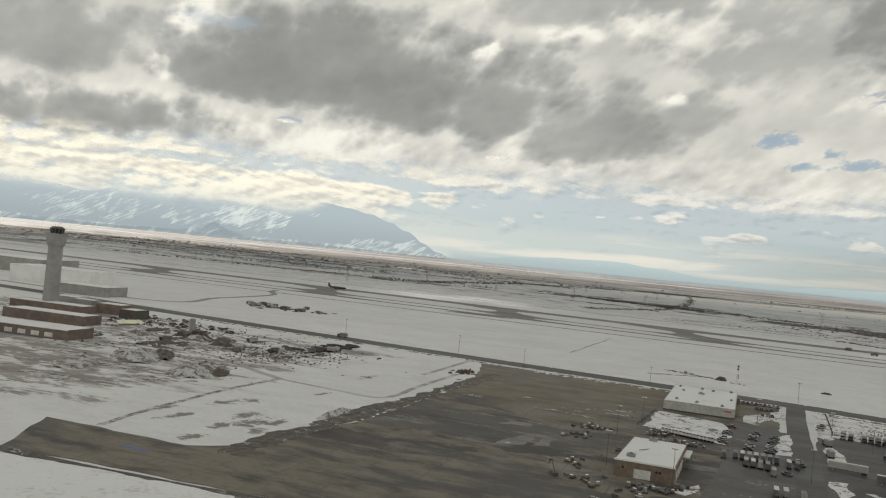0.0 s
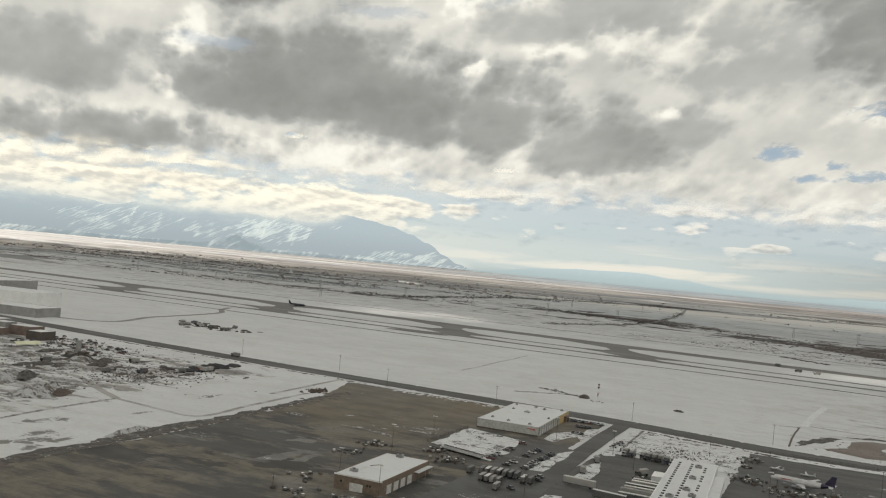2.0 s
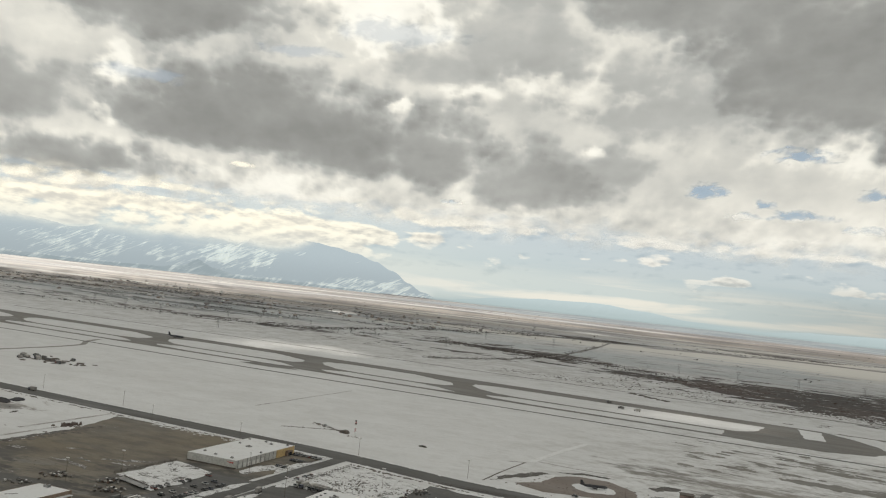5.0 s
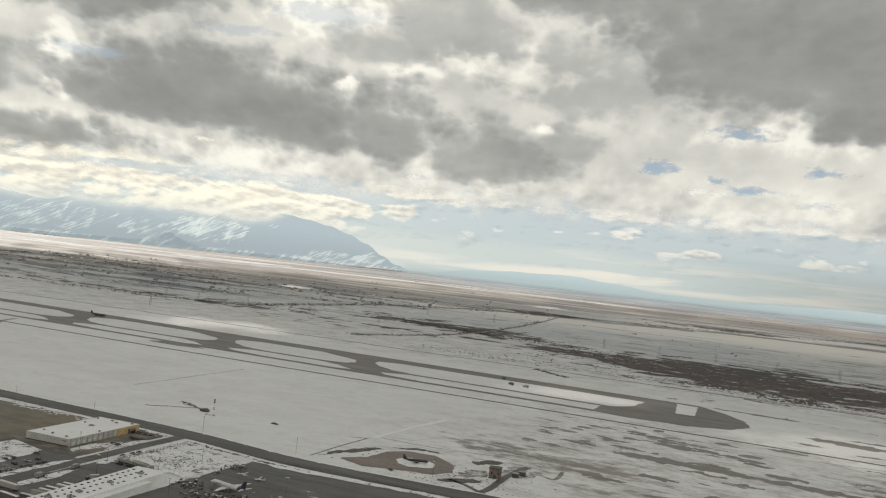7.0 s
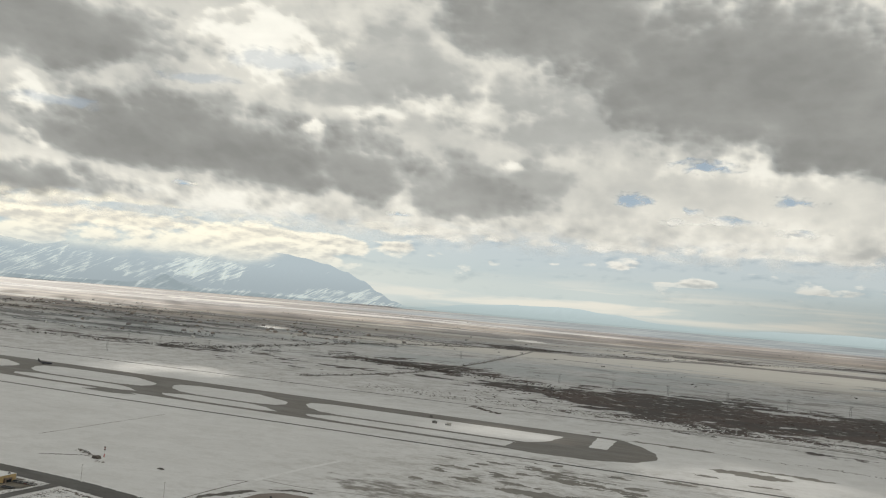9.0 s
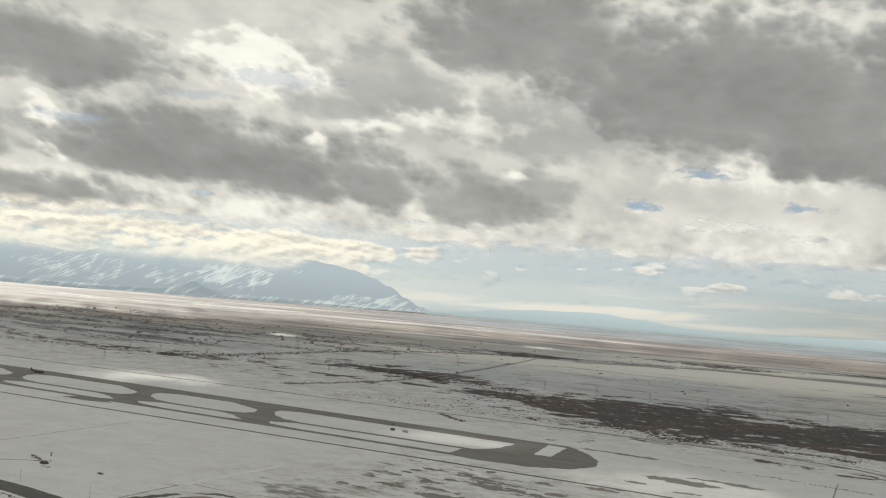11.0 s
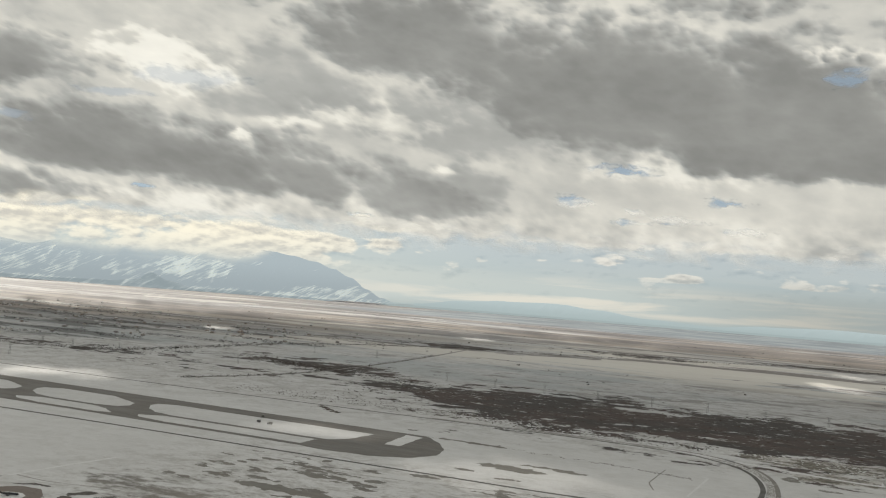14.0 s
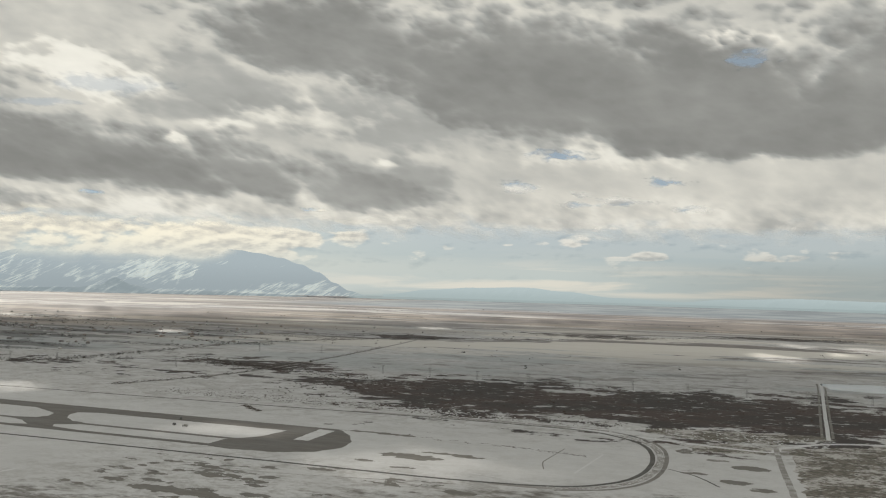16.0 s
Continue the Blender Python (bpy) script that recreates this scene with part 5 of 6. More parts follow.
def build_cart(at, turn, group):
    """A baggage dolly: deck, rails and load."""
    ct = thing("baggage_cart", at, turn, "worn ramp cart with a covered load", "cart", group)
    part("deck", made_box(-0.22, 0.22, -0.4, 0.4, 0.12, 0.17), RUST, ct)
    part("load", made_box(-0.17, 0.19, -0.32, 0.22, 0.174, 0.33, 0.02), GEAR, ct)
    part("rack", made_box(-0.2, 0.2, 0.34, 0.38, 0.174, 0.44), STEEL, ct)
    part("towbar", rod(bmesh.new(), (0, 0.4, 0.12), (0, 0.68, 0.08), 0.015), STEEL, ct)
    for x in (-0.18, 0.18):
        for y in (-0.28, 0.28):
            bm = bmesh.new()
            rod(bm, (x - 0.03, y, 0.06), (x + 0.03, y, 0.06), 0.06, 7)
            part("wheel", bm, RUBBER, ct)
    return ct


def build_tug(at, turn, group):
    tg = thing("tow_tractor", at, turn, "low ramp tow tractor with open cab", "tractor", group)
    part("body", made_box(-0.24, 0.24, -0.42, 0.42, 0.08, 0.26, 0.03), GEAR, tg)
    part("cab_roof", made_box(-0.2, 0.2, -0.3, 0.06, 0.46, 0.49), WHITE, tg)
    for x in (-0.18, 0.18):
        for y in (-0.28, 0.04):
            part("cab_post", pole(bmesh.new(), x, y, 0.264, 0.458, 0.014, None, 5), STEEL, tg)
    for x in (-0.22, 0.22):
        for y in (-0.28, 0.28):
            bm = bmesh.new()
            rod(bm, (x - 0.04, y, 0.09), (x + 0.04, y, 0.09), 0.09, 8)
            part("wheel", bm, RUBBER, tg)
    return tg


def build_lift(at, turn):
    lf = thing("boom_lift", at, turn, "dark folded boom lift on the apron", "boom lift")
    part("base", made_box(-0.25, 0.25, -0.5, 0.5, 0.0, 0.3, 0.03), RUST, lf)
    part("boom", rod(bmesh.new(), (0, -0.3, 0.3), (0, 0.9, 1.15), 0.05, 6), RUST, lf)
    part("arm", rod(bmesh.new(), (0, 0.9, 1.15), (0, 1.5, 0.8), 0.04, 6), RUST, lf)
    part("basket", made_box(-0.16, 0.16, 1.42, 1.7, 0.6, 0.8), STEEL, lf)
    return lf


def shrink(ob, k):
    ob.matrix_world = ob.matrix_world @ Matrix.Scale(k, 4)
    return ob


def repeat(first, rows):
    for x, y, turn in rows:
        copy_thing(first, pose(x, y, 0.06, 0, 0, turn))


car = build_car((-8.3, 102, 0.06), 80, "cars in the car park")
rows = [(-8.5 + 0.01 * k, 103.4 + 1.55 * k, 80 + rng.uniform(-6, 6)) for k in (0, 1, 3, 4, 7)]
rows += [(-5.4 + rng.uniform(-0.1, 0.1), 100.6 + 2.3 * k + rng.uniform(-0.5, 0.5), 82) for k in (0, 1, 3, 4, 5)]
rows += [(-3.1 + rng.uniform(-0.15, 0.15), 100.4 + 1.05 * k, 82 + rng.uniform(-10, 10)) for k in (0, 1, 2, 3, 4, 6, 7, 9, 10)]
rows += [(-9.0 + 0.62 * k, 139.4 + 0.05 * k, 4) for k in range(9)] + [(-6.8 + 0.7 * k, 135.0, 4) for k in range(4)] + [(-5.6 + 0.66 * k, 128.8, 4) for k in range(3)]
rows += [(2.0, 125.5, 90), (2.1, 127.0, 88), (1.9, 123.2, 94), (-0.3, 97.4, 84), (0.1, 95.6, 84), (-1.0, 89.8, 60)]
repeat(car, rows)
tr = shrink(build_trailer((-6.3, 94.6, 0.05), 4, "box trailers in the truck yard"), 0.76)
repeat(tr, [(-6.3 + 0.68 * k, 94.6 + 0.1 * k, 4) for k in range(1, 7)] + [(-5.0 + 0.7 * k, 91.4 - 0.1 * k, 4) for k in range(4)] + [(-1.0, 94.0, 4), (-0.2, 94.2, 4), (-1.6, 80, 4), (-0.8, 80.2, 4), (0.7, 80.1, 4), (-7.4, 93.6, 4), (-2.2, 88.6, 4)])
long_tr = build_trailer((11.4, 102.4, 0.05), 92, "long trailers beside the cargo building", 3.8, "long pale trailer backed up to the building")
repeat(long_tr, [(11.5, 101.2, 92), (11.2, 99.4, 92), (11.4, 98.0, 92), (11.3, 96.8, 92), (9.0, 93.2, 84), (11.6, 94.6, 92), (4.6, 97.0, 86)])
tk = build_truck((4.6, 119.4, 0.05), 176, "trucks in the yard")
repeat(tk, [(5.5, 119.4, 178), (7.0, 119.4, 180), (7.8, 119.3, 176), (8.6, 119.1, 180), (9.4, 119.0, 178), (10.3, 118.6, 182), (11.2, 118.4, 178), (2.7, 111.6, 20), (3.0, 104.2, 10), (9.2, 108.4, 150)])
cart = shrink(build_cart((-22.2, 94.5, 0.05), 30, "carts on the apron"), 0.62)
spots = []
for cx, cy, n, s in ((-22.3, 97.5, 13, 2.4), (-22.8, 92.0, 8, 1.5), (-19.8, 77.9, 8, 1.3), (-16.4, 72.0, 11, 1.9), (-12.6, 72.4, 12, 1.8), (-10.0, 73.6, 7, 1.1), (-15.2, 100.6, 12, 1.9), (-11.4, 96.6, 10, 1.9), (-17.4, 87.4, 5, 1.0), (25.5, 113.5, 14, 2.4), (29, 114.5, 9, 2.2), (20.2, 116.5, 16, 2.2), (19.6, 126, 7, 1.2), (19.8, 132, 12, 1.4), (33, 112, 8, 2.4), (-14, 66, 12, 3), (9.5, 106.5, 5, 1.2)):
    for k in range(int(n * 1.2)):
        spots.append((cx + rng.gauss(0, s * 0.55), cy + rng.gauss(0, s * 0.55), rng.choice((5, 12, 60, 90, 120, -20)) + rng.uniform(-9, 9)))
repeat(cart, [p for k, p in enumerate(spots) if k % 4])
tug = shrink(build_tug((-24, 90.4, 0.05), 30, "tractors on the apron"), 0.7)
repeat(tug, [p for k, p in enumerate(spots) if k % 4 == 0])
dolly = thing("cargo_dolly", (-9.4, 101.4, 0.08), 8, "flat cargo dolly stored in a snowy row", "dolly", "dollies in the storage yard")
part("deck", made_box(-0.16, 0.16, -0.75, 0.75, 0.16, 0.22), STEEL, dolly)
part("rail", made_box(-0.16, 0.16, 0.70, 0.75, 0.224, 0.34), RUST, dolly)
for y in (-0.5, 0.5):
    part("axle", made_box(-0.14, 0.14, y - 0.06, y + 0.06, 0, 0.156), RUBBER, dolly)
for k in range(1, 15):
    copy_thing(dolly, pose(-9.4 - 0.42 * k, 101.4 + 0.12 * k, 0.08, 0, 0, 8))
build_lift((-19.7, 72.2, 0.04), 35)

# ---- aircraft ----
def build_aircraft(name, at, turn, length, body, tail, label, category, engines=2, span=None, low=True):
    """A jet or propeller aircraft along y, nose towards +y."""
    ac = thing(name, at, turn, label, category)
    r = length * 0.052
    z = r * 1.75
    stations = ((-0.5, 0.10, 0.55), (-0.40, 0.45, 0.35), (-0.28, 0.85, 0.1), (-0.15, 1.0, 0), (0.30, 1.0, 0), (0.40, 0.92, -0.04), (0.46, 0.65, -0.12), (0.495, 0.25, -0.2))
    bm = bmesh.new()
    ring_mesh(bm, [[(r * s * math.cos(2 * math.pi * k / 14), length * y, z + r * up + r * s * math.sin(2 * math.pi * k / 14)) for k in range(14)] for y, s, up in stations])
    bmesh.ops.recalc_face_normals(bm, faces=bm.faces)
    hull = part("fuselage", bm, body, ac)
    part("cockpit_glass", made_box(-r * 0.5, r * 0.5, length * 0.425, length * 0.462, z + r * 0.48, z + r * 0.72), GLASS, hull)
    half = (span or length * 0.95) / 2
    wz = z - r * 0.6 if low else z + r
    for s in (-1, 1):
        bm = bmesh.new()
        c0, c1, sweep = length * 0.17, length * 0.055, half * 0.42 if low else 0
        ring_mesh(bm, [[(s * x, y + dy, wz + up + dz) for dy, dz in ((-c / 2, 0), (0, -th), (c / 2, 0), (0, th))] for x, y, c, up, th in ((0, length * 0.05, c0, 0, r * 0.13), (half, length * 0.05 - sweep, c1, half * 0.08, r * 0.05))])
        bmesh.ops.recalc_face_normals(bm, faces=bm.faces)
        part("wing", bm, body, ac)
        bm = bmesh.new()
        ring_mesh(bm, [[(s * x, y + dy, z + r * 0.5 + dz) for dy, dz in ((-c / 2, 0), (0, -th), (c / 2, 0), (0, th))] for x, y, c, th in ((0, -length * 0.43, length * 0.09, r * 0.07), (half * 0.38, -length * 0.47, length * 0.045, r * 0.04))])
        bmesh.ops.recalc_face_normals(bm, faces=bm.faces)
        part("tailplane", bm, body, ac)
        if engines:
            bm = bmesh.new()
            rod(bm, (s * half * 0.36, -length * 0.02, wz - r * 0.45), (s * half * 0.36, length * 0.11, wz - r * 0.45), r * 0.45, 10)
            part("engine", bm, STEEL if tail is VIOLET else tail, ac)
        part("main_gear", pole(bmesh.new(), s * r * 1.1, -length * 0.02, 0, wz, r * 0.12, None, 6), RUBBER, ac)
    part("nose_gear", pole(bmesh.new(), 0, length * 0.38, 0, z - r * 0.8, r * 0.1, None, 6), RUBBER, ac)
    bm = bmesh.new()
    ring_mesh(bm, [[(dx, y + dy, zz) for dx, dy in ((0, -c / 2), (r * 0.09, 0), (0, c / 2), (-r * 0.09, 0))] for y, zz, c in ((-length * 0.40, z + r * 0.4, length * 0.17), (-length * 0.475, z + r * 3.6, length * 0.075))])
    bmesh.ops.recalc_face_normals(bm, faces=bm.faces)
    part("tail_fin", bm, tail, ac)
    return ac, hull, r, z


jet, hull, jr, jz = build_aircraft("cargo_jet", (27.0, 118.5, 0.05), 79, 7.8, JET_PAINT, VIOLET, "white cargo jet with a dark violet tail", "aircraft")
bm = bmesh.new()
ring_mesh(bm, [[(jr * s * 1.012 * math.cos(2 * math.pi * k / 14), 7.8 * y, jz + jr * up + jr * s * 1.012 * math.sin(2 * math.pi * k / 14)) for k in range(14)] for y, s, up in ((-0.495, 0.13, 0.54), (-0.40, 0.45, 0.35), (-0.29, 0.83, 0.11))])
part("tail_band", bm, VIOLET, hull, "dark violet paint band")
part("title_bar", made_box(-jr * 1.02, jr * 1.02, 1.1, 2.5, jz + jr * 0.1, jz + jr * 0.32), RED, hull, "plain red title bar")
for x, y, a in ((23.4, 127.6, 70), (27.3, 126.8, 100)):
    build_aircraft("light_aircraft", (x, y, 0.05), a, 2.0, JET_PAINT, JET_PAINT, "small white parked propeller aircraft", "aircraft", 0, 2.7, False)
build_aircraft("airliner", (-181, 309.5, 0.05), -86, 8.2, DARK_BLUE, DARK_BLUE, "dark airliner taxiing on the runway", "aircraft")
build_aircraft("training_aircraft", (41.0, 160, 0.06), -66, 5.0, SOOT, SOOT, "charred black steel training aircraft in the pit", "aircraft", 2, 3.4)

# ---- small installations on the field ----
def light_pole(at, h, label="slim steel light mast with lamp heads"):
    lp = thing("light_mast", at, 0, label, "light mast", "light masts")
    part("mast", pole(bmesh.new(), 0, 0, 0, h, 0.032, 0.02, 7), WOOD, lp)
    part("crossbar", made_box(-0.28, 0.28, -0.02, 0.02, h, h + 0.04), STEEL, lp)
    for x in (-0.24, -0.08, 0.08, 0.24):
        part("lamp_head", made_box(x - 0.06, x + 0.06, -0.06, 0.06, h + 0.044, h + 0.13), WHITE, lp)
    return lp


mast_first = light_pole((-18.3, 106.2, 0.03), 3.2)
for x, y in ((-10.1, 76.6), (-16.8, 80.0), (-19.3, 96.4), (-1.4, 149.4), (21.3, 148), (1.2, 88), (3.2, 118), (48.5, 150.5), (7.6, 111), (24, 108), (36, 121), (14.4, 128.5), (-46, 143.6), (-5.8, 121), (-62, 152.5), (-88, 154.4), (-24, 143.2)):
    copy_thing(mast_first, pose(x, y, 0.02))

mast = thing("antenna_mast", (-12.3, 167.5, 0), 0, "red and white lattice antenna mast in snow", "mast")
for k in range(4):
    bm = bmesh.new()
    z0, z1, r0, r1 = 0.8 * k, 0.8 * k + 0.79, 0.24 - 0.04 * k, 0.20 - 0.04 * k
    for a in range(3):
        p, q = 2.094 * a, 2.094 * (a + 1)
        rod(bm, (r0 * math.cos(p), r0 * math.sin(p), z0), (r1 * math.cos(p), r1 * math.sin(p), z1), 0.025)
        rod(bm, (r0 * math.cos(p), r0 * math.sin(p), z0), (r1 * math.cos(q), r1 * math.sin(q), z1), 0.016)
    part("lattice_section", bm, RED if k % 2 else WHITE, mast)
for z in (2.4, 3.0):
    part("dish", made_box(-0.16, 0.16, -0.16, 0.16, z, z + 0.28, 0.03), RUST, mast)
hump = thing("equipment_shelter", (-15.2, 168.2, 0), 0, "dark rounded equipment shelter in snow", "shelter")
bm = bmesh.new()
ring_mesh(bm, [[(0.95 * math.cos(math.pi * k / 8), y, max(-0.02, 0.72 * math.sin(math.pi * k / 8))) for k in range(9)] for y in (-0.6, 0.6)])
bmesh.ops.recalc_face_normals(bm, faces=bm.faces)
part("shell", bm, RUST, hump)
part("shelter_door", made_box(-0.15, 0.15, -0.63, -0.604, 0, 0.42), SOOT, hump)
lumps("dug_earth", [(-26 + 10.5 * t + rng.gauss(0, 0.3), 173.5 - 4.5 * t + rng.gauss(0, 0.5), rng.uniform(0.15, 0.45), rng.uniform(0.04, 0.14)) for t in [k / 60 for k in range(60)]], RUBBLE, "line of dark dug earth in snow", "earth")
lumps("dug_earth", [(-27.6 + 0.16 * k + rng.gauss(0, 0.2), 163.4 + 0.12 * k + rng.gauss(0, 0.25), rng.uniform(0.1, 0.35), rng.uniform(0.04, 0.1)) for k in range(60)], RUBBLE, "straight dark trench edge in snow", "earth")
lumps("dug_earth", [(-12 + rng.gauss(0, 1.2), 166.0 + rng.gauss(0, 0.5), rng.uniform(0.1, 0.3), rng.uniform(0.03, 0.08)) for k in range(18)], RUBBLE, "scatter of dark earth in snow", "earth")
gear = thing("field_cabinet", (-22.2, 171.8, 0), 5, "small field equipment cabinet with pipes", "cabinet")
part("cabinet_box", made_box(-0.3, 0.3, -0.2, 0.2, 0, 0.5, 0.02), STEEL, gear)
part("pipe", rod(bmesh.new(), (0.3, 0, 0.2), (1.6, -0.4, 0.2), 0.06), STEEL, gear)
barrow = thing("flatbed_sled", (2.9, 169.1, 0), -12, "dark loaded flatbed sled on open snow", "flatbed")
part("deck", made_box(-0.9, 0.9, -0.32, 0.32, 0.08, 0.2, 0.02), RUST, barrow)
part("load", made_box(-0.5, 0.6, -0.26, 0.26, 0.204, 0.34, 0.04), SOOT, barrow)
for y in (-0.25, 0.25):
    part("runner", made_box(-0.85, 0.85, y - 0.04, y + 0.04, 0, 0.078), STEEL, barrow)
hut = thing("hut", (57, 161, 0), 12, "small dark brick hut with flat roof", "hut")
part("wall", made_box(-1.1, 1.1, -1.0, 1.0, 0, 1.85, 0.02), WALL_BROWN, hut)
part("roof", made_box(-1.2, 1.2, -1.1, 1.1, 1.854, 1.98), RUST, hut)
part("hut_door", made_box(-0.2, 0.2, -1.03, -1.004, 0, 0.7), SOOT, hut)
for x in (-0.75, 0.55):
    part("window", made_box(x, x + 0.25, -1.025, -1.004, 0.9, 1.2), GLASS, hut)
for x, y in ((60.0, 164.4), (60.6, 166.8)):
    tank = thing("water_tank", (x, y, 0), 0, "squat dark steel tank beside the hut", "tank", "tanks by the hut")
    part("tank_body", pole(bmesh.new(), 0, 0, 0, 0.8, 0.7, 0.7, 14), RUST, tank)
    part("tank_lid", pole(bmesh.new(), 0, 0, 0.804, 0.95, 0.72, 0.2, 14), STEEL, tank)
lumps("pit_debris", [(rng.gauss(46, 9), rng.gauss(156, 4.5), rng.uniform(0.06, 0.3), rng.uniform(0.02, 0.1)) for k in range(320)], RUBBLE, "dark earth and debris round the training pit", "debris")
car2 = copy_thing(car, pose(40.0, 150.6, 0.05, 0, 0, 70))
car2["label"], car2["group"] = "small red service car near the training pit", ""
plow = build_truck((17, 297.6, 0), 60, "plough trucks on the airfield", "dark snow plough truck on the airfield")
for x, y, a in ((10, 311, 40), (22.5, 297, 100)):
    copy_thing(plow, pose(x, y, 0.04, 0, 0, a) @ Matrix.Scale(1.1, 4))
plow.matrix_world = pose(17, 297.6, 0.04, 0, 0, 60) @ Matrix.Scale(1.1, 4)
lumps("snow_ridge", [(x + rng.gauss(0, 1.5), y + rng.gauss(0, 0.6), rng.uniform(0.3, 1.1), rng.uniform(0.1, 0.4)) for x, y in [(9 + 17 * t, 360 - 13 * t) for t in [k / 40 for k in range(40)]]], RUBBLE, "dark ridge of ploughed earth and snow", "earth")
bus = build_truck((-86, 149.5, 0.06), 86, "", "dark box truck driving along the road")
bus.matrix_world = pose(-86, 149.5, 0.06, 0, 0, 86) @ Matrix.Scale(1.1, 4)

# ---- control tower and building site ----
tower = thing("control_tower", (-142.6, 128.8, 0), 0, "tall pale concrete airport control tower", "control tower")
bm = bmesh.new()
ring_mesh(bm, [[(r * math.cos(2 * math.pi * k / 16), r * math.sin(2 * math.pi * k / 16), z) for k in range(16)] for z, r in ((0, 1.65), (4, 1.52), (12.4, 1.42), (13.3, 1.86), (15.0, 1.95))])
part("shaft", bm, CONCRETE, tower)
part("walkway", pole(bmesh.new(), 0, 0, 15.004, 15.2, 2.02, 2.02, 16), CONCRETE, tower)
part("cab_glass", pole(bmesh.new(), 0, 0, 15.204, 16.2, 1.25, 1.45, 12), GLASS, tower, "dark sloped control cab windows")
for k in range(12):
    a = 2 * math.pi * k / 12
    part("mullion", rod(bmesh.new(), (1.27 * math.cos(a), 1.27 * math.sin(a), 15.21), (1.47 * math.cos(a), 1.47 * math.sin(a), 16.2), 0.045), STEEL, tower)
part("cab_roof", pole(bmesh.new(), 0, 0, 16.204, 16.6, 1.55, 1.0, 12), RUST, tower, "dark sloped cab roof")
for x in (-0.5, 0.2, 0.7):
    part("aerial", pole(bmesh.new(), x, 0.2 * x, 16.6, 17.4, 0.03, None, 5), STEEL, tower)

base, bx, by = block("brick_office", -113.4, 97.4, 20, 6.4, 1.6, 10, WALL_BROWN, "long brown brick building with snowy roof", "office")
for k in range(7):
    w = part("window", made_box(-8.4 + k * 2.4, -7.0 + k * 2.4, -by - 0.03, -by - 0.004, 0.3, 0.95), DOOR, base, "pale boarded window bay")
    part("window_sill", made_box(-8.5 + k * 2.4, -6.9 + k * 2.4, -by - 0.08, -by - 0.034, 0.22, 0.29), CONCRETE, w)
part("roof_kerb", made_box(-bx, bx, -by - 0.05, -by - 0.004, 1.5, 1.64), WHITE, base)
block("brick_office", -125, 113.2, 17, 5, 1.7, 8, WALL_BROWN, "brown brick building with snowy roof", "office")
block("brick_office", -140, 127.2, 17, 4.6, 1.5, 8, WALL_BROWN, "low brown brick building with snowy roof", "office")
for x, y, w, d, h, mat in ((-138, 134, 5, 3, 2.2, CONCRETE), (-131, 134.5, 6, 4, 2.0, WALL_BROWN), (-123, 131.5, 4, 4, 1.8, RUST), (-150, 141, 7, 4, 1.6, CONCRETE)):
    block("service_building", x, y, w, d, h, 6, mat, "small service building at the tower's foot", "building")
block("hangar", -196, 182, 26, 12, 4.4, 10, WHITE, "large pale hangar beyond the tower", "hangar")
block("hangar", -168, 164, 16, 9, 2.4, 8, CONCRETE, "low pale hangar with snowy roof", "hangar")
block("terminal", -262, 205, 70, 18, 4.5, 8, CONCRETE, "long pale terminal building in the distance", "terminal")
tent = thing("tarpaulin_tent", (-115.6, 122, 0), 80, "pale yellow-white tarpaulin tent on the site", "tent")
bm = bmesh.new()
ring_mesh(bm, [[(x, -1.0, 0.4), (x, 0, 0.95), (x, 1.0, 0.4), (x, 0.96, 0.36), (x, 0, 0.9), (x, -0.96, 0.36)] for x in (-2.6, 2.6)])
bmesh.ops.recalc_face_normals(bm, faces=bm.faces)
part("canvas", bm, plain("tarpaulin", (0.62, 0.63, 0.46), 0.6, 0, 0.15), tent)
for x in (-2.5, 0, 2.5):
    for y in (-0.94, 0.94):
        part("tent_pole", pole(bmesh.new(), x, y, 0, 0.4, 0.04, None, 5), STEEL, tent)
batch = thing("batch_plant", (-98.8, 119.4, 0), 0, "pale silo with conveyor on a building site", "silo")
part("silo", pole(bmesh.new(), 0, 0, 0.9, 3.2, 0.5, 0.5, 12), CONCRETE, batch)
part("silo_cone", pole(bmesh.new(), 0, 0, 0.4, 0.896, 0.12, 0.5, 12), STEEL, batch)
for x in (-0.4, 0.4):
    for y in (-0.4, 0.4):
        part("silo_leg", pole(bmesh.new(), x, y, 0, 1.0, 0.05, None, 5), STEEL, batch)
part("mixer", made_box(0.6, 2.2, -0.7, 0.7, 0, 1.3, 0.1), RUST, batch)
part("conveyor", rod(bmesh.new(), (2.0, 0, 0.9), (6.5, -1.5, 0.15), 0.16, 6), RUST, batch)
part("aggregate_bin", made_box(-2.4, -0.8, -0.9, 0.9, 0, 0.8, 0.1), RUST, batch)
car3 = [(rng.uniform(-125, -98), rng.uniform(123, 139), rng.choice((8, 98)) + rng.uniform(-6, 6)) for k in range(46)]
repeat(car, car3)
repeat(tk, [(rng.uniform(-100, -72), rng.uniform(110, 130), rng.uniform(0, 180)) for k in range(9)])
repeat(tk, [(rng.uniform(-142, -122), rng.uniform(188, 201), rng.uniform(70, 110)) for k in range(14)])
mound("spoil_ridge", -86.6, 93.6, 3.6, 6.4, 1.5, 34, SNOWY_SPOIL, "gullied ridge of graded earth under snow", "spoil heap", 3.1)
mound("spoil_ridge", -85.4, 97.0, 1.5, 4.4, 1.3, 40, SPOIL, "dark gullied crest of tipped earth", "spoil heap", 5.3)
mound("spoil_ridge", -86.8, 82.5, 2.6, 5.5, 1.0, 28, SNOWY_SPOIL, "low ridge of graded earth under snow", "spoil heap", 8.7)
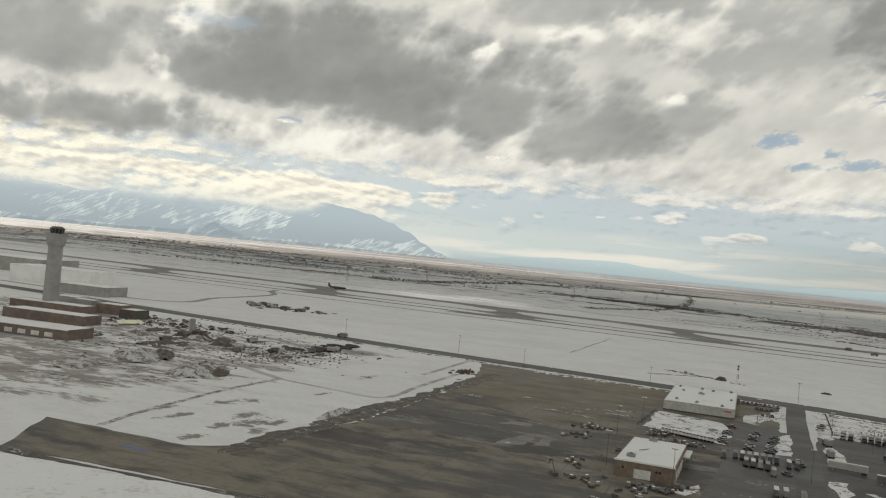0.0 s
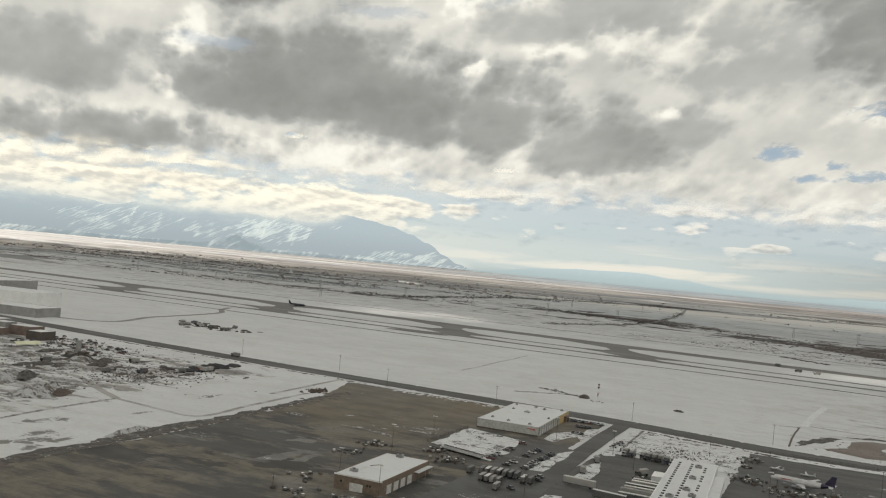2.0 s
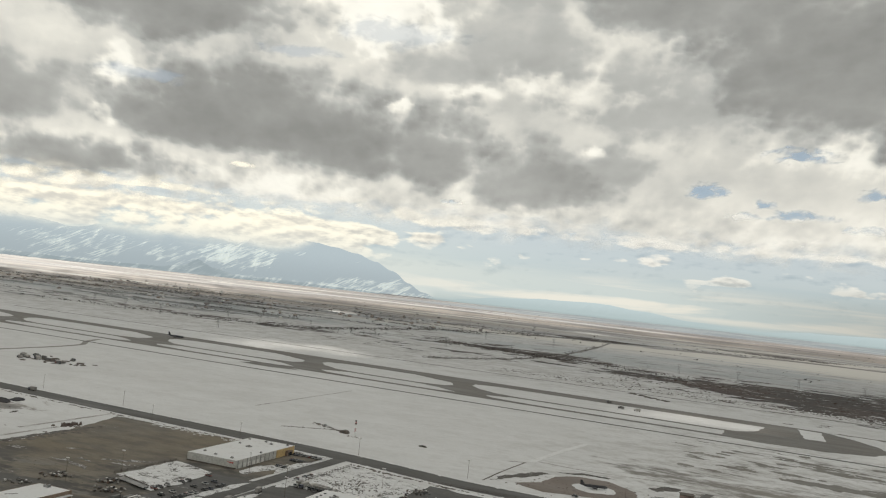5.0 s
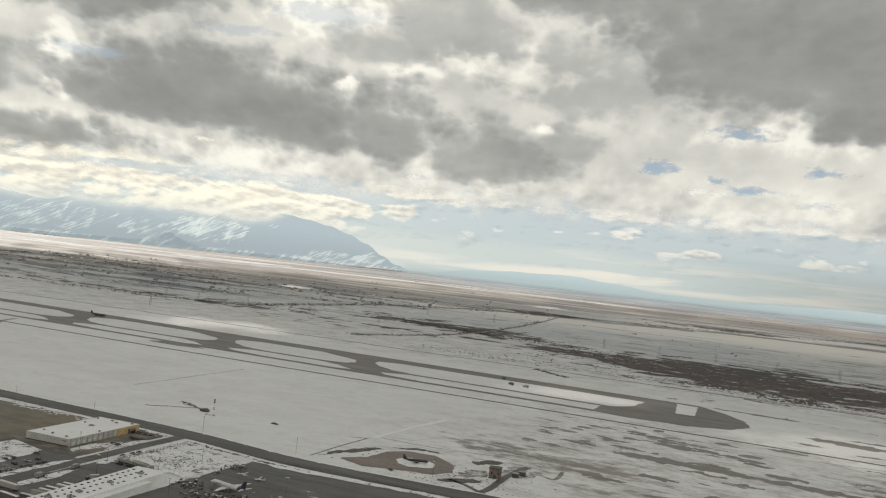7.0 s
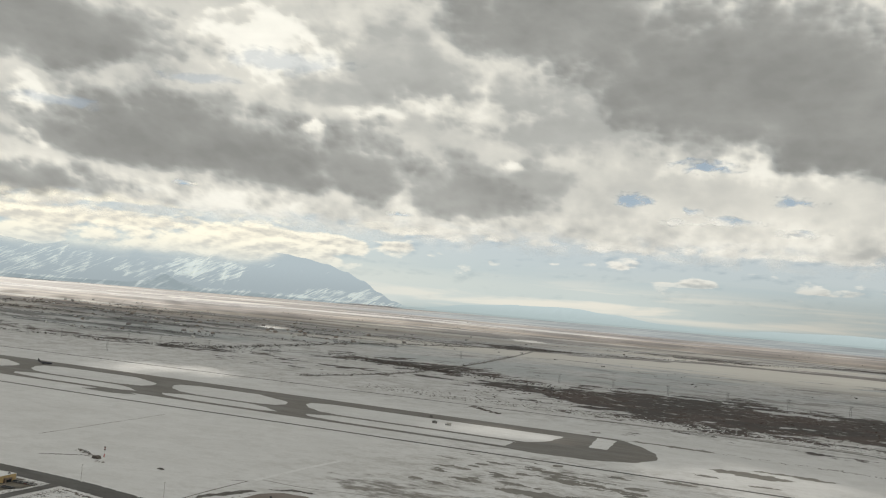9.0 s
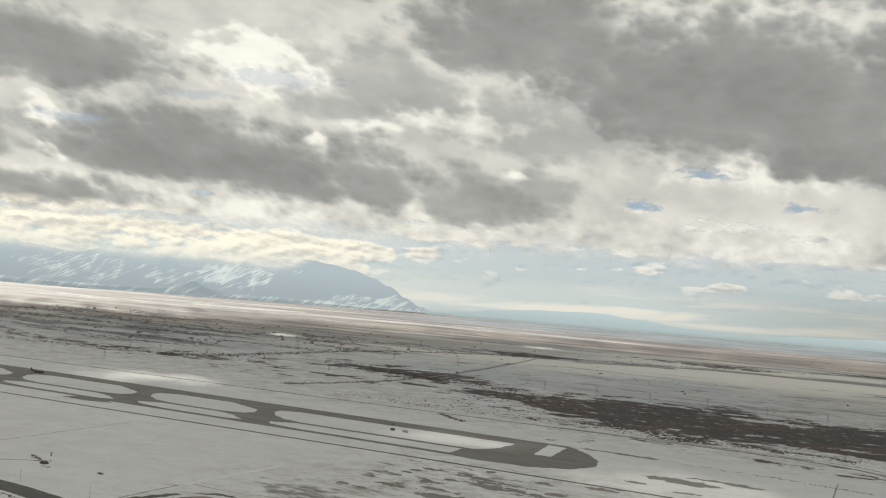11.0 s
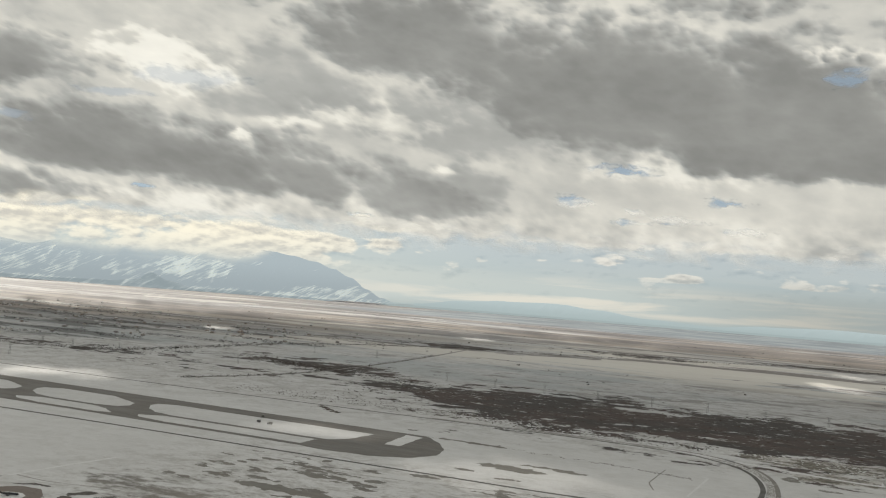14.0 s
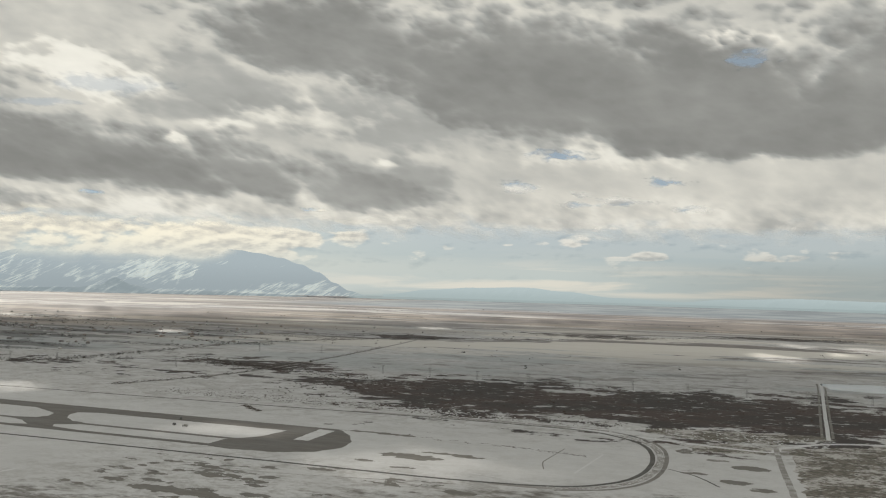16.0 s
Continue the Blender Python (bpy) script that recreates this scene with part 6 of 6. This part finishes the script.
mound("spoil_ridge", -73.4, 90.0, 3.6, 5.4, 1.5, 25, SNOWY_SPOIL, "bladed bank of snowy earth", "spoil heap", 6.2)
mound("clay_bank", -70.8, 91.0, 1.2, 2.6, 1.25, 30, CLAY, "reddish cut bank of bare clay", "earth bank", 2.2)
mound("snow_berm", -46.7, 80.4, 0.7, 4.4, 0.75, 3, SNOWY_SPOIL, "dirty ploughed snow berm beside the apron", "snow berm", 4.4)
lumps("earth_heap", [(rng.gauss(-50.6, 0.7), rng.gauss(127, 1.2), rng.uniform(0.15, 0.45), rng.uniform(0.15, 0.6)) for k in range(44)], CLAY, "heap of red-brown earth beside the apron", "earth heap")
for k, (x, y, rx, ry, h) in enumerate(((-96, 117.6, 2.2, 2.6, 1.2), (-92.4, 119.6, 1.8, 3.4, 0.9), (-89.6, 115.6, 1.2, 2.2, 0.8), (-88.6, 108.0, 1.0, 2.0, 0.6), (-95.4, 107.2, 1.6, 3.8, 0.8), (-92.0, 109.0, 0.9, 1.8, 0.5), (-87.8, 118.4, 0.8, 2.0, 0.6), (-75.4, 113.4, 0.5, 1.6, 0.35), (-101, 120, 1.4, 2.4, 0.8), (-105, 113.6, 2.2, 3.0, 0.9), (-108, 121, 1.6, 3.4, 0.7), (-74.2, 121.0, 0.6, 2.2, 0.4), (-69, 121, 0.4, 1.4, 0.3), (-66.4, 128, 0.4, 1.8, 0.3))):
    mound("earth_mound", x, y, rx, ry, h, rng.uniform(-20, 20), SPOIL if k % 3 else SNOWY_SPOIL, "dark heap of spoil on the building site", "spoil heap", 11.0 + k * 1.3)
heaps = random.Random(12)
for k in range(34):
    x, y = heaps.gauss(-93, 9), heaps.gauss(113, 6)
    mound("earth_mound", x, y, heaps.uniform(0.4, 1.5), heaps.uniform(0.8, 2.6), heaps.uniform(0.2, 0.7), heaps.uniform(-40, 40), (SPOIL, SNOWY_SPOIL, RUBBLE)[k % 3], "low dark heap of spoil and rubble on the building site", "spoil heap", 31.0 + k * 1.7)
for k in range(16):
    x, y = heaps.uniform(-104, -70), heaps.uniform(70, 104)
    slab("graded_earth", ragged([(x + heaps.uniform(2, 5) * math.cos(a * 0.5236), y + heaps.uniform(1.0, 2.6) * math.sin(a * 0.5236)) for a in range(12)], 0.5, 1.4, 70 + 2.1 * k), 0.016 + 0.0008 * k, SNOWY_SPOIL, "graded earth with snow in its ruts", "bare earth")
pipes = thing("pipe_stack", (-80.6, 122.8, 0), 12, "dark drainage pipes stacked on the ground", "pipe stack", "pipe stacks on the site")
for k in range(5):
    part("pipe", rod(bmesh.new(), (-1.0, 0.28 * k, 0.14), (1.0, 0.28 * k, 0.14), 0.12, 7), SOOT, pipes)
for k in range(26):
    copy_thing(pipes, pose(-79.4 + 4.6 * rng.random() - 0.35 * (k // 5), 123.4 + 0.62 * k, 0, 0, 0, 12 + rng.uniform(-14, 14)) @ Matrix.Scale(rng.uniform(0.7, 1.1), 4))
lumps("site_debris", [(rng.gauss(-92, 11), rng.gauss(112, 10), rng.uniform(0.05, 0.28), rng.uniform(0.04, 0.22)) for k in range(460)] + [(rng.gauss(-112, 9), rng.gauss(130, 5), rng.uniform(0.06, 0.35), rng.uniform(0.05, 0.3)) for k in range(260)] + [(rng.gauss(-77, 3.4), rng.gauss(116, 7), rng.uniform(0.05, 0.26), rng.uniform(0.04, 0.22)) for k in range(420)], RUBBLE, "dark debris and material strewn over the building site", "debris")
lumps("edge_debris", [(-44.4 - 2.5 * max(0, (y - 95) / 45) + rng.gauss(0, 0.8), y, rng.uniform(0.2, 0.9), rng.uniform(0.02, 0.10)) for y in [58 + k * 0.25 for k in range(290)]], RUBBLE, "dark broken earth along the apron edge", "earth")
lumps("field_debris", [(rng.gauss(-130, 6), rng.gauss(195, 3), rng.uniform(0.3, 1.2), rng.uniform(0.1, 0.4)) for k in range(60)], RUBBLE, "dark material heaps out on the snow", "debris")
lumps("yard_brush", [(rng.gauss(11, 3.0), rng.gauss(127, 2.6), rng.uniform(0.06, 0.24), rng.uniform(0.03, 0.2)) for k in range(420)] + [(rng.uniform(1, 18), 139.5 - 0.3 * rng.random(), 0.3, 0.1) for k in range(20)], RUBBLE, "dark brush and rubble in the snowy yard", "brush")
lumps("turf_edge", [(rng.uniform(-44, -20), 141.2 + rng.gauss(0, 0.7), rng.uniform(0.2, 0.6), rng.uniform(0.03, 0.12)) for k in range(70)], DRIFT, "broken snow along the field edge", "snow")

# ---- fences, banks of ploughed snow, pallets ----
def build_fence(line, label, gap=1.2, h=0.5):
    fence = thing("fence", (0, 0, 0), 0, label, "fence")
    pts = []
    for (x0, y0), (x1, y1) in zip(line, line[1:]):
        count = max(1, int(math.hypot(x1 - x0, y1 - y0) / gap))
        pts += [(x0 + (x1 - x0) * k / count, y0 + (y1 - y0) * k / count) for k in range(count)]
    pts.append(line[-1])
    for x, y in pts:
        part("post", made_box(x - 0.03, x + 0.03, y - 0.03, y + 0.03, 0, h), RUST, fence)
    for (x0, y0), (x1, y1) in zip(line, line[1:]):
        for z in (0.12, h * 0.5, h - 0.04):
            part("rail", rod(bmesh.new(), (x0, y0, z), (x1, y1, z), 0.018, 4), RUST, fence)
    return fence


build_fence([(2.6, 139.5), (3.4, 121.5)], "dark wire fence between snowy yard and verge", 1.0)
build_fence([(3.4, 121.2), (12, 120.2)], "dark wire fence behind the parked trucks", 1.0)
build_fence([(20, 139.6), (36, 140.6), (66, 141.4)], "low wire fence along the cargo ramp", 1.6, 0.45)
build_fence([(-18.6, 105), (-18.8, 119)], "low wire fence round the storage yard", 1.4, 0.4)


def road_side(off, x0, x1, count):
    pts = smooth_line([(-118, 150), (-60, 147.5), (-5, 146), (25, 142.5), (60, 144.5), (120, 150)], 60)
    out = []
    for k in range(count):
        p = pts[int(rng.random() * (len(pts) - 1))]
        if x0 < p[0] < x1 and not (off < 0 and -5 < p[0] < 1.5):
            out.append((p[0] + rng.gauss(0, 0.5), p[1] + off + rng.gauss(0, 0.22), rng.uniform(0.15, 0.5), rng.uniform(0.03, 0.12)))
    return out


lumps("snow_bank", road_side(-3.5, -118, 118, 900), DRIFT, "lumpy ploughed snow beside the road", "snow bank")
lumps("snow_bank", road_side(3.4, -118, 118, 900), DRIFT, "lumpy ploughed snow beside the road", "snow bank")
lumps("road_grit", road_side(-4.4, -118, 118, 420), RUBBLE, "dark grit and clods beside the road", "grit")
lumps("yard_grit", [(rng.uniform(-36, 14), rng.uniform(66, 118), rng.uniform(0.04, 0.14), rng.uniform(0.03, 0.10)) for k in range(500)], RUBBLE, "small dark clods and scraps on the paving", "grit")
streaks = []
for k in range(46):
    x, y = rng.uniform(-36, -19), rng.uniform(88, 122)
    streaks += [(x + 0.32 * j * rng.uniform(0.6, 1.2), y - 0.05 * j + rng.gauss(0, 0.12), rng.uniform(0.05, 0.17), rng.uniform(0.01, 0.03)) for j in range(int(rng.uniform(2, 9)))]
lumps("yard_slush", streaks, DRIFT, "thin trails of old snow on the paving", "snow")

pallet = thing("cargo_pallet", (-15.5, 99.6, 0.04), 10, "wrapped cargo on a wooden pallet", "pallet", "pallets on the apron")
part("pallet_deck", made_box(-0.16, 0.16, -0.16, 0.16, 0, 0.05), WOOD, pallet)
part("wrapped_load", made_box(-0.14, 0.14, -0.14, 0.14, 0.054, 0.30, 0.02), GEAR, pallet)
for cx, cy, n, s in ((-15.5, 100.4, 16, 1.6), (-12.0, 97.2, 14, 1.4), (-9.6, 75.4, 12, 1.0), (-12.5, 73.4, 14, 1.4), (19.6, 131, 18, 1.3), (21, 117, 18, 1.8), (26, 114, 16, 2.2), (31, 116, 12, 2.0), (13.6, 88.5, 8, 0.6), (-22.5, 98.4, 10, 1.6)):
    for k in range(n):
        copy_thing(pallet, pose(cx + rng.gauss(0, s * 0.6), cy + rng.gauss(0, s * 0.6), 0.05, 0, 0, rng.uniform(0, 90)))

# ---- power lines ----
def build_pylon(at, h, label, group):
    py = thing("power_pylon", at, 0, label, "pylon", group)
    for x in (-0.4, 0.4):
        part("pylon_leg", pole(bmesh.new(), x, 0, 0, h, 0.12, 0.07, 6), STEEL, py)
    part("crossarm", made_box(-1.5, 1.5, -0.09, 0.09, h * 0.9, h * 0.9 + 0.16), STEEL, py)
    part("brace", rod(bmesh.new(), (-0.5, 0, h * 0.55), (0.5, 0, h * 0.8), 0.06), STEEL, py)
    part("brace", rod(bmesh.new(), (0.5, 0, h * 0.55), (-0.5, 0, h * 0.8), 0.06), STEEL, py)
    for x in (-1.3, 0, 1.3):
        part("insulator", pole(bmesh.new(), x, 0, h * 0.9 - 0.5, h * 0.9 - 0.02, 0.06, None, 5), WHITE, py)
    return py


pylon = build_pylon((132, 528, 0), 6.0, "steel twin-leg power pylon over the marsh", "pylons across the marsh")
for x in (2, 35, 67, 100, 163, 194, 226, 257, 289, 322, 355):
    copy_thing(pylon, pose(x, 528 - 0.02 * (x - 132), 0))
far_pylon = build_pylon((-217, 477, 0), 6.4, "wooden twin-pole power pylon beyond the runway", "pylons beyond the runway")
for x, y in ((-225, 395), (-248, 467), (-303, 438), (-328, 434), (-130, 491), (-175, 484), (-268, 460), (-360, 440), (-410, 452), (-90, 497), (-160, 640), (-110, 655)):
    copy_thing(far_pylon, pose(x, y, 0, 0, 0, 20))

lumps("pylon_pad", [(x + rng.gauss(0, 1.2), 526.5 - 0.02 * (x - 132) + rng.gauss(0, 1.6), rng.uniform(0.5, 1.2), rng.uniform(0.1, 0.3)) for x in (35, 67, 100, 132, 163, 194, 226, 257, 289) for k in range(14)], DRIFT, "trampled snow at the feet of the pylons", "snow")
lumps("field_dashes", [(x + rng.gauss(0, 0.5), 319 - 0.05 * (x - 112) + 1.6 * math.sin(x * 0.55) + rng.gauss(0, 0.5), rng.uniform(0.08, 0.3), rng.uniform(0.04, 0.12)) for x in [112 + 0.26 * k for k in range(150)] if math.sin(x * 1.1) > -0.3], RUBBLE, "dark clods in broken rings on the snow", "earth")
lumps("field_dashes", [(146 + 0.11 * k + rng.gauss(0, 0.4), 318 - 0.02 * k + rng.gauss(0, 0.7), rng.uniform(0.1, 0.4), rng.uniform(0.04, 0.12)) for k in range(300) if rng.random() < 0.4], RUBBLE, "scattered dark clods along a worn line in snow", "earth")
lumps("marsh_clods", [(rng.uniform(-60, 180), 378 + abs(rng.gauss(0, 13)), rng.uniform(0.15, 0.55), rng.uniform(0.05, 0.2)) for k in range(900)], RUBBLE, "dark tussocks in the snow at the marsh edge", "tussocks")
lumps("verge_clods", [(x, y, rng.uniform(0.15, 0.4), rng.uniform(0.05, 0.18)) for x, y in [(p[0] + rng.gauss(0, 0.9), p[1] + rng.gauss(0, 0.9)) for p in smooth_line([(100, 371.6), (161, 370.6), (182, 362.8), (196.6, 344.6), (203, 316), (202, 286.5), (194, 268.6), (179, 258.6)], 60)]], DRIFT, "lumps of ploughed snow along the perimeter lanes", "snow")

# ---- scrub, woods and houses on the plain ----
def scrub_line(name, line, count, spread, r, h, label):
    bm = bmesh.new()
    pts = smooth_line(line, 20)
    for k in range(count):
        p = pts[int(rng.random() * (len(pts) - 1))]
        leafy(bm, p[0] + rng.gauss(0, spread), p[1] + rng.gauss(0, spread), r * rng.uniform(0.5, 1.3), h * rng.uniform(0.5, 1.4), rng, 4, False)
    return tagged(part(name, bm, BRUSH), label, "scrub", kind="stuff")


scrub_line("scrub_row", [(-420, 440), (-244, 470), (-225, 568), (-222, 700), (-180, 822), (-103, 924), (15, 1011), (194, 1216), (333, 1271)], 2600, 4, 0.9, 0.9, "dark row of bare scrub along a creek")
scrub_line("scrub_row", [(-97, 394), (-78, 470), (-80, 583), (-99, 756)], 520, 2.5, 0.7, 0.5, "dark scrub along the gravel road")
scrub_line("scrub_row", [(-160, 560), (-120, 530), (-90, 523), (-60, 516), (0, 500)], 800, 8, 0.8, 0.5, "dark scrub at the edge of the reeds")
lumps("snow_clods", [(x, 381 + 0.10 * (150 - x) * (x < 150) + rng.gauss(0, 6), rng.uniform(0.2, 0.8), rng.uniform(0.08, 0.3)) for x in [rng.uniform(20, 260) for k in range(520)]], DRIFT, "lumpy drifted snow at the marsh edge", "snow")
lumps("reed_tufts", [(rng.uniform(-20, 262), 455 + rng.gauss(0, 33), rng.uniform(0.3, 0.9), rng.uniform(0.15, 0.4)) for k in range(500)], plain("dry_reeds", (0.075, 0.055, 0.045), 0.95, 0, 0.4, 0.3), "dark clumps of dry reeds", "reeds")
bm = bmesh.new()
for k in range(40000):
    x, y = rng.uniform(-950, -190), rng.gauss(740, 120)
    y -= 0.12 * (x + 500)
    if y > 480 and noise.noise((x * 0.007, y * 0.03, 3.0)) + 0.35 * noise.noise((x * 0.03, y * 0.09, 5.0)) > 0.20:
        leafy(bm, x, y, rng.uniform(0.4, 1.2), rng.uniform(0.4, 1.2), rng, 3, False)
tagged(part("town_trees", bm, WOODS), "bare grey trees of a far town", "trees", kind="stuff")
bm = bmesh.new()
for k in range(230):
    x, y = rng.uniform(-900, -220), rng.gauss(760, 130)
    if y < 500:
        continue
    w, d, h = rng.uniform(1.6, 4), rng.uniform(1.6, 3), rng.uniform(0.7, 1.3)
    box(bm, x - w / 2, x + w / 2, y - d / 2, y + d / 2, 0, h)
    ring_mesh(bm, [[(x - w / 2, y - d / 2, h + 0.01), (x - w / 2, y, h + 0.8), (x - w / 2, y + d / 2, h + 0.01)], [(x + w / 2, y - d / 2, h + 0.01), (x + w / 2, y, h + 0.8), (x + w / 2, y + d / 2, h + 0.01)]])
tagged(part("town_houses", bm, varied("town_walls", ((0.45, 0.44, 0.42), (0.3, 0.25, 0.22), (0.6, 0.6, 0.6), (0.22, 0.2, 0.2)), 0.8, 0, True)), "small far houses with pale roofs", "houses", kind="stuff")
bm = bmesh.new()
for k in range(2600):
    x, y = rng.uniform(-900, 1300), rng.uniform(620, 2300)
    if noise.noise((x * 0.004, y * 0.006, 8.0)) > 0.18:
        leafy(bm, x, y, rng.uniform(0.8, 2.6), rng.uniform(0.4, 1.1), rng, 3, False)
tagged(part("plain_scrub", bm, BRUSH), "scattered low dark scrub on the plain", "scrub", kind="stuff")
